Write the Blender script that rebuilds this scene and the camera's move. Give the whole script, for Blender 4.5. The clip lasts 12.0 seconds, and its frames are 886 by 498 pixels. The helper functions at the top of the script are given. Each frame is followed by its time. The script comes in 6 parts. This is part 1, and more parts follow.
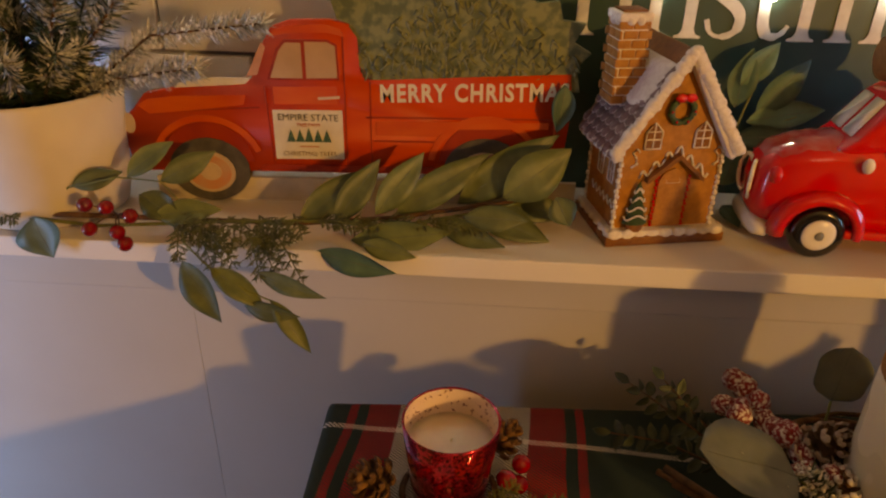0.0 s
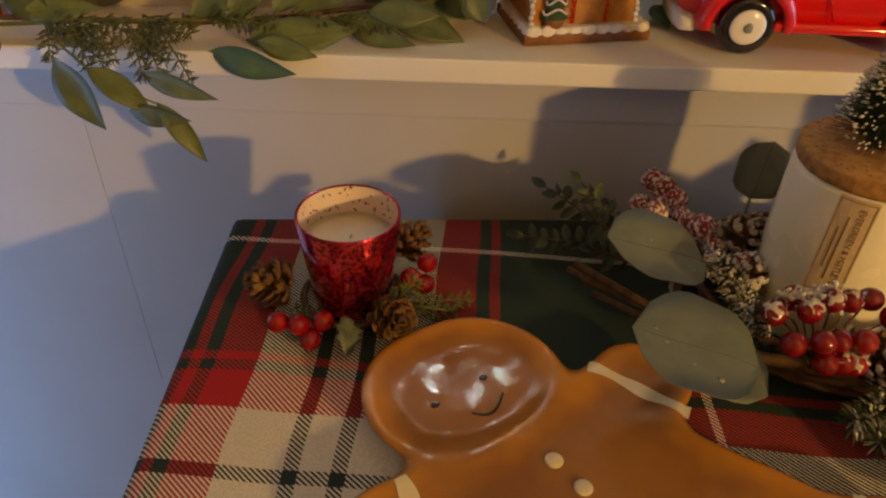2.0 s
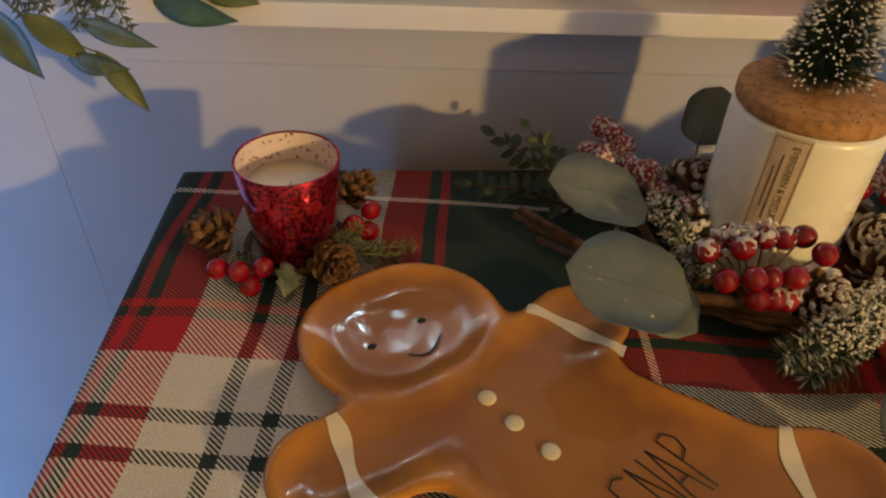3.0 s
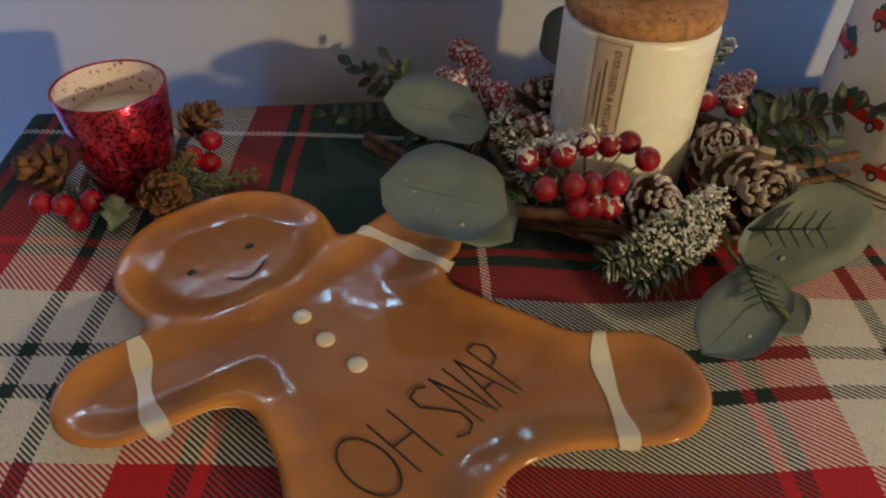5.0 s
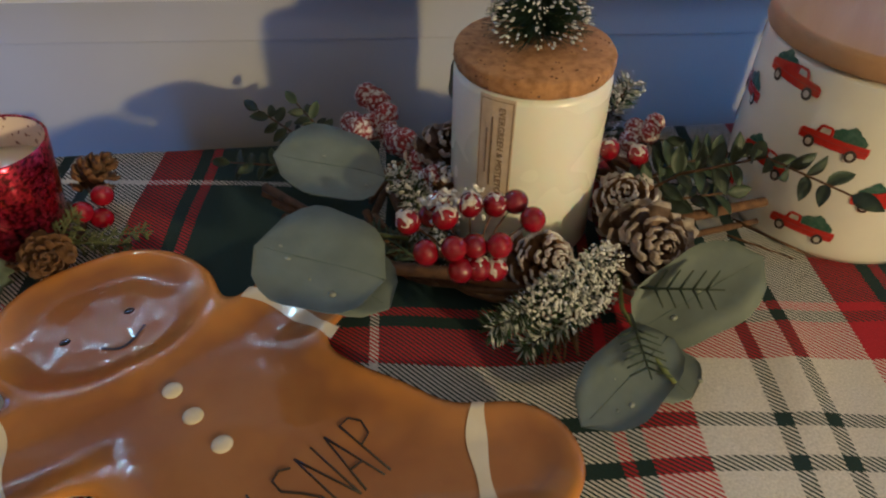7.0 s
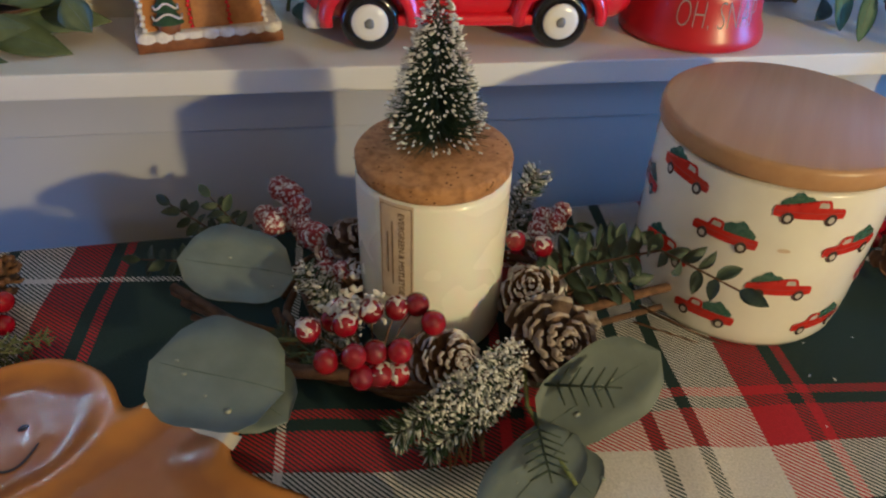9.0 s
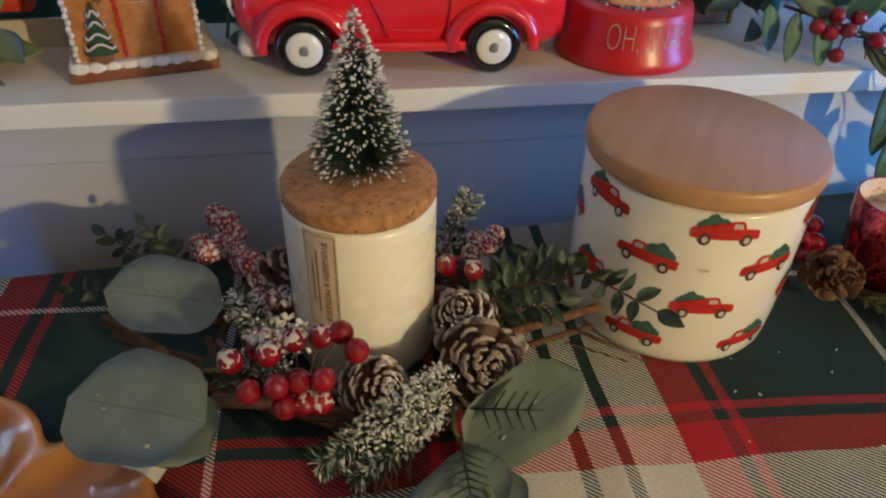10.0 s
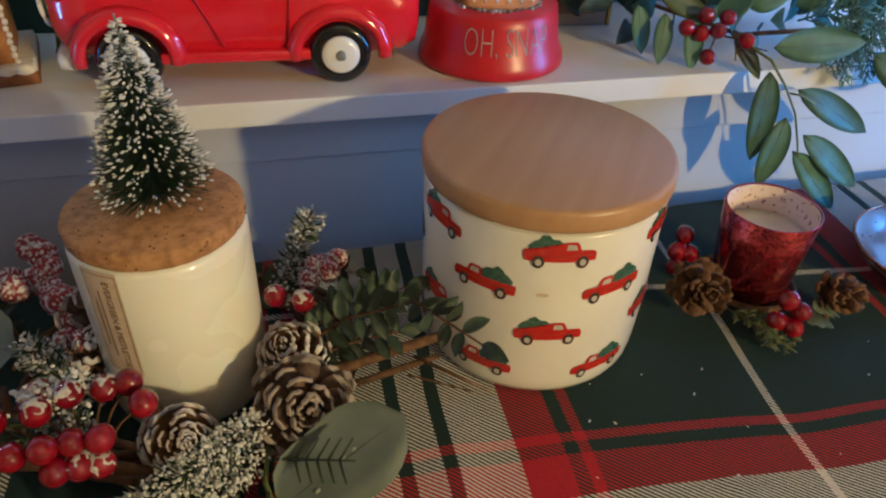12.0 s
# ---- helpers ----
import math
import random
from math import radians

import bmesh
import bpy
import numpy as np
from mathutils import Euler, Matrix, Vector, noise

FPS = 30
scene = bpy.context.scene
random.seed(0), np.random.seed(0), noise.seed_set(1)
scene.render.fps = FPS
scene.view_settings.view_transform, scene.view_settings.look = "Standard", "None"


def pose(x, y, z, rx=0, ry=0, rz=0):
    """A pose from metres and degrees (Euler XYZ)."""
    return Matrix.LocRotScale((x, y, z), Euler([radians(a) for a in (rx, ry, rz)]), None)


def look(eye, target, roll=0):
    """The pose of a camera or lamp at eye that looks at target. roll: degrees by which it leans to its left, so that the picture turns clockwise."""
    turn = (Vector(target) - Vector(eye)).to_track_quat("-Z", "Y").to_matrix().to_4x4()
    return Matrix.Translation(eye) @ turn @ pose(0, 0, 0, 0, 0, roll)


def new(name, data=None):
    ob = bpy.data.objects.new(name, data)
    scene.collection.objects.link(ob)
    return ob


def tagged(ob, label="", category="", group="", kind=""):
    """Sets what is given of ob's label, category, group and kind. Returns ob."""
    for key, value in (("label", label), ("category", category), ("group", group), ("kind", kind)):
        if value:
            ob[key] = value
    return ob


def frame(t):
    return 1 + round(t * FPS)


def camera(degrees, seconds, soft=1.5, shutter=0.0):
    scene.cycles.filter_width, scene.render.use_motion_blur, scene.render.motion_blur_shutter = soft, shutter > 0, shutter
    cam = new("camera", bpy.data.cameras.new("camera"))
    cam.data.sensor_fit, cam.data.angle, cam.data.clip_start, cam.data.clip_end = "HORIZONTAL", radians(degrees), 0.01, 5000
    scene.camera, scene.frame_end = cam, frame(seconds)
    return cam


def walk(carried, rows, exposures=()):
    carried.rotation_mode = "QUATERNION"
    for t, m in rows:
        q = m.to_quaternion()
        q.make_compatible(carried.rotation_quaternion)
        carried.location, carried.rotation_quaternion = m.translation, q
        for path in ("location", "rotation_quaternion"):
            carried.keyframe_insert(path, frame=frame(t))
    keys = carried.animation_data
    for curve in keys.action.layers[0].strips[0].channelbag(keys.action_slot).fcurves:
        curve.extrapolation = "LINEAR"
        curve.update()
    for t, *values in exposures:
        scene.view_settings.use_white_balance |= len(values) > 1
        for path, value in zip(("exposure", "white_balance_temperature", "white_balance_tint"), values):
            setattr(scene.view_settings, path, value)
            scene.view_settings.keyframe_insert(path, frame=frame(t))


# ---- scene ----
cam = camera(64.0, 12.0, soft=2.2)
PATH = [
    (0, (0.003, 0.044, 0.356), (0.019, 1.808, -0.587), 1.4),
    (0.5, (0.02, 0.048, 0.337), (0.063, 1.77, -0.68), 1.4),
    (1, (0.031, 0.05, 0.315), (0.103, 1.727, -0.772), 1.6),
    (1.5, (0.037, 0.046, 0.299), (0.132, 1.674, -0.859), 1.9),
    (2, (0.045, 0.037, 0.292), (0.155, 1.63, -0.913), 2.1),
    (2.5, (0.061, 0.034, 0.285), (0.184, 1.6, -0.952), 2.2),
    (3, (0.072, 0.027, 0.279), (0.213, 1.571, -0.984), 2.3),
    (3.5, (0.09, 0.018, 0.275), (0.255, 1.546, -1.005), 2.4),
    (3.7, (0.104, 0.013, 0.271), (0.263, 1.54, -1.01), 2.1),
    (5.3, (0.16, 0.009, 0.251), (0.352, 1.489, -1.081), 1.3),
    (5.5, (0.167, 0.01, 0.249), (0.356, 1.485, -1.088), 1.2),
    (6, (0.182, 0.013, 0.247), (0.375, 1.487, -1.09), 1.1),
    (6.5, (0.197, 0.023, 0.256), (0.397, 1.501, -1.075), 1.1),
    (7, (0.207, 0.03, 0.27), (0.418, 1.524, -1.044), 1.1),
    (7.2, (0.206, 0.033, 0.276), (0.446, 1.533, -1.025), 2.0),
    (8.8, (0.23, 0.045, 0.291), (0.55, 1.592, -0.935), 1.9),
    (9, (0.237, 0.042, 0.295), (0.57, 1.594, -0.923), 2.0),
    (9.5, (0.251, 0.037, 0.303), (0.62, 1.596, -0.894), 2.1),
    (10, (0.264, 0.037, 0.304), (0.658, 1.598, -0.883), 2.1),
    (10.5, (0.279, 0.042, 0.304), (0.698, 1.599, -0.879), 2.1),
    (11, (0.297, 0.047, 0.301), (0.742, 1.599, -0.879), 2.1),
    (11.5, (0.325, 0.052, 0.3), (0.795, 1.595, -0.883), 2.2),
    (12, (0.342, 0.053, 0.297), (0.84, 1.589, -0.883), 2.5),
]
walk(cam, [(t, look(eye, target, roll)) for t, eye, target, roll in PATH],
     exposures=[(0.0, -0.30, 15000, 28), (1.0, -0.20, 13500, 21), (2.0, -0.05, 9400, 14), (3.5, 0.12, 6100, 9), (5.5, 0.06, 5200, 6), (9.0, 0.16, 5000, 5), (12.0, 0.08, 5200, 5)])

# ---- world and light: a dim evening room, one warm lamp, added blue side lamps and fill ----
world = bpy.data.worlds.new("world")
scene.world = world
world.use_nodes = True
world.node_tree.nodes["Background"].inputs[0].default_value = (0.30, 0.42, 0.75, 1)
world.node_tree.nodes["Background"].inputs[1].default_value = 0.01


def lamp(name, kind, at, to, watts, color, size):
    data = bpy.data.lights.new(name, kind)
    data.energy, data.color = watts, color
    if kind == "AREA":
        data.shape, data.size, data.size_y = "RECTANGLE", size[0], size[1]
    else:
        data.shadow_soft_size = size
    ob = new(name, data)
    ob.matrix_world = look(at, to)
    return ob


lamp("table_lamp_light", "POINT", (1.28, -1.20, 0.53), (0.2, 0.4, 0.05), 86, (1.0, 0.68, 0.27), 0.035)
# unseen area lamps added for the blue cast at the left and right
lamp("added_blue_left", "AREA", (-1.30, -0.07, -0.08), (-0.3, 0.45, -0.14), 33.0, (0.12, 0.38, 1.0), (0.22, 0.7))
lamp("added_blue_right", "AREA", (1.60, -0.04, 0.24), (0.75, 0.46, 0.04), 28.0, (0.10, 0.42, 1.0), (0.24, 0.5))
# weak overhead fill added to lift the shadows, no fitting behind it
lamp("added_fill", "POINT", (0.3, -0.9, 1.45), (0.2, 0.2, 0.0), 1.2, (1.0, 0.90, 0.78), 0.15)

# ---- materials ----


def mat(name, c1, c2=None, rough=0.5, scale=150.0, bump=0.0, bscale=None, metal=0.0, coat=0.0, rnd=0.0, isl=0.0,
        lo=0.35, hi=0.65, sub=0.0, trans=0.0, sheen=0.0, snow=0.0, stretch=(1, 1, 1), detail=4.0, snow_scale=420.0):
    m = bpy.data.materials.new(name)
    m.use_nodes = True
    nt = m.node_tree
    b = nt.nodes["Principled BSDF"]
    N, L = nt.nodes.new, nt.links.new
    tc, mp = N("ShaderNodeTexCoord"), N("ShaderNodeMapping")
    mp.inputs["Scale"].default_value = stretch
    L(tc.outputs["Object"], mp.inputs["Vector"])
    n1 = N("ShaderNodeTexNoise")
    n1.inputs["Scale"].default_value, n1.inputs["Detail"].default_value = scale, detail
    L(mp.outputs[0], n1.inputs["Vector"])
    r = N("ShaderNodeValToRGB")
    c2 = c2 or tuple(v * 0.75 for v in c1)
    r.color_ramp.elements[0].position, r.color_ramp.elements[1].position = lo, hi
    r.color_ramp.elements[0].color, r.color_ramp.elements[1].color = (*c1, 1), (*c2, 1)
    L(n1.outputs["Fac"], r.inputs[0])
    col = r.outputs[0]
    for amount, node, socket in ((rnd, "ShaderNodeObjectInfo", "Random"), (isl, "ShaderNodeNewGeometry", "Random Per Island")):
        if amount:
            src, mr, hs = N(node), N("ShaderNodeMapRange"), N("ShaderNodeHueSaturation")
            mr.inputs["To Min"].default_value, mr.inputs["To Max"].default_value = 1 - amount, 1 + amount
            L(src.outputs[socket], mr.inputs["Value"])
            L(mr.outputs[0], hs.inputs["Value"])
            L(col, hs.inputs["Color"])
            col = hs.outputs[0]
    if snow:
        n3, mr, mx = N("ShaderNodeTexNoise"), N("ShaderNodeMapRange"), N("ShaderNodeMix")
        n3.inputs["Scale"].default_value, n3.inputs["Detail"].default_value = snow_scale, 4.0
        L(tc.outputs["Object"], n3.inputs["Vector"])
        mr.inputs["From Min"].default_value, mr.inputs["From Max"].default_value = 1 - snow - 0.06, 1 - snow + 0.06
        L(n3.outputs["Fac"], mr.inputs["Value"])
        mx.data_type = "RGBA"
        mx.inputs["B"].default_value = (0.74, 0.74, 0.76, 1)
        L(mr.outputs[0], mx.inputs["Factor"])
        L(col, mx.inputs["A"])
        col = mx.outputs["Result"]
    L(col, b.inputs["Base Color"])
    n2, rr = N("ShaderNodeTexNoise"), N("ShaderNodeMapRange")
    n2.inputs["Scale"].default_value = scale * 2.7
    L(mp.outputs[0], n2.inputs["Vector"])
    rr.inputs["To Min"].default_value, rr.inputs["To Max"].default_value = max(rough - 0.08, 0.02), min(rough + 0.08, 1)
    L(n2.outputs["Fac"], rr.inputs["Value"])
    L(rr.outputs[0], b.inputs["Roughness"])
    b.inputs["Metallic"].default_value = metal
    b.inputs["Coat Weight"].default_value, b.inputs["Coat Roughness"].default_value = coat, 0.06
    b.inputs["Sheen Weight"].default_value = sheen
    b.inputs["Transmission Weight"].default_value = trans
    if sub:
        b.inputs["Subsurface Weight"].default_value, b.inputs["Subsurface Scale"].default_value = sub, 0.006
    if bump:
        n4, bp = N("ShaderNodeTexNoise"), N("ShaderNodeBump")
        n4.inputs["Scale"].default_value, n4.inputs["Detail"].default_value = bscale or scale * 3, 5.0
        L(mp.outputs[0], n4.inputs["Vector"])
        bp.inputs["Strength"].default_value, bp.inputs["Distance"].default_value = bump, 0.001
        L(n4.outputs["Fac"], bp.inputs["Height"])
        L(bp.outputs[0], b.inputs["Normal"])
    return m


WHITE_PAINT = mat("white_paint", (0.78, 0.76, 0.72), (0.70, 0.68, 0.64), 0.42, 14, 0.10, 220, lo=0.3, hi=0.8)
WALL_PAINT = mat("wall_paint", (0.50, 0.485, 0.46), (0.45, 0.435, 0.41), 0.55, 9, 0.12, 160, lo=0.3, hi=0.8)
TILE = mat("wall_tile", (0.62, 0.62, 0.62), (0.52, 0.53, 0.55), 0.35, 10, 0.08, 90)
GROUT = mat("grout", (0.20, 0.20, 0.21), rough=0.9, scale=60)
ROOM = mat("room_plaster", (0.55, 0.53, 0.50), rough=0.9, scale=4)
FLOOR = mat("floor_boards", (0.22, 0.14, 0.08), rough=0.5, scale=5)
RED_GLAZE = mat("red_glaze", (0.74, 0.012, 0.026), (0.66, 0.009, 0.020), 0.12, 30, 0.03, 60, coat=0.8)
RED_MATT = mat("red_enamel", (0.55, 0.014, 0.022), (0.47, 0.010, 0.018), 0.34, 40, 0.04, 90)
BLACK_GLAZE = mat("black_glaze", (0.008, 0.008, 0.009), rough=0.14, scale=60, coat=0.6)
WHITE_GLAZE = mat("white_glaze", (0.82, 0.79, 0.72), (0.77, 0.73, 0.66), 0.2, 35, 0.02, 60, coat=0.5)
GREY_GLAZE = mat("grey_glaze", (0.22, 0.22, 0.22), rough=0.3, scale=300)
JAR_GLASS = mat("frosted_white_jar", (0.86, 0.83, 0.75), (0.85, 0.82, 0.74), 0.28, 6, 0.0, coat=0.25, sub=0.15)
CORK = mat("cork", (0.47, 0.24, 0.10), (0.27, 0.125, 0.05), 0.85, 190, 0.7, 330, lo=0.40, hi=0.70)
CORK_SPECK = mat("cork_speck", (0.17, 0.08, 0.035), rough=0.9, scale=300)
BAMBOO = mat("bamboo", (0.50, 0.29, 0.15), (0.44, 0.245, 0.12), 0.36, 26, 0.05, 90, stretch=(0.35, 5, 5), lo=0.3, hi=0.75)
PAPER = mat("kraft_paper", (0.64, 0.51, 0.39), (0.57, 0.44, 0.33), 0.8, 160)
PAPER_WHITE = mat("printed_cream", (0.70, 0.64, 0.50), (0.62, 0.56, 0.43), 0.7, 60)
INK = mat("dark_ink", (0.035, 0.025, 0.02), rough=0.6, scale=100)
INK_SOFT = mat("faded_ink", (0.22, 0.14, 0.09), rough=0.7, scale=100)
GINGER = mat("gingerbread_glaze", (0.37, 0.165, 0.058), (0.28, 0.115, 0.045), 0.08, 17, 0.10, 60, coat=0.12, lo=0.38, hi=0.62)


def tone_by_height(m, high, z0, z1):
    """Mixes a lighter tone into the base colour with height, broken up by noise."""
    nt = m.node_tree
    N, L = nt.nodes.new, nt.links.new
    b = nt.nodes["Principled BSDF"]
    base = b.inputs["Base Color"].links[0].from_socket
    tc, sep, nz, ad, mr, mx = (N("ShaderNode" + k) for k in ("TexCoord", "SeparateXYZ", "TexNoise", "Math", "MapRange", "Mix"))
    L(tc.outputs["Object"], sep.inputs[0])
    L(tc.outputs["Object"], nz.inputs["Vector"])
    nz.inputs["Scale"].default_value = 26.0
    ad.operation = "MULTIPLY_ADD"
    ad.inputs[1].default_value = 0.010
    L(nz.outputs["Fac"], ad.inputs[0])
    L(sep.outputs[2], ad.inputs[2])
    mr.inputs["From Min"].default_value, mr.inputs["From Max"].default_value = z0 + 0.005, z1 + 0.005
    L(ad.outputs[0], mr.inputs["Value"])
    mx.data_type = "RGBA"
    mx.inputs["B"].default_value = (*high, 1)
    L(base, mx.inputs["A"])
    L(mr.outputs[0], mx.inputs["Factor"])
    L(mx.outputs["Result"], b.inputs["Base Color"])


GINGER.node_tree.nodes["Principled BSDF"].inputs["Specular IOR Level"].default_value = 0.30
tone_by_height(GINGER, (0.54, 0.225, 0.045), 0.0102, 0.0136)
CREAM = mat("cream_glaze", (0.76, 0.68, 0.54), (0.70, 0.60, 0.44), 0.18, 40, 0.02, 60, coat=0.6)
BERRY = mat("red_berry", (0.25, 0.002, 0.012), (0.16, 0.002, 0.008), 0.08, 1.5, 0.0, coat=0.6, rnd=0.25)
BERRY_FROST = mat("frosted_berry", (0.30, 0.02, 0.03), (0.20, 0.010, 0.015), 0.6, 2.0, 0.9, 9.0, rnd=0.2, snow=0.46, snow_scale=3.6)
FROST = mat("frost_flock", (0.80, 0.80, 0.82), (0.68, 0.66, 0.68), 0.9, 500, 0.9, 900)
CONE = mat("pinecone_scale", (0.23, 0.115, 0.05), (0.12, 0.055, 0.024), 0.75, 3.0, 0.3, 9.0, rnd=0.3)
CONE_PALE = mat("whitewashed_cone_scale", (0.27, 0.175, 0.125), (0.09, 0.050, 0.034), 0.8, 3.0, 0.3, 9.0, rnd=0.3)
CONE_TIP = mat("whitewashed_tip", (0.62, 0.56, 0.52), (0.34, 0.27, 0.24), 0.85, 3.0, 0.3, 9.0, rnd=0.2)
FROST_UNIT = mat("frost_crust", (0.76, 0.74, 0.75), (0.52, 0.42, 0.42), 0.9, 5.0, 0.9, 14.0)
CONE_CORE = mat("cone_core", (0.07, 0.035, 0.018), rough=0.9, scale=300)
BARK = mat("twig_bark", (0.15, 0.075, 0.035), (0.07, 0.033, 0.017), 0.85, 160, 0.8, 420, rnd=0.25, stretch=(1, 1, 1))
STEM = mat("green_stem", (0.16, 0.19, 0.06), (0.10, 0.12, 0.04), 0.55, 160)
LEAF_SILVER = mat("silver_dollar_leaf", (0.155, 0.185, 0.170), (0.110, 0.135, 0.125), 0.60, 60, 0.25, 180, rnd=0.12, lo=0.3, hi=0.75)
LEAF_SPOT = mat("leaf_spot", (0.34, 0.36, 0.31), (0.24, 0.27, 0.23), 0.5, 300)
LEAF_VEIN = mat("leaf_vein", (0.10, 0.135, 0.115), rough=0.5, scale=200)
LEAF_EUC = mat("eucalyptus_leaf", (0.125, 0.160, 0.075), (0.080, 0.110, 0.052), 0.46, 70, 0.2, 220, rnd=0.28)
LEAF_TEAL = mat("blue_green_leaf", (0.080, 0.180, 0.145), (0.055, 0.130, 0.105), 0.58, 70, 0.2, 220, rnd=0.25)
LEAF_BOX = mat("boxwood_leaf", (0.042, 0.066, 0.040), (0.026, 0.042, 0.027), 0.55, 200, 0.2, 400, rnd=0.3)
CEDAR = mat("cedar_sprig", (0.135, 0.150, 0.055), (0.080, 0.095, 0.035), 0.6, 200, isl=0.4)
HOLLY = mat("holly_leaf", (0.20, 0.24, 0.19), (0.09, 0.12, 0.09), 0.4, 130, 0.2, 300, metal=0.25)
NEEDLE = mat("pine_needle", (0.035, 0.065, 0.030), (0.020, 0.040, 0.020), 0.5, 200, isl=0.4)
NEEDLE_FROST = mat("frosted_needle", (0.62, 0.63, 0.62), (0.26, 0.29, 0.27), 0.85, 330, isl=0.3)
BRISTLE = mat("bottle_brush_bristle", (0.020, 0.045, 0.026), (0.012, 0.026, 0.016), 0.6, 300, isl=0.4)
SNOW_TIP = mat("snow_tip", (0.80, 0.80, 0.80), (0.66, 0.66, 0.68), 0.8, 400)
WAX = mat("candle_wax", (0.80, 0.74, 0.68), (0.72, 0.62, 0.57), 0.45, 60, 0.15, 200, sub=0.2)
WOOD_SIGN = mat("painted_red_wood", (0.62, 0.062, 0.016), (0.54, 0.038, 0.012), 0.5, 28, 0.12, 160, stretch=(0.4, 1, 1.6))
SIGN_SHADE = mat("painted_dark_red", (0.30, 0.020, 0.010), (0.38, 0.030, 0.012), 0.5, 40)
SIGN_EDGE = mat("sign_edge", (0.42, 0.055, 0.018), rough=0.6, scale=60)
SIGN_GREEN = mat("painted_fir", (0.20, 0.22, 0.11), (0.085, 0.115, 0.062), 0.6, 110, 0.1, 200, lo=0.42, hi=0.58)
SIGN_PANE = mat("painted_pane", (0.50, 0.31, 0.17), (0.44, 0.26, 0.13), 0.5, 40)
SIGN_SNOW = mat("painted_snow", (0.70, 0.68, 0.62), (0.60, 0.57, 0.52), 0.6, 50)
SIGN_TYRE = mat("painted_tyre", (0.055, 0.050, 0.042), (0.10, 0.09, 0.07), 0.6, 90)
SIGN_HUB = mat("painted_hub", (0.62, 0.22, 0.11), (0.52, 0.33, 0.22), 0.55, 60)
SIGN_GREY = mat("painted_pale", (0.60, 0.45, 0.32), (0.48, 0.36, 0.26), 0.5, 60)
BOARD = mat("dark_green_board", (0.012, 0.050, 0.042), (0.018, 0.064, 0.054), 0.45, 20, 0.05, 100)
LETTER = mat("white_letter", (0.72, 0.74, 0.74), rough=0.5, scale=60)
GINGER_HOUSE = mat("gingerbread_wall", (0.46, 0.195, 0.050), (0.35, 0.135, 0.032), 0.55, 170, 0.35, 500, snow=0.20)
GINGER_DARK = mat("gingerbread_trim", (0.24, 0.085, 0.024), (0.17, 0.055, 0.016), 0.5, 170, 0.3, 500)
ICING = mat("white_icing", (0.78, 0.74, 0.70), (0.66, 0.60, 0.57), 0.6, 260, 0.6, 500)
ROOF = mat("iced_shingle", (0.22, 0.130, 0.135), (0.15, 0.085, 0.088), 0.45, 180, 0.3, 400, rnd=0.2)
TREE_GREEN = mat("painted_tree", (0.040, 0.085, 0.035), (0.025, 0.055, 0.022), 0.5, 200, 0.3, 500)
POT = mat("white_pot", (0.72, 0.66, 0.57), (0.64, 0.58, 0.50), 0.5, 18, 0.08, 80)
CHROME = mat("brushed_steel", (0.52, 0.50, 0.52), rough=0.3, scale=60, metal=1.0)
COPPER = mat("copper_rim", (0.35, 0.13, 0.09), rough=0.25, scale=60, metal=1.0)
GLASS = mat("clear_glass", (1, 1, 1), (1, 1, 1), 0.03, 10, trans=1.0)
GLASS.node_tree.nodes["Principled BSDF"].inputs["IOR"].default_value = 1.25
FRAME_WOOD = mat("pale_frame", (0.42, 0.38, 0.33), (0.34, 0.30, 0.26), 0.45, 60)
GOLD = mat("gold_edge", (0.55, 0.36, 0.12), rough=0.35, scale=60, metal=0.9)
PRINT_RED = mat("printed_red", (0.56, 0.030, 0.014), (0.46, 0.018, 0.010), 0.22, 190, coat=0.3)
PRINT_GREEN = mat("printed_green", (0.028, 0.095, 0.075), (0.075, 0.150, 0.115), 0.25, 420, coat=0.3)
PRINT_DARK = mat("printed_dark", (0.07, 0.05, 0.05), rough=0.25, scale=300)
PRINT_PALE = mat("printed_pale", (0.62, 0.56, 0.52), rough=0.25, scale=300)


def mercury_glass(name, c_hi, c_lo, scale):
    """Speckled mercury glass: mirror-like red with dark worn flecks."""
    m = mat(name, c_hi, c_lo, 0.16, scale, metal=0.85, lo=0.50, hi=0.56, coat=0.7, detail=6.0, bump=0.12, bscale=scale)
    return m


MERCURY_WINE = mercury_glass("wine_mercury_glass", (0.62, 0.030, 0.085), (0.11, 0.004, 0.010), 420)
MERCURY_RED = mercury_glass("red_mercury_glass", (0.58, 0.060, 0.080), (0.20, 0.003, 0.008), 560)
MERCURY_IN = mat("mercury_inside", (0.80, 0.66, 0.62), (0.22, 0.07, 0.08), 0.35, 330, lo=0.60, hi=0.64)


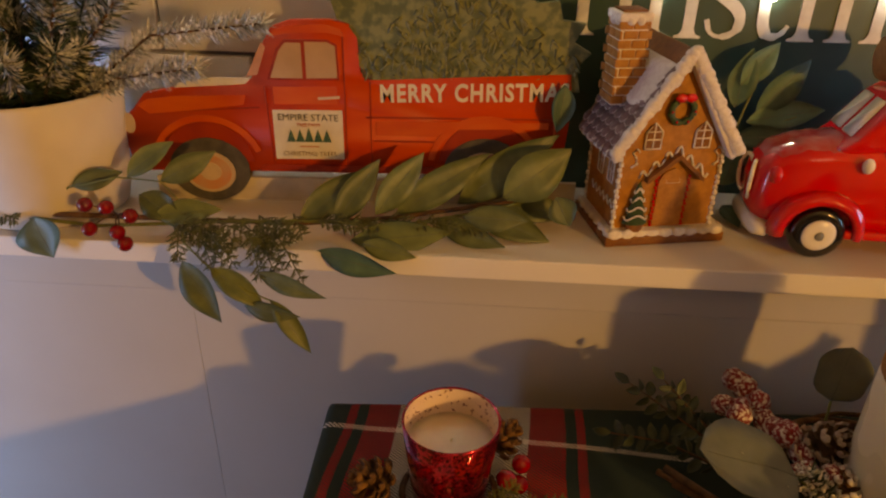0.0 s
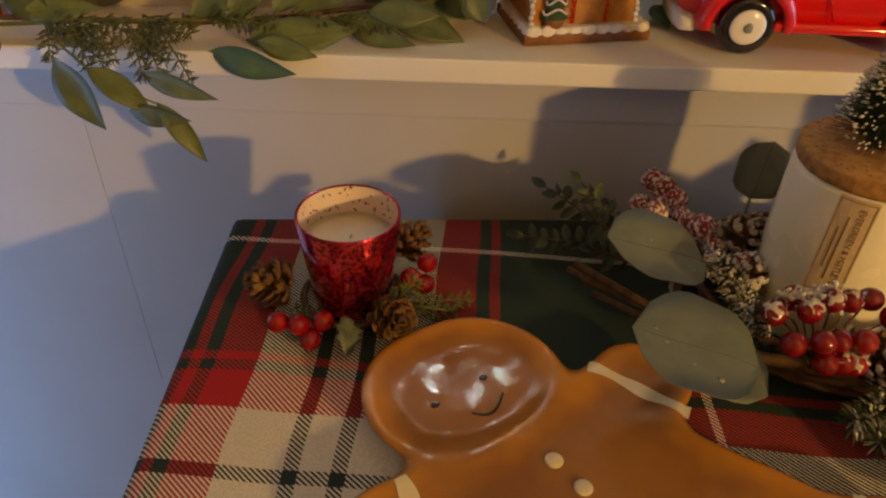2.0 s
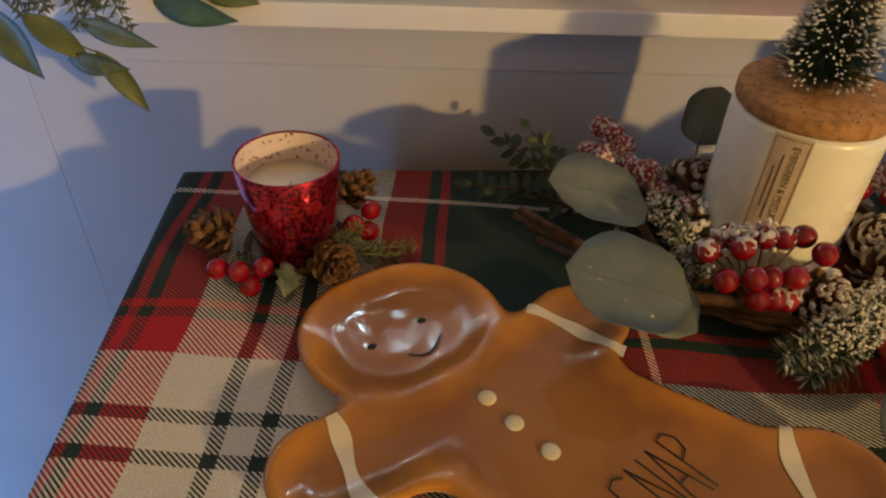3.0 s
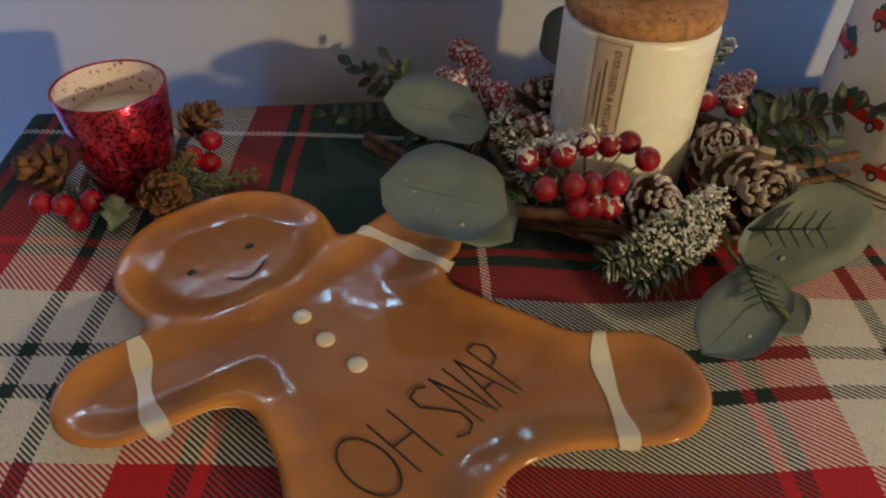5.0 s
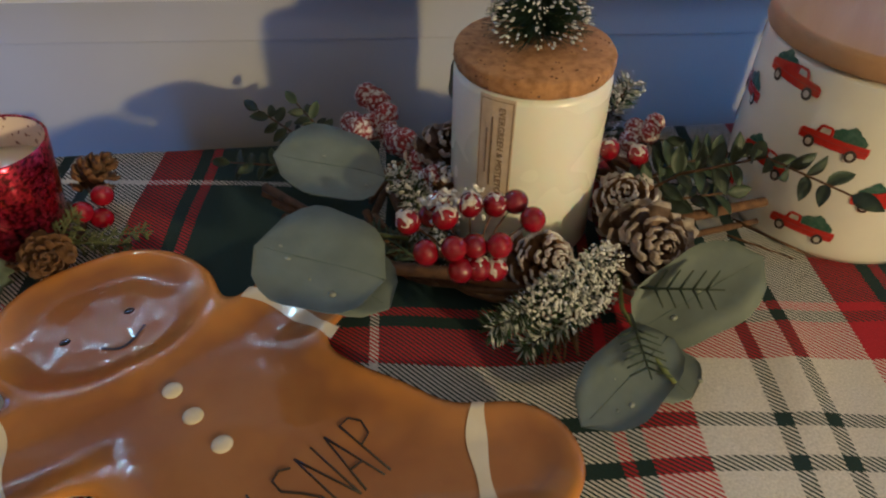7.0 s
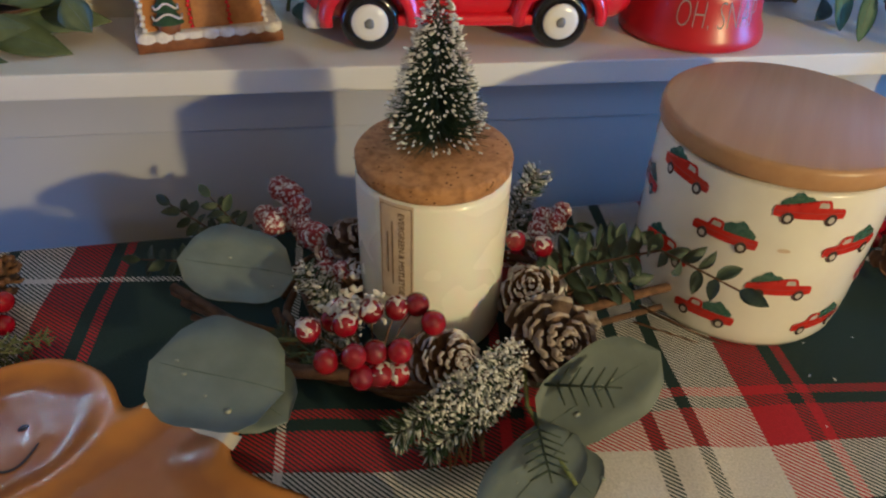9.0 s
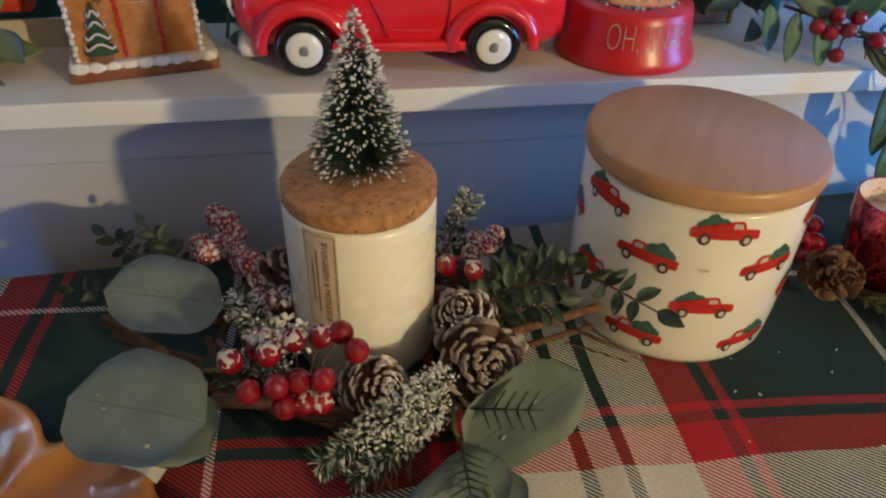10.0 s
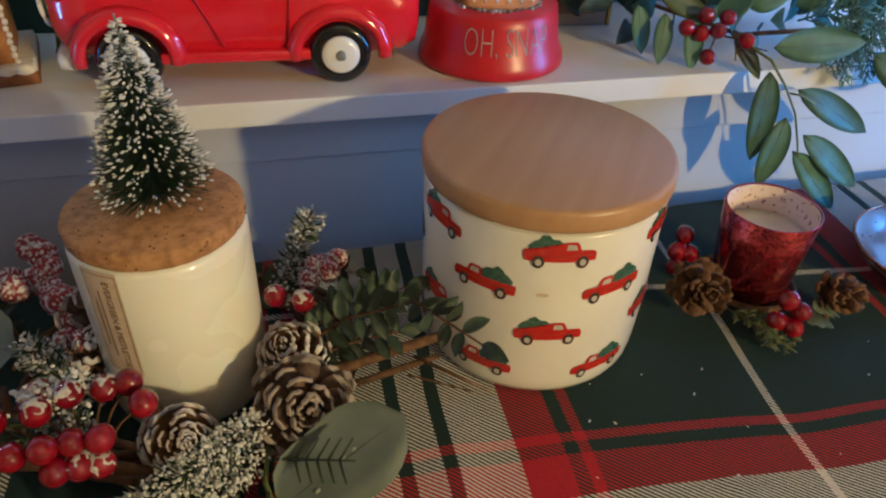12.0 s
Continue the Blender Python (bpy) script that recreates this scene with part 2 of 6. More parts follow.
def tartan():
    """Woven red, green and white tartan with a diagonal twill."""
    m = bpy.data.materials.new("tartan_cloth")
    m.use_nodes = True
    nt = m.node_tree
    b = nt.nodes["Principled BSDF"]
    N, L = nt.nodes.new, nt.links.new

    def calc(op, a, c=None):
        n = N("ShaderNodeMath")
        n.operation = op
        for i, v in enumerate((a, c)):
            if v is None:
                continue
            if isinstance(v, (int, float)):
                n.inputs[i].default_value = v
            else:
                L(v, n.inputs[i])
        return n.outputs[0]

    tc, wob, add, sep = N("ShaderNodeTexCoord"), N("ShaderNodeTexNoise"), N("ShaderNodeVectorMath"), N("ShaderNodeSeparateXYZ")
    wob.inputs["Scale"].default_value, wob.inputs["Detail"].default_value = 7.0, 1.0
    L(tc.outputs["Object"], wob.inputs["Vector"])
    add.operation = "MULTIPLY_ADD"
    add.inputs[1].default_value = (0.016, 0.016, 0)
    L(wob.outputs["Color"], add.inputs[0])
    L(tc.outputs["Object"], add.inputs[2])
    L(add.outputs[0], sep.inputs[0])
    x, y = sep.outputs[0], sep.outputs[1]
    s = calc("SUBTRACT", x, calc("MULTIPLY", y, 0.11))
    w = calc("ADD", y, calc("MULTIPLY", x, 0.112))
    WHITE, RED, GREEN = (0.66, 0.62, 0.57, 1), (0.43, 0.007, 0.016, 1), (0.007, 0.026, 0.023, 1)

    def sett(v, centre):
        r = N("ShaderNodeValToRGB")
        r.color_ramp.interpolation = "CONSTANT"
        e = r.color_ramp.elements
        e[0].position, e[0].color = 0.0, WHITE
        e[1].position, e[1].color = 0.037, GREEN
        for p, c in ((0.075, WHITE), (0.239, RED), (0.363, GREEN), (0.400, RED), (0.433, GREEN), (0.985, WHITE)):
            k = e.new(p)
            k.color = c
        L(calc("DIVIDE", calc("PINGPONG", calc("SUBTRACT", v, centre), 0.201), 0.201), r.inputs[0])
        return r.outputs[0]

    warp, weft = sett(s, 0.3845), sett(w, 0.2405)
    twill = calc("GREATER_THAN", calc("FRACT", calc("MULTIPLY", calc("ADD", x, y), 340.0)), 0.5)
    mx = N("ShaderNodeMix")
    mx.data_type = "RGBA"
    L(twill, mx.inputs["Factor"])
    L(warp, mx.inputs["A"])
    L(weft, mx.inputs["B"])
    grain, hs = N("ShaderNodeTexNoise"), N("ShaderNodeHueSaturation")
    grain.inputs["Scale"].default_value = 900.0
    L(tc.outputs["Object"], grain.inputs["Vector"])
    L(calc("ADD", calc("MULTIPLY", grain.outputs["Fac"], 0.7), 0.65), hs.inputs["Value"])
    L(mx.outputs["Result"], hs.inputs["Color"])
    L(hs.outputs[0], b.inputs["Base Color"])
    b.inputs["Roughness"].default_value = 0.85
    b.inputs["Sheen Weight"].default_value = 0.02
    bp = N("ShaderNodeBump")
    bp.inputs["Strength"].default_value, bp.inputs["Distance"].default_value = 0.5, 0.0006
    L(calc("ADD", calc("FRACT", calc("MULTIPLY", calc("ADD", x, y), 340.0)), grain.outputs["Fac"]), bp.inputs["Height"])
    L(bp.outputs[0], b.inputs["Normal"])
    return m


TARTAN = tartan()

# ---- building helpers ----


def thing(name, m, label, category, group="", kind=""):
    ob = new(name)
    ob.empty_display_size = 0.02
    ob.matrix_world = m
    return tagged(ob, label, category, group, kind)


def mesh_of(name, bm, material, smooth=True):
    me = bpy.data.meshes.new(name)
    bm.normal_update()
    bm.to_mesh(me)
    bm.free()
    for m in material if isinstance(material, (list, tuple)) else (material,):
        me.materials.append(m)
    if smooth:
        me.shade_smooth()
    return me


def piece(name, me, parent, m=None, label=""):
    """An object on given mesh data, as a child of parent; m: its pose in the parent's space."""
    ob = new(name, me)
    ob.parent = parent
    if m is not None:
        ob.matrix_basis = m
    return tagged(ob, label)


def part(name, bm, material, parent, label="", m=None, smooth=True):
    return piece(name, mesh_of(name, bm, material, smooth), parent, m, label)


def solid(name, bm, material, label, category, kind="", smooth=False, m=None):
    ob = new(name, mesh_of(name, bm, material, smooth))
    if m is not None:
        ob.matrix_world = m
    return tagged(ob, label, category, kind=kind)


def box(x0, y0, z0, x1, y1, z1, bevel=0.0, seg=2):
    bm = bmesh.new()
    bmesh.ops.create_cube(bm, size=1)
    bmesh.ops.transform(bm, verts=bm.verts, matrix=Matrix.Translation(((x0 + x1) / 2, (y0 + y1) / 2, (z0 + z1) / 2))
                        @ Matrix.Diagonal((x1 - x0, y1 - y0, z1 - z0, 1)))
    if bevel:
        bmesh.ops.bevel(bm, geom=bm.edges[:], offset=bevel, segments=seg, profile=0.6, affect="EDGES")
    return bm


def lathe(profile, seg=48, wobble=0.0):
    bm = bmesh.new()
    rings = []
    for r, z in profile:
        if r < 1e-6:
            rings.append([bm.verts.new((0, 0, z))])
        else:
            rings.append([bm.verts.new((r * (1 + wobble * noise.noise((9 * math.cos(a), 9 * math.sin(a), 40 * z))) * math.cos(a),
                                        r * (1 + wobble * noise.noise((9 * math.cos(a), 9 * math.sin(a), 40 * z))) * math.sin(a), z))
                          for a in (2 * math.pi * i / seg for i in range(seg))])
    for a, b in zip(rings, rings[1:]):
        for i in range(seg):
            j = (i + 1) % seg
            f = ([a[0]] if len(a) == 1 else [a[i], a[j]]) + ([b[0]] if len(b) == 1 else [b[j], b[i]])
            if len(f) > 2:
                bm.faces.new(f)
    bmesh.ops.recalc_face_normals(bm, faces=bm.faces)
    return bm


def tube(points, radius, seg=6, taper=1.0, bm=None):
    """A round rod along points, tapering to radius * taper."""
    bm = bm or bmesh.new()
    pts = [Vector(p) for p in points]
    rings = []
    for i, p in enumerate(pts):
        d = (pts[min(i + 1, len(pts) - 1)] - pts[max(i - 1, 0)]).normalized()
        u = d.orthogonal().normalized() if abs(d.z) > 0.95 else d.cross(Vector((0, 0, 1))).normalized()
        v = d.cross(u)
        r = radius * (1 + (taper - 1) * i / max(len(pts) - 1, 1))
        rings.append([bm.verts.new(p + r * (math.cos(2 * math.pi * k / seg) * u + math.sin(2 * math.pi * k / seg) * v)) for k in range(seg)])
    for a, b in zip(rings, rings[1:]):
        for k in range(seg):
            bm.faces.new((a[k], a[(k + 1) % seg], b[(k + 1) % seg], b[k]))
    bm.faces.new(rings[0][::-1])
    bm.faces.new(rings[-1])
    return bm


def blob(r, squash=(1, 1, 1), rough=0.0, sub=2, freq=200.0, at=(0, 0, 0), bm=None):
    own = bmesh.new()
    bmesh.ops.create_icosphere(own, subdivisions=sub, radius=r)
    for v in own.verts:
        v.co *= 1 + rough * noise.noise(v.co * freq + Vector(at) * 900)
        v.co = Vector((v.co.x * squash[0], v.co.y * squash[1], v.co.z * squash[2])) + Vector(at)
    if bm is None:
        return own
    me = bpy.data.meshes.new("scratch")
    own.to_mesh(me)
    own.free()
    bm.from_mesh(me)
    bpy.data.meshes.remove(me)
    return bm


def slab(outline, y0, y1, bm=None):
    """A flat cut-out in the xz plane, from depth y0 (front) to y1 (back)."""
    bm = bm or bmesh.new()
    a = [bm.verts.new((x, y0, z)) for x, z in outline]
    b = [bm.verts.new((x, y1, z)) for x, z in outline]
    bm.faces.new(a)
    bm.faces.new(b[::-1])
    for i in range(len(a)):
        j = (i + 1) % len(a)
        bm.faces.new((a[i], b[i], b[j], a[j]))
    bmesh.ops.recalc_face_normals(bm, faces=bm.faces)
    return bm


def ellipse(cx, cz, rx, rz, n=32, a0=0.0, a1=360.0):
    full = abs(a1 - a0) >= 360
    k = n if full else n - 1
    return [(cx + rx * math.cos(radians(a0 + (a1 - a0) * i / k)), cz + rz * math.sin(radians(a0 + (a1 - a0) * i / k))) for i in range(n)]


def lettering(words, size, depth=0.0004, spacing=1.0, bold=0.0):
    """A bmesh of words in the built-in font, in the xy plane, centred."""
    cu = bpy.data.curves.new("words", "FONT")
    cu.body, cu.size, cu.extrude, cu.align_x, cu.align_y = words, size, depth, "CENTER", "CENTER"
    cu.space_character, cu.offset = spacing, bold
    cu.resolution_u = 3
    ob = new("words", cu)
    me = bpy.data.meshes.new_from_object(ob.evaluated_get(bpy.context.evaluated_depsgraph_get()))
    bpy.data.objects.remove(ob)
    bpy.data.curves.remove(cu)
    bm = bmesh.new()
    bm.from_mesh(me)
    bpy.data.meshes.remove(me)
    return bm


def leaf_mesh(name, length, width, material, cup=0.15, bend=0.12, point=1.0, n=10, vein=None):
    """A thick leaf along +x from the origin, facing +z. point: above 1 pointed, below 1 round."""
    bm = bmesh.new()
    top, low = [], []
    cols = 5
    for i in range(n + 1):
        u = i / n
        if point < 1:
            w = max(0.0, 1 - abs(2 * u - 1) ** 2.3) ** 0.5 * (1.0 + 0.05 * math.sin(11 * u))
        else:
            w = max(0.0, math.sin(math.pi * u ** 0.85)) ** (0.75 * point)
        w = max(w, 0.02) * width / 2
        for k in range(cols):
            s = k / (cols - 1) * 2 - 1
            z = cup * abs(s) * w * 1.2 - bend * length * (u - 0.25) ** 2 * 1.4 + 0.012 * length * math.sin(7 * u + 2 * s)
            top.append(bm.verts.new((u * length, s * w, z + 0.00025)))
            low.append(bm.verts.new((u * length, s * w, z - 0.00025)))
    for i in range(n):
        for k in range(cols - 1):
            a, b = i * cols + k, (i + 1) * cols + k
            bm.faces.new((top[a], top[b], top[b + 1], top[a + 1]))
            bm.faces.new((low[a], low[a + 1], low[b + 1], low[b]))
        for k in (0, cols - 1):
            a, b = i * cols + k, (i + 1) * cols + k
            bm.faces.new((top[a], low[a], low[b], top[b]))
    if vein:
        tube([(length * u, 0, -bend * length * (u - 0.25) ** 2 * 1.4 + 0.012 * length * math.sin(7 * u) + 0.0003) for u in (0, 0.25, 0.5, 0.75, 0.93)],
             0.00045, 4, 0.3, bm)
        bm.faces.ensure_lookup_table()
        for f in bm.faces[-18:]:
            f.material_index = 1
        return mesh_of(name, bm, (material, vein))
    return mesh_of(name, bm, material)


def aim(base, tip, roll=0.0, facing=(0, -1, 0.5)):
    """A pose whose x runs from base to tip and whose z leans to facing, turned by roll."""
    x = (Vector(tip) - Vector(base)).normalized()
    z = Vector(facing) - Vector(facing).dot(x) * x
    z = z.normalized() if z.length > 1e-4 else x.orthogonal().normalized()
    y = z.cross(x)
    m = Matrix((x, y, z)).transposed().to_4x4()
    return Matrix.Translation(base) @ m @ pose(0, 0, 0, roll, 0, 0)


def leaf(parent, base, tip, width, material, cup=0.15, bend=0.12, point=1.0, roll=0.0, facing=(0, -1, 0.6), label="", vein=None):
    length = (Vector(tip) - Vector(base)).length
    return piece("leaf", leaf_mesh("leaf", length, width, material, cup, bend, point, vein=vein), parent, aim(base, tip, roll, facing), label)


BERRY_MESH = mesh_of("berry", blob(1.0, sub=3), BERRY)
FROSTED_MESH = [mesh_of("berry", blob(1.0, rough=0.22, sub=3, freq=3.0 + k), BERRY_FROST) for k in range(3)]


def cap_mesh(k):
    bm = bmesh.new()
    bmesh.ops.create_icosphere(bm, subdivisions=3, radius=1.0)
    for v in bm.verts:
        n = noise.noise(v.co * 3.5 + Vector((5 * k, 0, 0)))
        lift = 0.70 * v.co.z + 1.05 * n - 0.46
        v.co *= 1.04 + 0.10 * noise.noise(v.co * 9) if lift > 0 else 0.90
    return mesh_of("frost", bm, FROST_UNIT)


FROST_CAPS = [cap_mesh(k) for k in range(3)]


def berry(parent, at, r, frosted=False, cap=False, rng=random):
    turn = pose(*at, rng.uniform(0, 360), rng.uniform(0, 360), 0)
    ob = piece("berry", rng.choice(FROSTED_MESH) if frosted else BERRY_MESH, parent, turn @ Matrix.Diagonal((r, r, r * 1.05, 1)))
    if cap:
        piece("frost", rng.choice(FROST_CAPS), ob, turn.to_3x3().inverted().to_4x4() @ pose(0, 0, 0, rng.uniform(-25, 25), rng.uniform(-25, 25), rng.uniform(0, 360)))
    return ob


def scale_mesh(tip_mat, body_mat):
    """One woody cone scale: a cupped wedge along +x with a thick blunt tip."""
    bm = bmesh.new()
    rows = []
    for u, w, z, t in ((0, 0.10, 0, 0.05), (0.45, 0.15, 0.01, 0.07), (0.76, 0.23, 0.03, 0.09), (0.94, 0.225, 0.09, 0.12), (1.06, 0.13, 0.19, 0.10)):
        rows.append([bm.verts.new((u, s * w, z + d * t + 0.10 * abs(s))) for d in (0.5, -0.5) for s in ((-1, 0, 1) if d > 0 else (1, 0, -1))])
    for i, (a, b) in enumerate(zip(rows, rows[1:])):
        for k in range(6):
            f = bm.faces.new((a[k], a[(k + 1) % 6], b[(k + 1) % 6], b[k]))
            f.material_index = 1 if i >= 3 else 0
    f = bm.faces.new(rows[-1])
    f.material_index = 1
    bmesh.ops.recalc_face_normals(bm, faces=bm.faces)
    return mesh_of("scale", bm, (body_mat, tip_mat))


SCALES = {"brown": scale_mesh(CONE, CONE), "pale": scale_mesh(CONE_TIP, CONE_PALE), "frosted": scale_mesh(FROST_UNIT, CONE)}


def pinecone(parent, m, length, radius, kind="brown", count=64, label=""):
    """A cone along +z of m, its scales set in a spiral."""
    core = part("pinecone", lathe([(0, 0), (radius * 0.45, length * 0.1), (radius * 0.5, length * 0.4), (radius * 0.25, length * 0.85), (0, length)], 12),
                CONE_CORE, parent, label, m)
    rng = random.Random(int(length * 1e6) + count)
    for i in range(count):
        u = i / (count - 1)
        a = i * 2.39996
        r = radius * (0.75 + 0.25 * math.sin(math.pi * (0.2 + 0.7 * u))) * (1 - 0.62 * u ** 2.5)
        size = r * (0.95 + 0.16 * rng.random())
        lift = -6 + 66 * u ** 1.2 + rng.uniform(-13, 13)
        piece("scale", SCALES[kind], core, pose(0, 0, length * (0.04 + 0.86 * u), 0, 0, math.degrees(a)) @ pose(0, 0, 0, rng.uniform(-16, 16), -lift, rng.uniform(-10, 10))
              @ Matrix.Diagonal((size, size * (1.25 - 0.3 * u) * rng.uniform(0.85, 1.15), size * 1.2, 1)))
    return core


def needles(points, length, count, material, width=0.0007, rng=None, spread=0.9, clump=0.0):
    """Fine flat needles sprouting forwards along a line of points, in one mesh."""
    rng = rng or random.Random(3)
    verts, faces = [], []
    pts = [Vector(p) for p in points]
    for i in range(count):
        u = rng.random() * (len(pts) - 1.001)
        k = int(u)
        p = pts[k].lerp(pts[k + 1], u - k)
        d = (pts[k + 1] - pts[k]).normalized()
        side = Vector((rng.gauss(0, 1), rng.gauss(0, 1), rng.gauss(0, 1)))
        side = (side - side.dot(d) * d).normalized()
        w = (d * (1 - spread * rng.uniform(0.5, 1)) + side * spread).normalized()
        ln = length * rng.uniform(0.6, 1.1)
        c = w.cross(Vector((rng.random(), rng.random(), rng.random()))).normalized()
        e = w.cross(c)
        n = len(verts)
        q = p + w * ln
        mid = p + w * ln * 0.6
        wd = width * rng.uniform(0.7, 1.3)
        verts += [p + c * wd * 0.4, p - c * wd * 0.4, mid + c * wd * 0.6, mid - c * wd * 0.6, mid + e * wd * 0.6, q]
        faces += [(n, n + 1, n + 3, n + 2), (n, n + 2, n + 4), (n + 1, n + 4, n + 3), (n + 2, n + 3, n + 5), (n + 2, n + 5, n + 4), (n + 3, n + 4, n + 5)]
    me = bpy.data.meshes.new("needles")
    me.from_pydata([tuple(v) for v in verts], [], faces)
    me.materials.append(material)
    return me


def flock(points, radius, count, size, material, rng):
    """Clumps of frost scattered round a line of points, in one mesh."""
    bm = bmesh.new()
    pts = [Vector(p) for p in points]
    for i in range(count):
        u = rng.random() * (len(pts) - 1.001)
        k = int(u)
        p = pts[k].lerp(pts[k + 1], u - k)
        o = Vector((rng.gauss(0, 1), rng.gauss(0, 1), rng.gauss(0.25, 0.9))).normalized() * radius * rng.uniform(0.55, 1.0)
        s = size * rng.uniform(0.5, 1.3)
        bmesh.ops.create_icosphere(bm, subdivisions=1, radius=s, matrix=Matrix.Translation(p + o) @ pose(0, 0, 0, rng.uniform(0, 360), rng.uniform(0, 360), 0)
                                   @ Matrix.Diagonal((1, rng.uniform(0.5, 1), rng.uniform(0.4, 0.8), 1)))
    return mesh_of("frost", bm, material)


def cedar(parent, base, tip, spread, rng, material=None, name="cedar_sprig", count=9):
    """A flat feathery sprig: a stalk with forked side twigs."""
    base, tip = Vector(base), Vector(tip)
    d = tip - base
    side = d.cross(Vector((0, -0.7, 0.7))).normalized()
    bm = tube([base, base.lerp(tip, 0.5) + Vector((0, 0, 0.002)), tip], 0.0009, 5, 0.4)
    for i in range(count):
        u = 0.12 + 0.85 * i / count
        for s in (-1, 1):
            p = base.lerp(tip, u)
            q = p + (d.normalized() * 0.75 + side * s * rng.uniform(0.6, 1.0) + Vector((0, 0, rng.uniform(-0.3, 0.5)))).normalized() * spread * (1.1 - 0.6 * u) * rng.uniform(0.7, 1.1)
            tube([p, p.lerp(q, 0.6) + Vector((0, 0, 0.001)), q], 0.0007, 4, 0.5, bm)
            for k in range(3):
                f = 0.35 + 0.22 * k
                a = p.lerp(q, f)
                for t in (-1, 1):
                    w = ((q - p).normalized() * 0.8 + d.normalized().cross(side) * 0.4 * rng.uniform(-1, 1) + side * t * 0.7).normalized()
                    tube([a, a + w * spread * 0.33 * rng.uniform(0.6, 1.1)], 0.0006, 4, 0.5, bm)
    return part(name, bm, material or CEDAR, parent)

# ---- the room, the mantel and the table ----
SLOPE = -3.4                                     # the mantel stands a little askew to the table
MANTEL = pose(0.0, 0.499, 0.0, 0, 0, SLOPE)      # its shelf's front edge, x along it, y to the wall

solid("floor", box(-3.0, -3.2, -0.80, 3.2, 1.0, -0.76), FLOOR, "brown wooden floor of the room", "floor", "structure")
solid("ceiling", box(-3.0, -3.2, 1.70, 3.2, 1.0, 1.76), ROOM, "plain plaster ceiling", "ceiling", "structure")
solid("wall_south", box(-3.0, -3.2, -0.76, 3.2, -3.1, 1.70), ROOM, "plain plaster wall behind the table", "wall", "structure")
solid("wall_west", box(-3.1, -3.2, -0.76, -3.0, 1.0, 1.70), ROOM, "plain plaster side wall", "wall", "structure")
solid("wall_east", box(3.2, -3.2, -0.76, 3.3, 1.0, 1.70), ROOM, "plain plaster side wall", "wall", "structure")
solid("wall_north", box(-3.2, 0.165, -0.80, 3.4, 0.30, 1.72), GROUT, "grey joints of the pale tiled wall", "wall", "structure", m=MANTEL)



def pierced_slab(x0, x1, y0, y1, z0, z1, ya, yb, za, zb):
    """A slab with one opening right through it."""
    bm = bmesh.new()
    g = [[[bm.verts.new((x, y, z)) for z in (z0, za, zb, z1)] for y in (y0, ya, yb, y1)] for x in (x0, x1)]
    for i in range(3):
        for j in range(3):
            if i == 1 and j == 1:
                continue
            for k in (0, 1):
                bm.faces.new((g[k][i][j], g[k][i + 1][j], g[k][i + 1][j + 1], g[k][i][j + 1]))
    for a, b in (((0, 0), (3, 0)), ((3, 0), (3, 3)), ((3, 3), (0, 3)), ((0, 3), (0, 0)), ((1, 1), (2, 1)), ((2, 1), (2, 2)), ((2, 2), (1, 2)), ((1, 2), (1, 1))):
        (ai, aj), (bi, bj) = a, b
        steps_ = [(ai + (bi - ai) * k // 3, aj + (bj - aj) * k // 3) for k in range(4)] if max(abs(bi - ai), abs(bj - aj)) == 3 else [a, b]
        for (pi, pj), (qi, qj) in zip(steps_, steps_[1:]):
            bm.faces.new((g[0][pi][pj], g[0][qi][qj], g[1][qi][qj], g[1][pi][pj]))
    bmesh.ops.recalc_face_normals(bm, faces=bm.faces)
    return bm


# unseen slabs added at both sides; their openings limit the blue lamps' reach
solid("light_blocker_west", pierced_slab(-0.95, -0.90, -0.80, 0.53, -0.76, 1.70, 0.125, 0.46, -0.50, 0.36), ROOM, "unseen plaster slab whose opening cuts the blue side light", "wall", "structure")
solid("light_blocker_east", pierced_slab(1.28, 1.33, -0.45, 0.42, -0.76, 1.70, 0.12, 0.41, -0.10, 0.56), ROOM, "unseen plaster slab whose opening cuts the blue side light", "wall", "structure")

# pale tiles above the shelf
wall_tiles = thing("wall_tiles", MANTEL, "pale grey tiles with dark joints above the mantel", "wall", kind="structure")
for row in range(5):
    for col in range(-6, 9):
        x0 = col * 0.155 + (0.0775 if row % 2 else 0) - 0.016
        part("tile", box(x0, 0.158, 0.112 + row * 0.1005, x0 + 0.152, 0.168, 0.112 + row * 0.1005 + 0.0965, 0.0015), TILE, wall_tiles)

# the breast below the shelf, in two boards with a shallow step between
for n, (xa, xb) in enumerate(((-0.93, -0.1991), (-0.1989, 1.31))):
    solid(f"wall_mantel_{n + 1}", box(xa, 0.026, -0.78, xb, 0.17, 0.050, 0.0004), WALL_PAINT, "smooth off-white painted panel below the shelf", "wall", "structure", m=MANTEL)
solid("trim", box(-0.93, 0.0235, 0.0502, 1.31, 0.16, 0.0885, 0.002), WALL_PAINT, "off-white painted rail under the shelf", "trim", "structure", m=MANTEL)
solid("mantel_shelf", box(-0.89, 0.0, 0.089, 1.27, 0.168, 0.106, 0.0016, 3), WHITE_PAINT, "white painted wooden mantel shelf with decorations on it", "shelf", "structure", m=MANTEL)

# table and cloth
table = thing("table", pose(0.45, 0.15, -0.77), "wooden table hidden under a tartan cloth", "table")
part("tabletop", box(-0.525, -0.40, 0.735, 0.72, 0.290, 0.765, 0.004), BAMBOO, table)
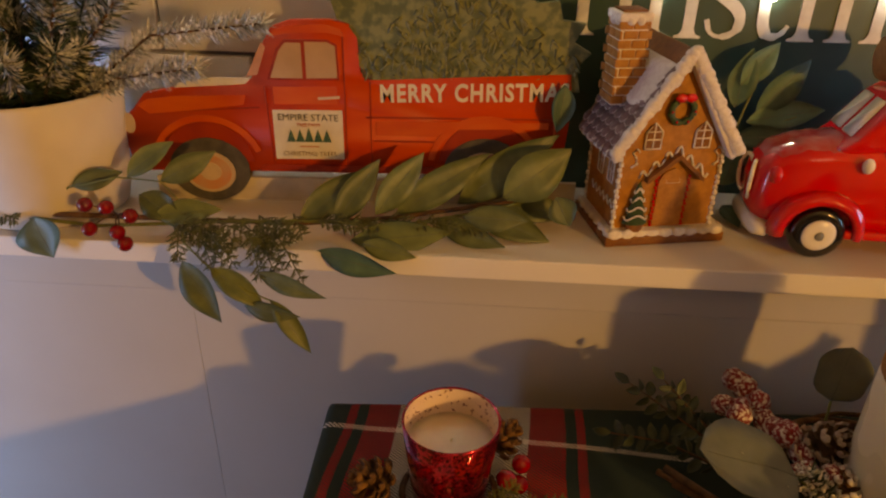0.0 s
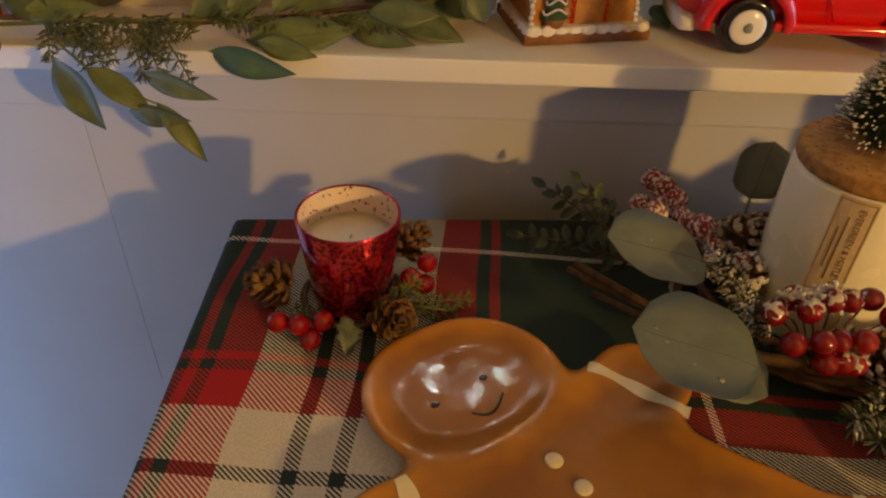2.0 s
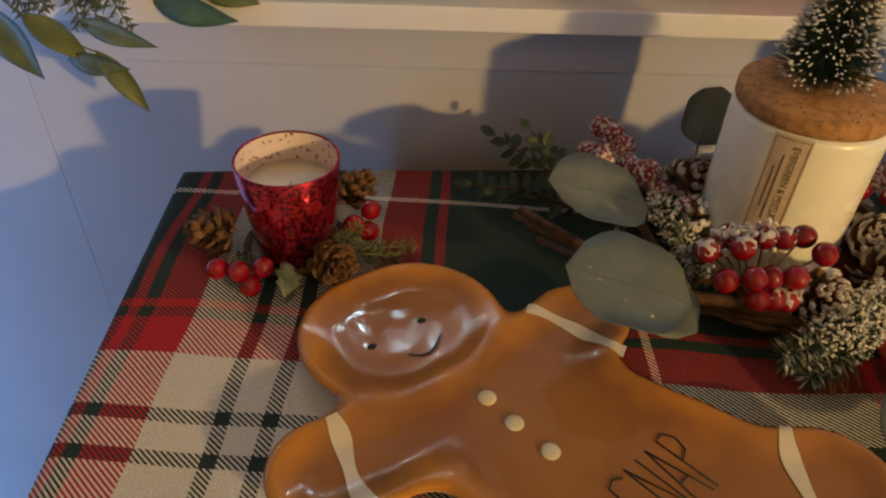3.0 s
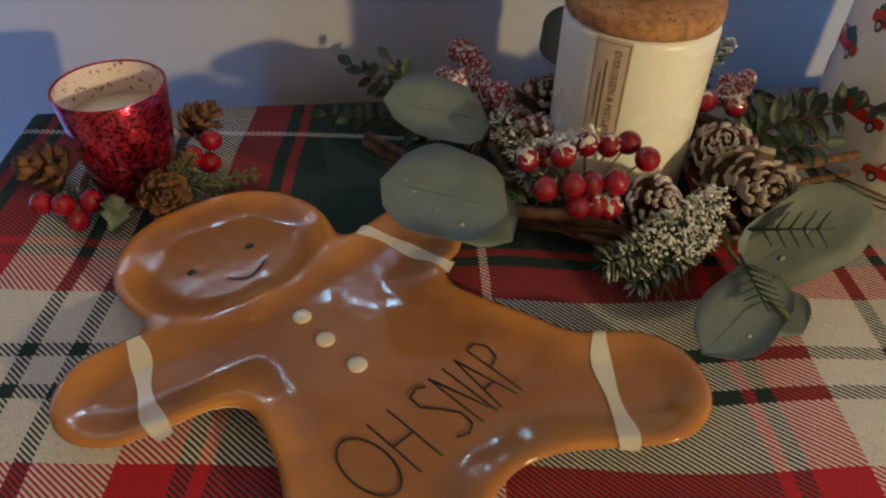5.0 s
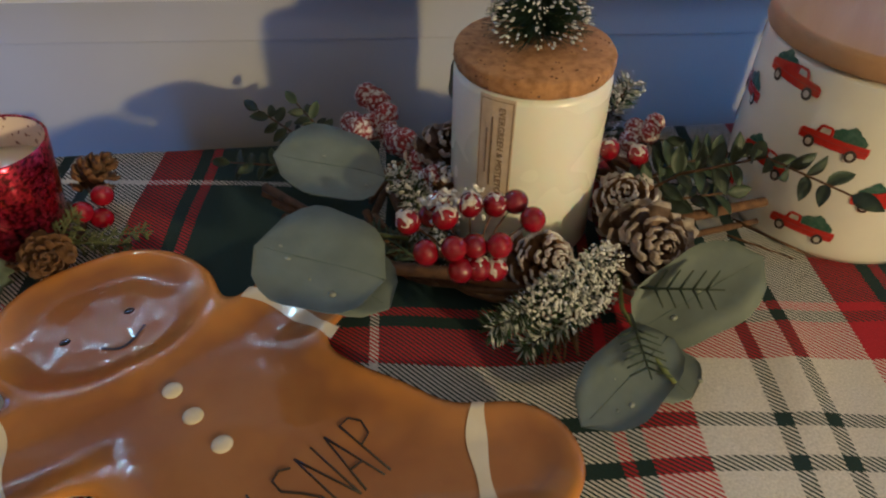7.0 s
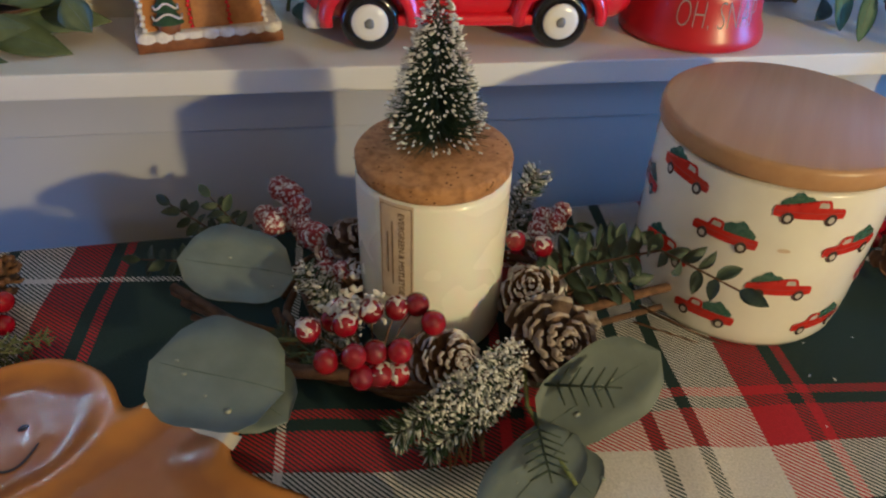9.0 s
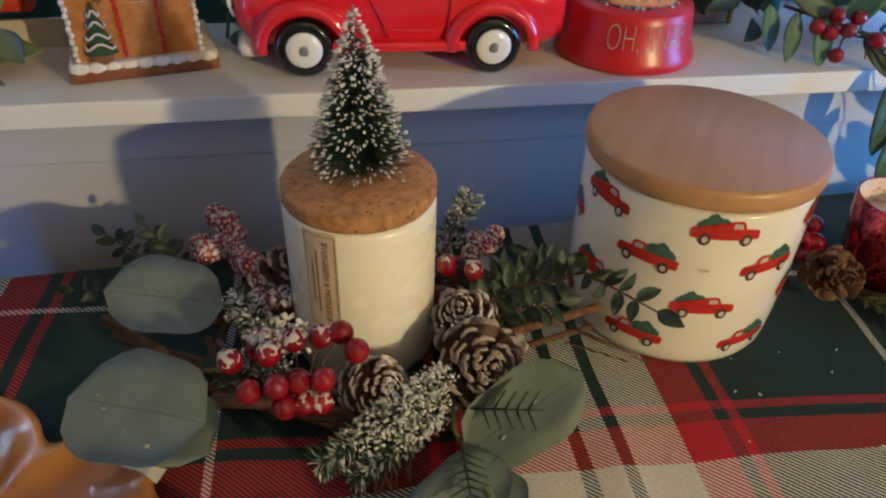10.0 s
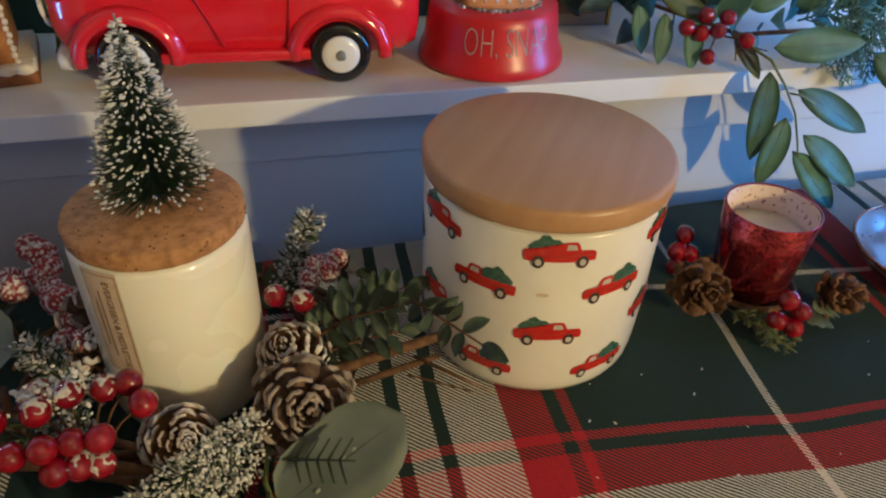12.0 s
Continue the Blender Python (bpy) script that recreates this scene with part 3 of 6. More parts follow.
for lx in (-0.49, 0.68):
    for ly in (-0.36, 0.26):
        part("leg", box(lx - 0.025, ly - 0.025, 0.012, lx + 0.025, ly + 0.025, 0.735, 0.003), BAMBOO, table)


def cloth_height(x, y):
    """The cloth's gentle waves, in metres above the table."""
    z = 0.0012 * noise.noise((x * 9, y * 9, 0)) + 0.0006 * noise.noise((x * 30, y * 22, 3))
    z += 0.0035 * math.exp(-((x - 0.355) / 0.035) ** 2 - ((y - 0.175) / 0.06) ** 2)
    z += 0.0022 * math.exp(-((x - 0.415 - 0.25 * (y - 0.25)) / 0.010) ** 2 - ((y - 0.235) / 0.05) ** 2)
    z += 0.0016 * math.exp(-((x - 0.545 + 0.3 * (y - 0.25)) / 0.007) ** 2 - ((y - 0.21) / 0.05) ** 2)
    return z


def tablecloth():
    bm = bmesh.new()
    x0, x1, y0, y1, r, drop = -0.0885, 1.18, -0.26, 0.4650, 0.008, 0.22

    def ease(v, lo, hi):
        """Distance along the cloth to place and fall over a rounded edge."""
        arc = r * math.pi / 2
        if lo + r <= v <= hi - r:
            return v, 0.0
        e = (lo + r - v) if v < lo + r else (v - hi + r)
        s = -1 if v < lo + r else 1
        edge = lo + r if s < 0 else hi - r
        if e < arc:
            return edge + s * r * math.sin(e / r), r - r * math.cos(e / r)
        return edge + s * r, r + e - arc

    def steps(lo, hi, n):
        arc = r * math.pi / 2
        side = [lo + r - arc - drop, lo + r - arc - drop * 0.5] + [lo + r - arc * k / 4 for k in (4, 3, 2, 1)]
        far = [hi + r - 2 * r + arc * k / 4 for k in (1, 2, 3, 4)] + [hi - r + arc + drop * 0.5, hi - r + arc + drop]
        return side + [lo + r + (hi - lo - 2 * r) * i / n for i in range(n + 1)] + far

    us, vs = steps(x0, x1, 170), steps(y0, y1, 110)
    grid = []
    for v in vs:
        line = []
        for u in us:
            x, dx = ease(u, x0, x1)
            y, dy = ease(v, y0, y1)
            z = 0.0 - max(dx, dy) - 0.35 * min(dx, dy)
            if not dx and not dy:
                z += cloth_height(x, y)
            line.append(bm.verts.new((x + 0.045 * (y - 0.22) * max(0.0, 1 - max(x, 0) / 0.3), y - 0.012 * max(x, 0), z)))
        grid.append(line)
    for a, b in zip(grid, grid[1:]):
        for i in range(len(us) - 1):
            bm.faces.new((a[i], a[i + 1], b[i + 1], b[i]))
    return bm


cloth = solid("tablecloth", tablecloth(), TARTAN, "red, green and white woven tartan cloth over the table", "tablecloth", smooth=True)
cloth.modifiers.new("thickness", "SOLIDIFY").thickness = 0.001

# ---- things on the table ----


def plate_distance(x, y):
    """Signed distance to the outline of the gingerbread-shaped plate: rounded limbs melted together."""
    def limb(ax, ay, bx, by, r):
        px, py, dx, dy = x - ax, y - ay, bx - ax, by - ay
        q = dx * dx + dy * dy
        h = max(0.0, min(1.0, (px * dx + py * dy) / q)) if q else 0.0
        return math.hypot(px - dx * h, py - dy * h) - r

    def melt(a, b, k):
        h = max(k - abs(a - b), 0.0) / k
        return min(a, b) - h * h * k / 4
    d = limb(0.070, 0.285, 0.083, 0.292, 0.0475)
    for other in (limb(0.140, 0.225, 0.165, 0.195, 0.054), limb(0.170, 0.215, 0.198, 0.203, 0.036), limb(0.136, 0.186, 0.142, 0.154, 0.030), limb(0.105, 0.232, 0.043, 0.204, 0.0275), limb(0.125, 0.245, 0.171, 0.291, 0.026),
                  limb(0.175, 0.190, 0.259, 0.187, 0.0305), limb(0.160, 0.170, 0.148, 0.090, 0.0305)):
        d = melt(d, other, 0.016)
    return d


def plate_height(x, y):
    s = max(0.0, -plate_distance(x, y))
    t = min(s / 0.0215, 1.0)
    lump = 0.0004 * noise.noise((x * 42, y * 42, 2.0)) + 0.00012 * noise.noise((x * 120, y * 120, 7.0))
    return 0.0092 + 0.0042 * (1 - t * t * (3 - 2 * t)) - 0.0018 * max(0.0, 1 - s / 0.0035) ** 2 + lump * t


def gingerbread_plate():
    ob = thing("gingerbread_plate", pose(0, 0, 0.002), "glossy brown ceramic gingerbread-shaped plate with white cuffs and buttons", "plate")
    bm = bmesh.new()
    step, rows = 0.0020, {}
    for i in range(146):
        for j in range(146):
            x, y = 0.008 + step * i, 0.052 + step * j
            if plate_distance(x, y) < step * 1.5:
                rows[i, j] = (x, y)
    inside = {k for k, (x, y) in rows.items() if plate_distance(x, y) <= -0.45 * step}
    verts = {}

    def vert(k):
        if k not in verts:
            x, y = rows[k]
            for _ in range(3):
                d = plate_distance(x, y)
                if k in inside or abs(d) < 1e-6:
                    break
                e = 1e-4
                gx, gy = (plate_distance(x + e, y) - d) / e, (plate_distance(x, y + e) - d) / e
                n = gx * gx + gy * gy or 1
                x, y = x - d * gx / n, y - d * gy / n
            verts[k] = bm.verts.new((x, y, plate_height(x, y)))
        return verts[k]
    for i, j in list(rows):
        quad = [(i, j), (i + 1, j), (i + 1, j + 1), (i, j + 1)]
        if all(k in rows for k in quad) and sum(k in inside for k in quad) >= 1:
            bm.faces.new([vert(k) for k in quad])
    bmesh.ops.dissolve_degenerate(bm, dist=1e-6, edges=bm.edges)
    edge_ring = {v: [e.other_vert(v) for e in v.link_edges if e.is_boundary] for v in bm.verts if v.is_boundary}
    for _ in range(5):
        moved = {v: (v.co + sum((o.co for o in ring), Vector()) / len(ring)) / 2 for v, ring in edge_ring.items() if len(ring) == 2}
        for v, co in moved.items():
            v.co = co
    body = part("dish", bm, (GINGER, CREAM), ob)
    sol = body.modifiers.new("thickness", "SOLIDIFY")
    sol.thickness, sol.offset, sol.material_offset, sol.material_offset_rim = 0.0055, -1, 1, 1

    def ribbon(name, path, half, material, lift=0.0005, n=24):
        """A flat band of glaze that follows the dish along path(u), half wide."""
        b = bmesh.new()
        last = None
        for i in range(n + 1):
            u = i / n
            x, y = path(u)
            x2, y2 = path(u + 0.01)
            t = Vector((x2 - x, y2 - y)).normalized()
            w = half(u)
            line = []
            for s in (-1, -0.33, 0.33, 1):
                px, py = x - t.y * w * s, y + t.x * w * s
                line.append(b.verts.new((px, py, plate_height(px, py) + lift)))
            if last:
                for k in range(3):
                    b.faces.new((last[k], line[k], line[k + 1], last[k + 1]))
            last = line
        return part(name, b, material, ob)

    def cuff(ax, ay, bx, by):
        ribbon("icing_stripe", lambda u: (ax + (bx - ax) * u + 0.0025 * math.sin(4.5 * u + ax * 40), ay + (by - ay) * u + 0.0018 * math.sin(6 * u)),
               lambda u: 0.0037 + 0.0009 * math.sin(11 * u + ay * 50), CREAM)
    cuff(0.040, 0.2315, 0.0665, 0.1795)
    cuff(0.1445, 0.2985, 0.1905, 0.2665)
    cuff(0.2520, 0.2172, 0.2430, 0.1555)
    cuff(0.1180, 0.1150, 0.1790, 0.1120)
    for x, y in ((0.1155, 0.2415), (0.1265, 0.2265), (0.1405, 0.2105)):
        part("button", blob(0.0046, (1, 1, 0.30), sub=3), CREAM, ob, "", pose(x, y, plate_height(x, y) + 0.0004))
    for x, y in ((0.0865, 0.2945), (0.0605, 0.2765)):
        part("eye", blob(0.0027, (1, 0.75, 0.22), sub=2), BLACK_GLAZE, ob, "", pose(x, y, plate_height(x, y) + 0.0002, 0, 0, 30))
    ribbon("smile", lambda u: (0.0785 + 0.0175 * u + 0.002 * math.sin(math.pi * u), 0.2705 + 0.0085 * u - 0.0052 * math.sin(math.pi * u) + 0.005 * u * u),
           lambda u: 0.0006 + 0.00025 * math.sin(math.pi * u), INK, 0.0006)

    # tall thin letters, OH SNAP
    def stroke(points, parent):
        pts = []
        for a, b in points:
            x, y = 0.1470 + 0.82 * a - 0.655 * b, 0.1430 + 0.615 * a + 0.765 * b
            pts.append((x, y, plate_height(x, y) + 0.0003))
        tube(pts, 0.00055, 5, 0.8, parent)
    h = 0.031
    ring = [(0.0085 + 0.0085 * math.sin(radians(a)), h * 0.5 + h * 0.5 * math.cos(radians(a))) for a in range(0, 361, 12)]
    ess = [(0.050, h * 0.93), (0.046, h), (0.0415, h * 0.93), (0.041, h * 0.72), (0.046, h * 0.52), (0.0505, h * 0.30), (0.050, h * 0.08), (0.0455, 0), (0.041, h * 0.07)]
    pee = [(0.0765, 0), (0.0765, h), (0.0815, h * 1.02), (0.0845, h * 0.86), (0.0825, h * 0.64), (0.0768, h * 0.56)]
    for strokes in ([ring], [[(0.0205, 0), (0.0205, h)], [(0.031, 0), (0.031, h)], [(0.0205, h * 0.5), (0.031, h * 0.5)]], [ess],
                    [[(0.0535, 0), (0.0535, h)], [(0.0535, h), (0.0615, 0)], [(0.0615, 0), (0.0615, h)]],
                    [[(0.0640, 0), (0.0685, h)], [(0.0685, h), (0.0735, 0)], [(0.0655, h * 0.36), (0.0720, h * 0.36)]], [pee]):
        b = bmesh.new()
        for s in strokes:
            stroke(s, b)
        part("letter", b, INK, ob)


gingerbread_plate()


def glass_candle(name, m, rim, base, height, glass, label):
    """A tapered mercury-glass tumbler with pale wax."""
    ob = thing(name, m, label, "candle", "red glass candles")
    t = 0.0016
    part("glass", lathe([(0, 0), (base - 0.003, 0), (base - 0.0008, 0.001), (base, 0.0035), ((rim + base) / 2, height * 0.5), (rim, height - 0.0008),
                         (rim - t * 0.5, height), (rim - t, height - 0.0008)], 64), glass, ob)
    part("lining", lathe([(rim - t - 0.0001, height - 0.001), (rim - t - 0.0014, height - 0.022)], 64), MERCURY_IN, ob, "speckled silvery inside of the glass")
    part("wax", lathe([(0, height - 0.0185), (0.004, height - 0.0187), (rim * 0.7, height - 0.0195), (rim - t - 0.0009, height - 0.0188), (rim - t - 0.0012, height - 0.023)], 48, 0.004), WAX, ob)
    part("wick", tube([(0, 0, height - 0.019), (0.0005, 0, height - 0.0175), (0.0012, 0, height - 0.0160)], 0.0006, 5), PAPER_WHITE, ob)
    return ob


glass_candle("glass_candle", pose(0.0135, 0.3715, 0.0015), 0.0300, 0.0235, 0.0645, MERCURY_WINE, "wine-red speckled mercury-glass candle with pale wax")
glass_candle("glass_candle", pose(0.6545, 0.3500, 0.0015), 0.0295, 0.0240, 0.0630, MERCURY_RED, "bright red speckled mercury-glass candle with pale wax")


def holly_leaf(parent, m, length, material=HOLLY):
    """A spiny leaf along +x."""
    pts = []
    for s in (1, -1):
        side = []
        for k in range(9):
            u = k / 8
            w = 0.32 * math.sin(math.pi * min(u * 0.95 + 0.04, 1)) * (1.25 if k % 2 else 0.72)
            side.append((u, s * w))
        pts += side if s > 0 else side[::-1]
    bm = bmesh.new()
    vs = [bm.verts.new((x * length, y * length, 0.10 * length * abs(y) * 3 - 0.15 * length * x * x)) for x, y in pts]
    mid = [bm.verts.new((length * k / 8, 0, -0.15 * length * (k / 8) ** 2)) for k in range(9)]
    for k in range(8):
        bm.faces.new((mid[k], mid[k + 1], vs[k + 1], vs[k]))
        bm.faces.new((mid[k + 1], mid[k], vs[17 - k], vs[16 - k]))
    bmesh.ops.recalc_face_normals(bm, faces=bm.faces)
    ob = part("holly_leaf", bm, material, parent, "", m)
    ob.modifiers.new("thickness", "SOLIDIFY").thickness = 0.0005


def candle_ring(m, berries, cones, hollies, sprigs, label, seed):
    rng = random.Random(seed)
    ob = thing("candle_ring", m, label, "candle ring", "candle rings")
    part("wire", tube([(0.030 * math.cos(a), 0.030 * math.sin(a), 0.0035) for a in np.linspace(0, 6.2, 30)], 0.0022, 6), BARK, ob)
    for at in berries:
        berry(ob, at, 0.0063, rng=rng)
    for at, tilt, size, label in cones:
        pinecone(ob, pose(*at, *tilt), size * 1.15, size * 0.62, "brown", 40, label)
    for at, tilt, length in hollies:
        holly_leaf(ob, pose(*at, *tilt), length)
    for a, b in sprigs:
        cedar(ob, a, b, 0.010, rng, count=6)
    return ob


candle_ring(pose(0.0135, 0.3715, 0.0015),
            [(-0.0395, -0.037, 0.0145), (-0.0275, -0.040, 0.0150), (-0.0145, -0.036, 0.0140), (-0.0215, -0.044, 0.0075), (0.0455, 0.0055, 0.0230), (0.0355, -0.004, 0.0190), (0.0440, -0.0015, 0.0120)],
            [((0.0225, -0.030, 0.012), (58, 10, 15), 0.0210, ""), ((0.0280, 0.026, 0.014), (50, 0, 120), 0.0210, ""), ((-0.0370, 0.000, 0.010), (70, 0, -80), 0.0230, "")],
            [((-0.002, -0.0340, 0.016), (-35, 20, -80), 0.024), ((-0.020, -0.027, 0.006), (0, 0, 190), 0.022)],
            [((0.024, -0.022, 0.010), (0.040, -0.018, 0.030)), ((0.034, -0.018, 0.008), (0.074, -0.014, 0.010)), ((0.030, -0.020, 0.010), (0.064, -0.024, 0.008)), ((-0.010, -0.032, 0.006), (-0.035, -0.020, 0.008))],
            "red berries, small pinecones and green sprigs round a candle", 11)
candle_ring(pose(0.6545, 0.3500, 0.0015),
            [(-0.012, -0.047, 0.027), (-0.013, -0.0455, 0.0095), (-0.001, -0.0490, 0.0170), (-0.006, -0.0520, 0.0080), (-0.0385, 0.026, 0.030), (-0.0455, 0.021, 0.021), (-0.0370, 0.019, 0.019), (-0.0480, 0.016, 0.012)],
            [((-0.0490, -0.0080, 0.016), (60, 0, -22), 0.0290, ""), ((0.030, -0.0300, 0.012), (68, 0, 30), 0.0230, "")],
            [((0.014, -0.044, 0.012), (20, 10, 10), 0.026), ((0.004, -0.040, 0.006), (0, 0, -30), 0.026)],
            [((-0.030, -0.030, 0.008), (-0.004, -0.060, 0.004)), ((-0.020, -0.038, 0.008), (-0.026, -0.062, 0.004)), ((-0.036, -0.024, 0.008), (-0.014, -0.068, 0.004))],
            "brown pinecones, red berries and holly leaves round a candle", 12)


def wrap(bm, radius, angle, z, upright=False):
    """Bend a flat bmesh (x across, y up) round a jar, at an angle in degrees and a height."""
    for v in bm.verts:
        x, y, d = v.co.x, v.co.y, v.co.z
        a = radians(angle) + x / radius
        r = radius + d
        v.co = (r * math.cos(a), r * math.sin(a), z + y)
    return bm


def sheet(w, h, n=8, thick=0.0003):
    bm = bmesh.new()
    g = [[bm.verts.new((w * (i / n - 0.5), h * (j - 0.5), thick)) for i in range(n + 1)] for j in (0, 1)]
    for i in range(n):
        bm.faces.new((g[0][i], g[0][i + 1], g[1][i + 1], g[1][i]))
    return bm


def white_candle():
    ob = thing("jar_candle", pose(0.2980, 0.3565, 0.002), "tall white jar candle with cork lid and kraft label", "candle")
    r = 0.0410
    part("jar", lathe([(0, 0), (r - 0.004, 0), (r - 0.001, 0.0012), (r, 0.004), (r, 0.099), (r - 0.0006, 0.1015), (r - 0.003, 0.103), (r - 0.006, 0.103)], 72), JAR_GLASS, ob)
    lid = part("lid", lathe([(0, 0.1025), (r - 0.0045, 0.1025), (r - 0.0012, 0.1034), (r - 0.0002, 0.105), (r - 0.0002, 0.1112), (r - 0.0014, 0.1128), (0, 0.1130)], 72, 0.012), CORK, ob, "speckled cork lid")
    rng = random.Random(5)
    bm = bmesh.new()
    for _ in range(90):
        a, q = rng.uniform(0, 6.283), rng.uniform(0.25, 1.0)
        s = rng.uniform(0.0003, 0.0008)
        at = ((r - 0.003) * q ** 0.5 * math.cos(a), (r - 0.003) * q ** 0.5 * math.sin(a), 0.1130) if rng.random() < 0.6 else (r * 1.001 * math.cos(a), r * 1.001 * math.sin(a), rng.uniform(0.1055, 0.1112))
        bmesh.ops.create_icosphere(bm, subdivisions=1, radius=s, matrix=Matrix.Translation(at) @ Matrix.Diagonal((1, 1, 0.5, 1)))
    tagged(part("fleck", bm, CORK_SPECK, lid), kind="stuff")
    label = part("label", wrap(sheet(0.0190, 0.062), r, 233, 0.0715), PAPER, ob, "narrow kraft paper label with dark border")
    for x in (-0.0085, 0.0085):
        b = sheet(0.0004, 0.0585, 2, 0.0005)
        for v in b.verts:
            v.co.x += x
        part("border", wrap(b, r, 233, 0.0715), INK_SOFT, label)
    for y in (-0.0291, 0.0291):
        b = sheet(0.0172, 0.0004, 6, 0.0005)
        part("border", wrap(b, r, 233, 0.0715 + y), INK_SOFT, label)
    for words, size, off in (("EVERGREEN & MISTLETOE", 0.0046, 0.0030),):
        b = lettering(words, size, 0.0001)
        for v in b.verts:
            v.co = (v.co.y * 1.0 + off, -v.co.x * 0.98, v.co.z + 0.0005)
        part("lettering", wrap(b, r, 233, 0.0715), INK_SOFT, label)
    for off, ln in ((-0.0018, 0.040), (-0.0046, 0.026)):
        b = sheet(0.0008, ln, 2, 0.0005)
        for v in b.verts:
            v.co.x += off
        part("print_bar", wrap(b, r, 233, 0.0715), INK_SOFT, label)


white_candle()


def bottle_brush_tree():
    ob = thing("bottle_brush_tree", pose(0.2995, 0.3620, 0.1150), "small dark green bottle-brush tree with snowy bristle tips", "toy tree")
    part("base", lathe([(0, 0), (0.0075, 0), (0.0072, 0.004), (0.0035, 0.005), (0, 0.005)], 20), BARK, ob)
    part("wire", tube([(0, 0, 0.004), (0, 0, 0.086)], 0.0009, 6, 0.6), GREY_GLAZE, ob)
    rng = random.Random(8)
    verts, faces = [], []
    snow = bmesh.new()
    n = 2600
    for i in range(n):
        u = 1 - math.sqrt(rng.random())
        z = 0.004 + 0.081 * u
        reach = (0.0265 * (1 - u) ** 0.85 + 0.0012) * rng.uniform(0.80, 1.06)
        a = rng.uniform(0, 6.283)
        w = Vector((math.cos(a), math.sin(a), rng.uniform(-0.10, 0.30)))
        p, q = Vector((0, 0, z)), Vector((0, 0, z)) + w * reach
        c = Vector((-math.sin(a), math.cos(a), 0)) * 0.00022
        e = Vector((0, 0, 0.00022))
        k = len(verts)
        verts += [p + c, p - c, p + e, q + c * 0.6, q - c * 0.6, q + e * 0.6]
        faces += [(k, k + 1, k + 4, k + 3), (k + 1, k + 2, k + 5, k + 4), (k + 2, k, k + 3, k + 5), (k + 3, k + 4, k + 5)]
        if rng.random() < 0.20 + 0.70 * u ** 1.5:
            m = aim(q - w * 0.0008, q, 0) @ Matrix.Diagonal((2.2, 0.85, 0.75, 1))
            bmesh.ops.create_icosphere(snow, subdivisions=1, radius=0.00068 * rng.uniform(0.7, 1.25), matrix=m)
    me = bpy.data.meshes.new("bristles")
    me.from_pydata([tuple(v) for v in verts], [], faces)
    me.materials.append(BRISTLE)
    tagged(piece("bristles", me, ob), kind="stuff")
    tagged(part("snow", snow, SNOW_TIP, ob, "white snow on the bristle tips"), kind="stuff")


bottle_brush_tree()


def truck_print(w, mirror=False):
    """Flat printed pick-up with a fir on its bed, w wide, as a list of (name, outline, material)."""
    s, tall = w / 2.0, 1.22
    body = [(-1.0, 0.0), (-0.97, -0.15), (-0.74, -0.17), (0.40, -0.17), (0.97, -0.16), (1.0, -0.06), (0.98, 0.06), (0.90, 0.12), (0.55, 0.15), (0.47, 0.32), (0.40, 0.37), (0.14, 0.37), (0.08, 0.33), (0.05, 0.13), (-0.98, 0.13)]
    win = [(0.14, 0.17), (0.44, 0.16), (0.39, 0.30), (0.16, 0.31)]
    rng = random.Random(4)
    fir = [(-0.86 + 0.9 * i / 9, 0.125) for i in range(10)] + [(0.08 - 0.95 * i / 12, 0.17 + 0.34 * math.sin(math.pi * (0.18 + 0.74 * i / 12)) * rng.uniform(0.8, 1.2)) for i in range(13)]
    out = [("fir", fir, PRINT_GREEN, 0.0002), ("truck", body, PRINT_RED, 0.0004), ("window", win, PRINT_PALE, 0.0006)]
    for cx in (-0.58, 0.62):
        out.append(("wheel", ellipse(cx, -0.18, 0.17, 0.17, 14), PRINT_DARK, 0.0006))
        out.append(("wheel", ellipse(cx, -0.18, 0.09, 0.09, 12), PRINT_PALE, 0.0008))
    out.append(("line", [(-0.95, 0.02), (0.95, 0.02), (0.95, 0.0), (-0.95, 0.0)], SIGN_SHADE, 0.0006))
    return [(n, [((-x if mirror else x) * s, z * s * tall) for x, z in o], m, d) for n, o, m, d in out]


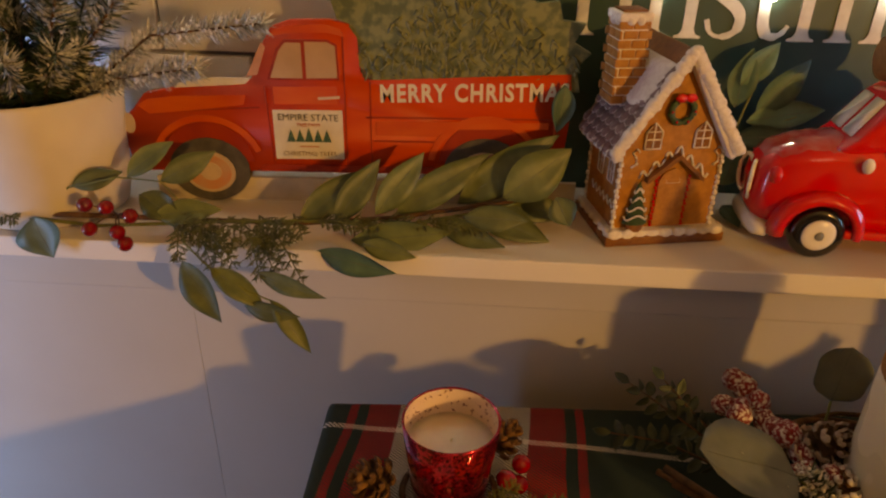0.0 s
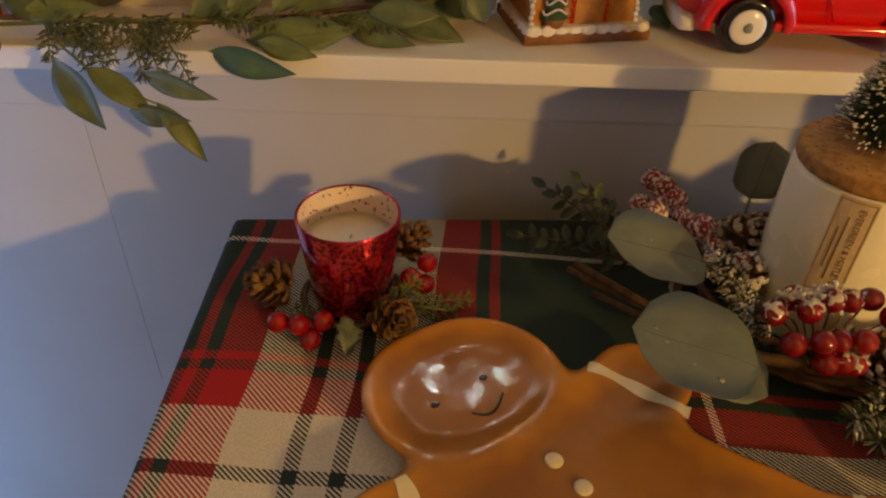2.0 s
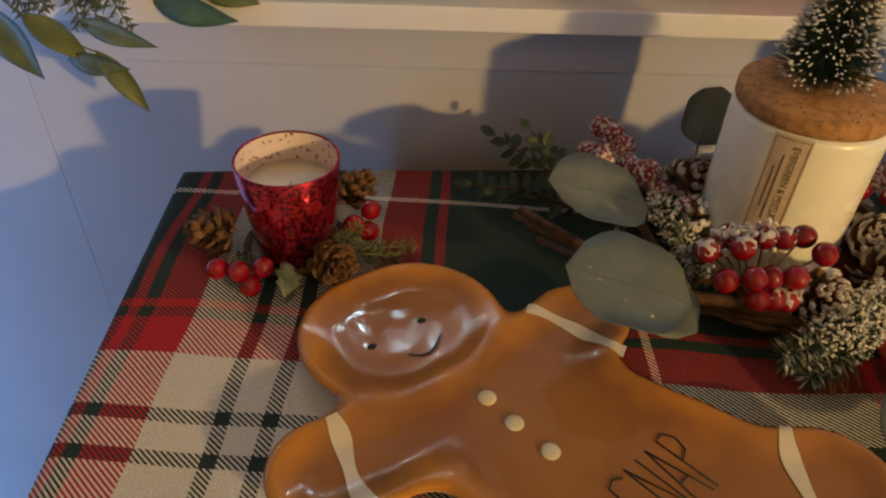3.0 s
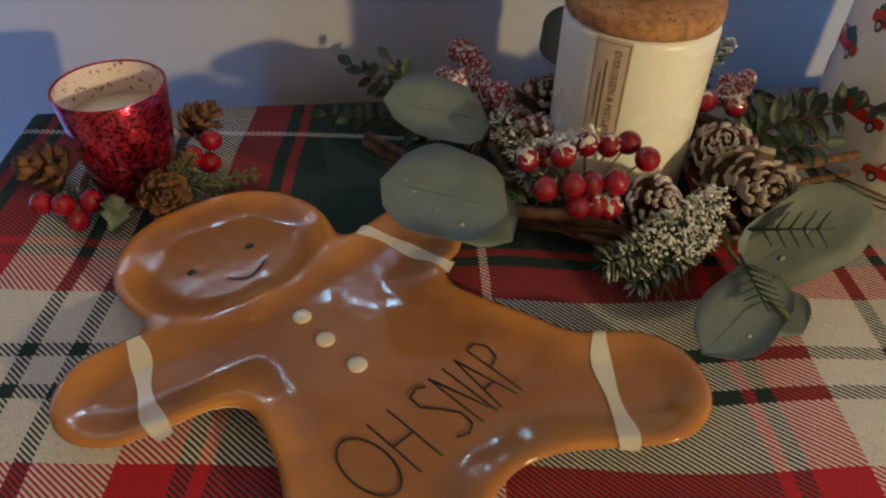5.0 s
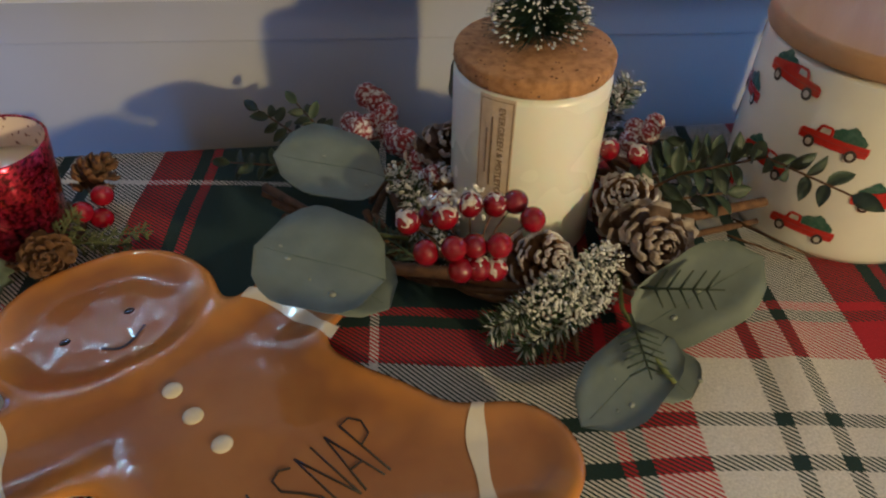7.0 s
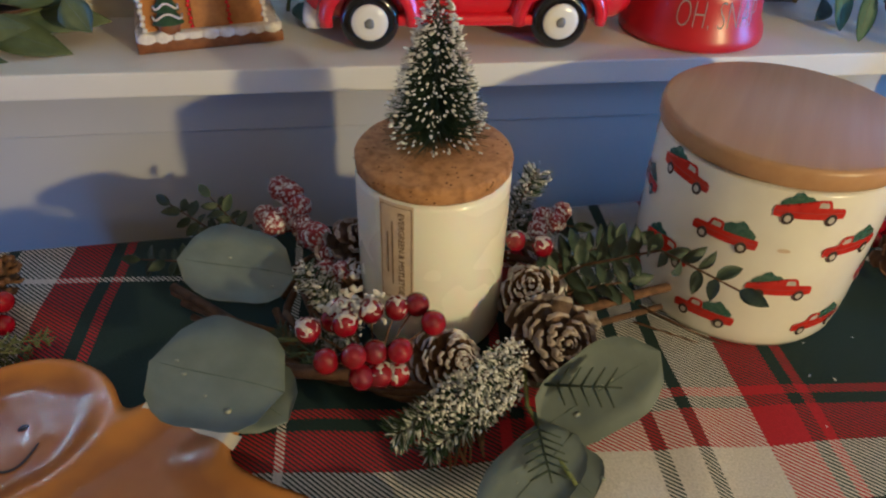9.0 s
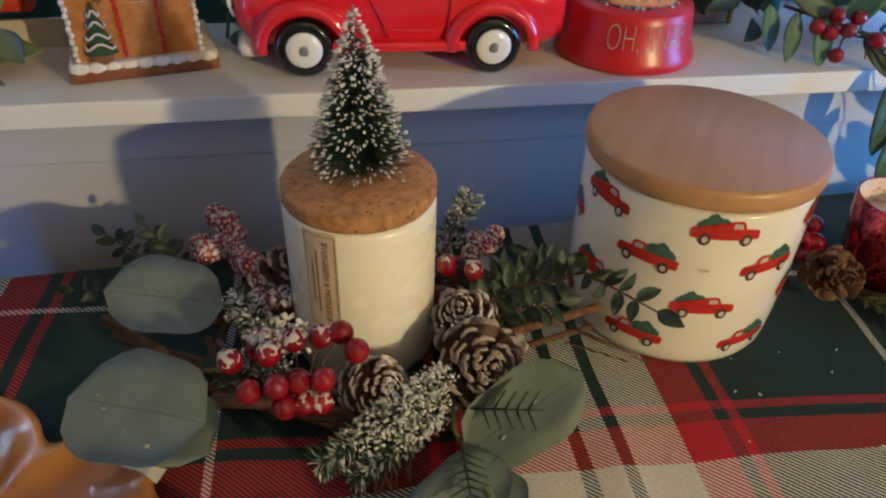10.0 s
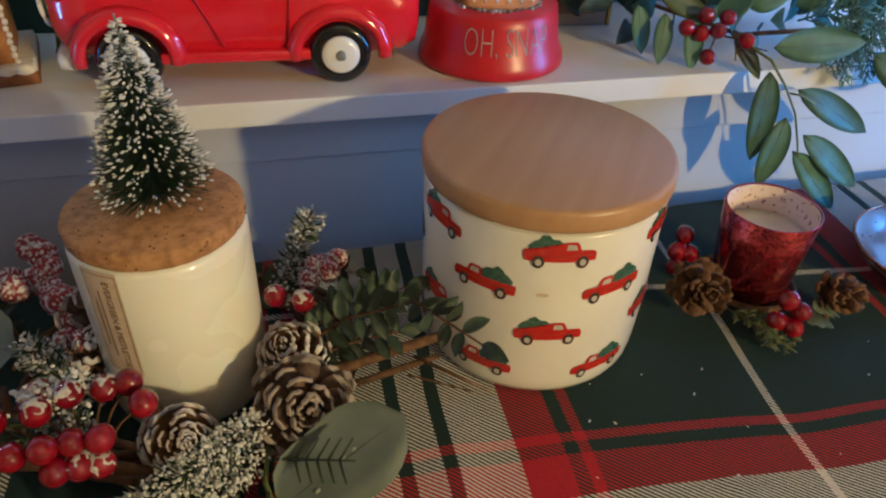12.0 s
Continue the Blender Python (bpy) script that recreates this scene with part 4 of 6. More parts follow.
def canister():
    ob = thing("canister", pose(0.4965, 0.3560, 0.0008), "white ceramic canister printed with red pick-ups, bamboo lid on", "canister")
    R = 0.0655
    prof = [(0, 0.0), (0.058, 0.0), (0.0618, 0.0012), (0.0636, 0.0052), (0.0642, 0.0110), (0.0650, 0.0220), (R, 0.040), (R, 0.107), (R - 0.001, 0.1085), (R - 0.004, 0.109)]
    part("pot", lathe(prof, 96), WHITE_GLAZE, ob)
    part("lid", lathe([(0, 0.1102), (R - 0.001, 0.1102), (R + 0.0012, 0.1112), (R + 0.0018, 0.1127), (R + 0.0018, 0.1202), (R + 0.0010, 0.1222), (R - 0.001, 0.1229), (0, 0.1232)], 96), BAMBOO, ob, "round bamboo lid with fine grain", pose(0, 0, 0, 0, 0, 52))

    def radius(z):
        for (r0, z0), (r1, z1) in zip(prof[1:], prof[2:]):
            if z0 <= z <= z1 and z1 > z0:
                return r0 + (r1 - r0) * (z - z0) / (z1 - z0)
        return R
    for row, (z, start) in enumerate(((0.0975, 254), (0.0740, 222), (0.0470, 254), (0.0190, 224))):
        for col in range(6):
            angle = start + col * 60
            tilt = (1.5, -2, 2.5, -1, 2, -2.5)[(col + row) % 6]
            wide = 0.0355
            holder = None
            for name, outline, material, lift in truck_print(wide, mirror=row % 2 == 1):
                b = bmesh.new()
                t = radians(tilt)
                vs = [b.verts.new((x * math.cos(t) - y * math.sin(t), x * math.sin(t) + y * math.cos(t), lift)) for x, y in outline]
                b.faces.new(vs)
                bmesh.ops.triangulate(b, faces=b.faces[:])
                for _ in range(4):
                    long = [e for e in b.edges if e.calc_length() > 0.003]
                    if long:
                        bmesh.ops.subdivide_edges(b, edges=long, cuts=1)
                        bmesh.ops.triangulate(b, faces=b.faces[:])
                for v in b.verts:
                    zz = z + v.co.y
                    rr = radius(zz) + v.co.z + 0.0001
                    a = radians(angle) + v.co.x / R
                    v.co = (rr * math.cos(a), rr * math.sin(a), zz)
                made = part(name if holder else "truck_print", b, material, holder or ob, "" if holder else "small red pick-up with a green fir, printed")
                holder = holder or made
    b = bmesh.new()
    b.faces.new([b.verts.new((x, y, 0.0003)) for x, y in ellipse(0, 0, 0.0034, 0.0013, 12)])
    part("stain", wrap(b, R, 249, 0.073), PAPER, ob, "small brown glaze spot")


canister()


def wreath():
    rng = random.Random(21)
    ob = thing("wreath", pose(0, 0, 0.002), "twig wreath with frosted berries, pinecones, pine and grey-green leaves", "wreath")
    cx, cy = 0.298, 0.358
    # entwined twigs
    for k in range(9):
        a0 = rng.uniform(0, 6.28)
        pts = []
        for i in range(26):
            a = a0 + i * 0.17
            r = 0.078 + 0.010 * math.sin(2.3 * a + k) + 0.004 * k / 9
            pts.append((cx + r * math.cos(a), cy + r * math.sin(a) * 0.92, 0.007 + 0.006 * math.sin(3 * a + 1.7 * k) + 0.0012 * k))
        part("twig", tube(pts, 0.0030 - 0.0001 * k, 7, 0.6), BARK, ob)
    for a, b, r in (((0.150, 0.376, 0.022), (0.228, 0.318, 0.012), 0.0028), ((0.155, 0.370, 0.015), (0.236, 0.312, 0.008), 0.0026), ((0.148, 0.381, 0.014), (0.225, 0.325, 0.016), 0.0022),
                    ((0.212, 0.302, 0.020), (0.286, 0.278, 0.016), 0.0040), ((0.160, 0.362, 0.010), (0.24, 0.30, 0.010), 0.0022),
                    ((0.350, 0.318, 0.018), (0.438, 0.331, 0.022), 0.0034), ((0.36, 0.312, 0.012), (0.43, 0.322, 0.015), 0.0022), ((0.36, 0.325, 0.012), (0.425, 0.338, 0.014), 0.0018)):
        mid = tuple((p + q) / 2 + rng.uniform(-0.003, 0.003) for p, q in zip(a, b))
        part("twig", tube([a, mid, b], r, 7, 0.85), BARK, ob)
    for a, b in (((0.415, 0.322, 0.018), (0.452, 0.296, 0.008)), ((0.42, 0.318, 0.016), (0.450, 0.288, 0.014)), ((0.41, 0.315, 0.012), (0.445, 0.300, 0.004))):
        part("twig", tube([a, b], 0.0007, 5, 0.6), BARK, ob)

    # round leaves
    def round_leaf(base, tip, width, facing, roll=0, material=LEAF_SILVER, spots=2):
        lf = leaf(ob, base, tip, width, material, 0.10, 0.05, 0.6, roll, facing, "round matt grey-green leaf", LEAF_VEIN)
        ln = (Vector(tip) - Vector(base)).length
        for _ in range(spots):
            u, s = rng.uniform(0.15, 0.9), rng.uniform(-0.3, 0.3)
            z = 0.10 * abs(s * 2) * width / 2 * 1.2 - 0.05 * ln * (u - 0.25) ** 2 * 1.4 + 0.012 * ln * math.sin(7 * u + 4 * s)
            part("spot", blob(rng.uniform(0.0006, 0.0022), (1, rng.uniform(0.5, 1), 0.10), 0.5, 1), LEAF_SPOT, lf, "", pose(u * ln, s * width, z + 0.0004))
    round_leaf((0.220, 0.353, 0.040), (0.161, 0.357, 0.058), 0.054, (0.28, -0.20, 1.0))
    round_leaf((0.214, 0.264, 0.046), (0.156, 0.284, 0.057), 0.059, (0.2, -0.22, 1.0), spots=4)
    round_leaf((0.176, 0.288, 0.047), (0.215, 0.253, 0.041), 0.041, (0.2, -0.22, 1.0), spots=2)
    round_leaf((0.334, 0.252, 0.009), (0.394, 0.260, 0.046), 0.042, (-0.35, -0.60, 0.7), spots=3)
    round_leaf((0.350, 0.246, 0.012), (0.293, 0.198, 0.016), 0.036, (-0.1, -0.40, 0.9), spots=3)
    round_leaf((0.334, 0.240, 0.009), (0.350, 0.214, 0.005), 0.032, (0.1, -0.3, 0.9), spots=8)
    round_leaf((0.279, 0.430, 0.034), (0.289, 0.440, 0.072), 0.036, (-0.2, -0.9, 0.35), spots=0)
    part("stem", tube([(0.279, 0.430, 0.034), (0.276, 0.424, 0.022), (0.272, 0.420, 0.010)], 0.0010, 6), STEM, ob)
    part("stem", tube([(0.186, 0.288, 0.048), (0.212, 0.304, 0.040), (0.236, 0.318, 0.022)], 0.0011, 6), STEM, ob)
    part("stem", tube([(0.219, 0.353, 0.040), (0.236, 0.342, 0.03), (0.244, 0.33, 0.016)], 0.0010, 6), STEM, ob)
    part("stem", tube([(0.334, 0.282, 0.022), (0.330, 0.262, 0.016), (0.336, 0.236, 0.012), (0.340, 0.216, 0.014)], 0.0012, 6), STEM, ob)

    def comb(base, tip, n, ln):
        bm = tube([base, tip], 0.0009, 5, 0.5)
        d = Vector(tip) - Vector(base)
        side = d.cross(Vector((0, -0.5, 0.85))).normalized()
        for i in range(n):
            p = Vector(base) + d * (0.25 + 0.7 * i / n)
            for s in (-1, 1):
                tube([p, p + (d.normalized() * 0.55 + side * s).normalized() * ln], 0.0007, 4, 0.6, bm)
        tagged(part("sprig", bm, LEAF_BOX, ob, "small green comb-like sprig"), kind="stuff")
    comb((0.336, 0.268, 0.024), (0.369, 0.245, 0.041), 5, 0.011)
    comb((0.331, 0.254, 0.020), (0.327, 0.214, 0.021), 6, 0.011)

    # shiny red berries at the front, frost on top
    heart = Vector((0.257, 0.286, 0.022))
    for x, y, z in ((0.2265, 0.288, 0.0595), (0.2440, 0.287, 0.0615), (0.2335, 0.275, 0.0510), (0.2465, 0.273, 0.0540), (0.2565, 0.276, 0.0520), (0.2680, 0.274, 0.0530), (0.2660, 0.271, 0.0410),
                    (0.2855, 0.284, 0.0590), (0.2795, 0.296, 0.0610), (0.2565, 0.292, 0.0640), (0.2695, 0.296, 0.0600), (0.2430, 0.301, 0.0590), (0.2490, 0.269, 0.0440), (0.2580, 0.270, 0.0430), (0.2385, 0.300, 0.0530)):
        cap = y > 0.2855 and x < 0.275 or rng.random() < 0.25
        berry(ob, (x, y, z), 0.0062, cap=cap, rng=rng)
        part("stem", tube([heart, heart.lerp(Vector((x, y, z)), 0.6) + Vector((0, 0, 0.004)), (x, y, z)], 0.0006, 4), BARK, ob)
    tagged(piece("frost", flock([(0.235, 0.297, 0.058), (0.262, 0.296, 0.062)], 0.009, 120, 0.0016, FROST, rng), ob), kind="stuff")
    # frosted berries behind
    for x, y, z in ((0.2140, 0.441, 0.042), (0.2200, 0.437, 0.039), (0.2250, 0.423, 0.038), (0.2035, 0.427, 0.031), (0.2080, 0.412, 0.035), (0.2340, 0.396, 0.034), (0.2160, 0.424, 0.030), (0.2300, 0.404, 0.030),
                    (0.2260, 0.412, 0.031), (0.2400, 0.384, 0.028), (0.2480, 0.362, 0.031), (0.2380, 0.372, 0.024)):
        berry(ob, (x, y, z), 0.0082 * rng.uniform(0.85, 1.1), frosted=True, rng=rng)
    part("stem", tube([(0.250, 0.372, 0.012), (0.234, 0.398, 0.026), (0.217, 0.438, 0.036)], 0.0012, 5), BARK, ob)
    for x, y, z in ((0.3470, 0.3550, 0.0480), (0.3605, 0.3460, 0.0490), (0.3720, 0.382, 0.044), (0.3790, 0.376, 0.043), (0.3850, 0.384, 0.045), (0.3670, 0.374, 0.040), (0.3770, 0.388, 0.038)):
        berry(ob, (x, y, z), 0.0062, frosted=x > 0.364, cap=x < 0.364, rng=rng)

    # cones
    pinecone(ob, pose(0.291, 0.300, 0.016, 50, 0, 20), 0.034, 0.0170, "frosted", 70, "frost-covered small pinecone")
    pinecone(ob, pose(0.3500, 0.3050, 0.018, 52, 0, 10), 0.030, 0.0245, "pale", 62, "open whitewashed pinecone")
    pinecone(ob, pose(0.3555, 0.3350, 0.012, 24, 0, -35), 0.032, 0.0195, "frosted", 60, "frost-tipped pinecone behind another")
    pinecone(ob, pose(0.2500, 0.3900, 0.018, 30, 0, 40), 0.034, 0.0200, "pale", 38, "dusty pinecone at the back")
    pinecone(ob, pose(0.2440, 0.3560, 0.014, 30, 0, 100), 0.026, 0.0160, "frosted", 36, "frost-covered small pinecone")

    # frosted pine
    for k, (pts, ln, n, fr) in enumerate((([(0.330, 0.286, 0.030), (0.306, 0.270, 0.031), (0.280, 0.257, 0.027), (0.262, 0.250, 0.023)], 0.0125, 420, 520),
                                          ([(0.326, 0.276, 0.018), (0.302, 0.258, 0.016), (0.278, 0.247, 0.011)], 0.0115, 300, 300),
                                          ([(0.250, 0.340, 0.012), (0.238, 0.345, 0.026), (0.226, 0.352, 0.042)], 0.013, 170, 260),
                                          ([(0.350, 0.392, 0.012), (0.362, 0.402, 0.038), (0.373, 0.405, 0.062)], 0.013, 170, 150),
                                          ([(0.250, 0.320, 0.010), (0.240, 0.318, 0.024), (0.233, 0.312, 0.036)], 0.011, 120, 110))):
        sprig = part("pine_sprig", tube(pts, 0.0016, 6, 0.6), BARK, ob, "frosted pine sprig")
        tagged(piece("needles", needles(pts, ln, n, NEEDLE, 0.0012, random.Random(k), 0.75), sprig), kind="stuff")
        tagged(piece("needles", needles(pts, ln * 0.9, n, NEEDLE_FROST, 0.0013, random.Random(k + 50), 0.8), sprig), kind="stuff")
        tagged(piece("frost", flock(pts[:-1] if k < 2 else pts, ln * 0.82, fr * 3 // 2, 0.0011, FROST, random.Random(k + 9)), sprig), kind="stuff")
    for k in range(7):
        p = Vector((0.288 + 0.003 * k, 0.250 + 0.001 * k, 0.010))
        part("bract", tube([p, p + Vector((rng.uniform(-0.006, 0.004), -0.012, -0.004))], 0.0014, 5, 0.4), CONE, ob)

    # boxwood sprigs
    def boxwood(points, size, pairs, seed, leaf_mat=LEAF_BOX):
        r2 = random.Random(seed)
        sprig = part("boxwood_sprig", tube(points, 0.0011, 5, 0.5), BARK, ob, "dark green boxwood sprig")
        pts = [Vector(p) for p in points]
        shared = [leaf_mesh("leaf", size, size * 0.52, leaf_mat, 0.25, 0.15, 1.0, 6) for _ in range(2)]
        for i in range(pairs):
            u = (0.10 + 0.88 * i / pairs) * (len(pts) - 1.001)
            k = int(u)
            p, d = pts[k].lerp(pts[k + 1], u - k), (pts[k + 1] - pts[k]).normalized()
            for s in (-1, 1):
                side = d.cross(Vector((r2.uniform(-0.5, 0.5), r2.uniform(-0.9, 0.1), 0.8))).normalized() * s
                w = d * 0.45 + side * 0.9 + Vector((0, 0, r2.uniform(-0.4, 0.5)))
                q = r2.uniform(0.75, 1.1)
                piece("leaf", r2.choice(shared), sprig, aim(p, p + w, r2.uniform(-40, 40), (0, -0.8, 0.6)) @ Matrix.Diagonal((q, q, q, 1)))
        piece("leaf", shared[0], sprig, aim(pts[-1], pts[-1] + (pts[-1] - pts[-2]), 0))
    boxwood([(0.345, 0.335, 0.020), (0.380, 0.330, 0.046), (0.412, 0.310, 0.068), (0.432, 0.268, 0.073)], 0.0155, 12, 1)
    boxwood([(0.350, 0.345, 0.018), (0.385, 0.352, 0.036), (0.418, 0.350, 0.044)], 0.0165, 9, 2)
    boxwood([(0.345, 0.330, 0.016), (0.38, 0.328, 0.030), (0.408, 0.326, 0.034)], 0.0150, 8, 6)
    boxwood([(0.200, 0.395, 0.014), (0.172, 0.425, 0.022), (0.143, 0.448, 0.032)], 0.0130, 9, 3)
    boxwood([(0.195, 0.385, 0.012), (0.160, 0.408, 0.014), (0.125, 0.416, 0.014)], 0.0125, 9, 4)
    boxwood([(0.205, 0.400, 0.012), (0.186, 0.430, 0.020), (0.168, 0.450, 0.034)], 0.0125, 8, 5)
    boxwood([(0.330, 0.392, 0.016), (0.365, 0.400, 0.028), (0.395, 0.385, 0.032)], 0.0130, 8, 7)
    cedar(ob, (0.236, 0.300, 0.020), (0.208, 0.322, 0.030), 0.012, rng, LEAF_BOX, "green_sprig")


wreath()

# white lint fallen from the frosted twigs
bm = bmesh.new()
rng = random.Random(17)
for k in range(22):
    x, y = rng.uniform(0.33, 0.78), rng.uniform(0.19, 0.30)
    bmesh.ops.create_icosphere(bm, subdivisions=1, radius=rng.uniform(0.0004, 0.0009), matrix=Matrix.Translation((x, y - 0.012 * x, cloth_height(x, y) + 0.0012)) @ pose(0, 0, 0, 0, 0, rng.uniform(0, 180)) @ Matrix.Diagonal((1.5, 0.7, 0.6, 1)))
solid("lint", bm, FROST, "white specks of frost fallen on the tartan cloth", "lint", "stuff")

# a steel lid lying beyond the second candle
dish = thing("metal_dish", pose(0.7930, 0.3240, 0.002), "shallow brushed steel dish with a copper-dark rim on the cloth", "dish")
part("bowl", lathe([(0, 0.004), (0.038, 0.004), (0.050, 0.010), (0.0585, 0.020), (0.060, 0.0205), (0.0605, 0.0195), (0.052, 0.008), (0.040, 0.0), (0, 0.0)], 64), CHROME, dish)
part("rim", lathe([(0.0598, 0.0190), (0.0612, 0.0195), (0.0615, 0.0208), (0.0605, 0.0218), (0.0592, 0.0212), (0.0598, 0.0190)], 64), COPPER, dish)
part("knob", blob(0.010, (1, 1, 0.7), 0.05, 3), CORK, dish, "", pose(0.0, 0.0, 0.0085))

# ---- things on the mantel shelf (its top is at z = 0.106) ----
TOP = 0.1062


def stand(x, y, turn=0.0):
    return pose(x, y, TOP, 0, 0, turn)


def gingerbread_house():
    """Local x across the front, y to the back, z up; the front left corner of the base at the origin."""
    ob = thing("gingerbread_house", stand(0.1300, 0.5190, 9.0), "small gingerbread house ornament with white icing, chimney and wreath", "ornament")
    W, D, ov = 0.0955, 0.074, 0.0070
    part("base", box(0, 0, 0, W, D, 0.0075, 0.0012), GINGER_DARK, ob)
    # scalloped icing over the base
    rng = random.Random(2)
    bm = box(0.001, 0.001, 0.0072, W - 0.001, D - 0.001, 0.0118, 0.0018)
    for k in range(9):
        blob(0.0056 * rng.uniform(0.85, 1.15), (1.0, 0.36, 0.75), 0.1, 2, at=(0.007 + k * 0.0102, 0.0018, 0.0088), bm=bm)
    for k in range(6):
        for x in (0.0018, W - 0.0018):
            blob(0.0054, (0.36, 1.0, 0.75), 0.1, 2, at=(x, 0.007 + k * 0.0105, 0.0088), bm=bm)
    part("icing", bm, ICING, ob, "scalloped white icing along the base")
    x0, x1, y0, y1, e = 0.0065, W - 0.0105, 0.0085, D - 0.006, 0.080
    xm, peak = (x0 + x1) / 2, 0.1425
    walls = slab([(x0, 0.011), (x1, 0.011), (x1, e), (xm, peak), (x0, e)], y0, y1)
    part("wall", walls, GINGER_HOUSE, ob, smooth=False)
    # roof panes with overhang, shingles on them
    for s in (-1, 1):
        ex = xm + s * (xm - x0 + ov)
        ez = e - ov * (peak - e) / (xm - x0)
        a = math.atan2(peak + 0.002 - ez, (xm - ex))
        ln = math.hypot(peak + 0.004 - ez, xm - ex)
        m = Matrix.Translation((ex, 0.0, ez)) @ Matrix.Rotation(-a, 4, "Y")
        pane = part("roof", box(0, 0.0005, 0, ln, D + 0.002, 0.0042, 0.0012), ICING if s > 0 else GINGER_DARK, ob, "", m)
        shingle = mesh_of("shingle", lathe([(0, 0.0), (0.0052, 0.0), (0.0053, 0.0006), (0.0048, 0.0012), (0, 0.0013)], 10), ROOF)
        if s < 0:
            for r in range(9):
                for c in range(8):
                    q = pose(0.004 + r * 0.0082, 0.005 + c * 0.0100 + (0.005 if r % 2 else 0), 0.0046 + 0.0002 * (r % 2), 0, 6, 0)
                    if 0.005 + c * 0.0100 + (0.005 if r % 2 else 0) < D - 0.001:
                        piece("shingle", shingle, pane, q)
                        part("piping", tube([(0.0052 * math.cos(radians(t)), 0.0052 * math.sin(radians(t)), 0.0012) for t in range(95, 266, 34)], 0.00022, 4), ICING, pane, "", q)
    # thick icing along the front gable and the eaves
    gable = bmesh.new()
    for s in (-1, 1):
        for k in range(34):
            t = k / 33
            px = xm + s * (1 - t) * (xm - x0 + ov + 0.0005)
            pz = peak + 0.004 - (1 - t) * (peak - e + 0.0095)
            blob(0.0046 * rng.uniform(0.85, 1.15), (1, 0.85, 0.95), 0.4, 2, 380, (px, 0.0015, pz), gable)
    part("gable_icing", gable, ICING, ob, "thick lumpy white icing on the gable")
    eave = bmesh.new()
    for k in range(11):
        blob(0.0042 * rng.uniform(0.9, 1.2), (1, 1.2, 1.0), 0.25, 2, 300, (x0 - ov, 0.003 + k * 0.0068, e - 0.0085), eave)
    part("eave_icing", eave, ICING, ob)
    left = [p for p in ob.children if p.name.startswith("roof")][0]
    bm = bmesh.new()
    grid = []
    for i in range(19):
        row = []
        for j in range(19):
            v = j / 18
            lo = 0.034 + 0.006 * math.sin(5 * v + 1) + 0.003 * math.sin(17 * v)
            u = lo + (0.0765 - lo) * i / 18
            edge = min(i, 18 - i, j, 18 - j) / 2.0
            row.append(bm.verts.new((u, 0.004 + (D - 0.006) * v, 0.0046 + 0.0028 * min(edge, 1.0) + 0.0005 * noise.noise((u * 130, v * 9, 3.0)))))
        grid.append(row)
    for a, b in zip(grid, grid[1:]):
        for j in range(18):
            bm.faces.new((a[j], b[j], b[j + 1], a[j + 1]))
    part("roof_snow", bm, ICING, left, "smooth sheet of white icing on the upper roof")
    # rope-like icing on the corners
    for x, y in ((x0, y0), (x1, y0), (x0, y1)):
        b = bmesh.new()
        for k in range(17):
            blob(0.0021, (1, 1, 1.15), 0.1, 1, at=(x + 0.0004 * (-1) ** k, y - 0.0006, 0.013 + k * 0.0042), bm=b)
        tagged(part("corner_icing", b, ICING, ob), kind="stuff")
    # chimney of small bricks
    cxx, cy = 0.0135, 0.044
    chim = part("chimney", box(cxx - 0.0105, cy - 0.0105, 0.100, cxx + 0.0105, cy + 0.0105, 0.161, 0.0008), ICING, ob, "gingerbread brick chimney with icing joints")
    for r in range(9):
        z = 0.1015 + r * 0.0066
        for side in range(4):
            for c in range(2):
                w = 0.0100
                u = (c - 0.5) * 0.0106 + (0.0028 if r % 2 else -0.0012)
                piece_box = box(u - w / 2, -0.0115, z, u + w / 2, -0.0095, z + 0.0056, 0.0005)
                part("brick", piece_box, GINGER_HOUSE, chim, "", pose(cxx, cy, 0, 0, 0, 90 * side))
    b = box(cxx - 0.0125, cy - 0.0125, 0.1595, cxx + 0.0125, cy + 0.0125, 0.1655, 0.0015)
    for k in range(10):
        blob(0.0040 * rng.uniform(0.8, 1.2), (1, 1, 0.9), 0.2, 2, at=(cxx + 0.011 * math.cos(k * 0.63), cy + 0.011 * math.sin(k * 0.63), 0.160), bm=b)
    part("chimney_icing", b, ICING, chim)
    part("flue", box(cxx - 0.009, cy - 0.009, 0.1656, cxx + 0.009, cy + 0.009, 0.1672, 0.0004), GINGER_DARK, chim)

    # door, windows, piping on the front
    y = y0 - 0.0008
    door = part("door", slab([(0.038, 0.0125), (0.060, 0.0125), (0.060, 0.050), (0.0565, 0.0565), (0.049, 0.0595), (0.0415, 0.0565), (0.038, 0.050)], y - 0.001, y0 + 0.001), GINGER_HOUSE, ob, "arched door with a round window", smooth=False)

    def piping(points, r=0.0008, parent=ob, name="piping", material=ICING):
        return part(name, tube([(px, y - 0.0004, pz) for px, pz in points], r, 5), material, parent)
    piping([(0.044, 0.048), (0.0542, 0.048)] + ellipse(0.049, 0.0485, 0.0055, 0.0062, 10, 0, 180) + [(0.0435, 0.048)], 0.0007, door)
    piping([(0.049, 0.048), (0.049, 0.0545)], 0.0006, door)
    piping([(0.0455, 0.0525), (0.049, 0.0485), (0.0525, 0.0525)], 0.0005, door)
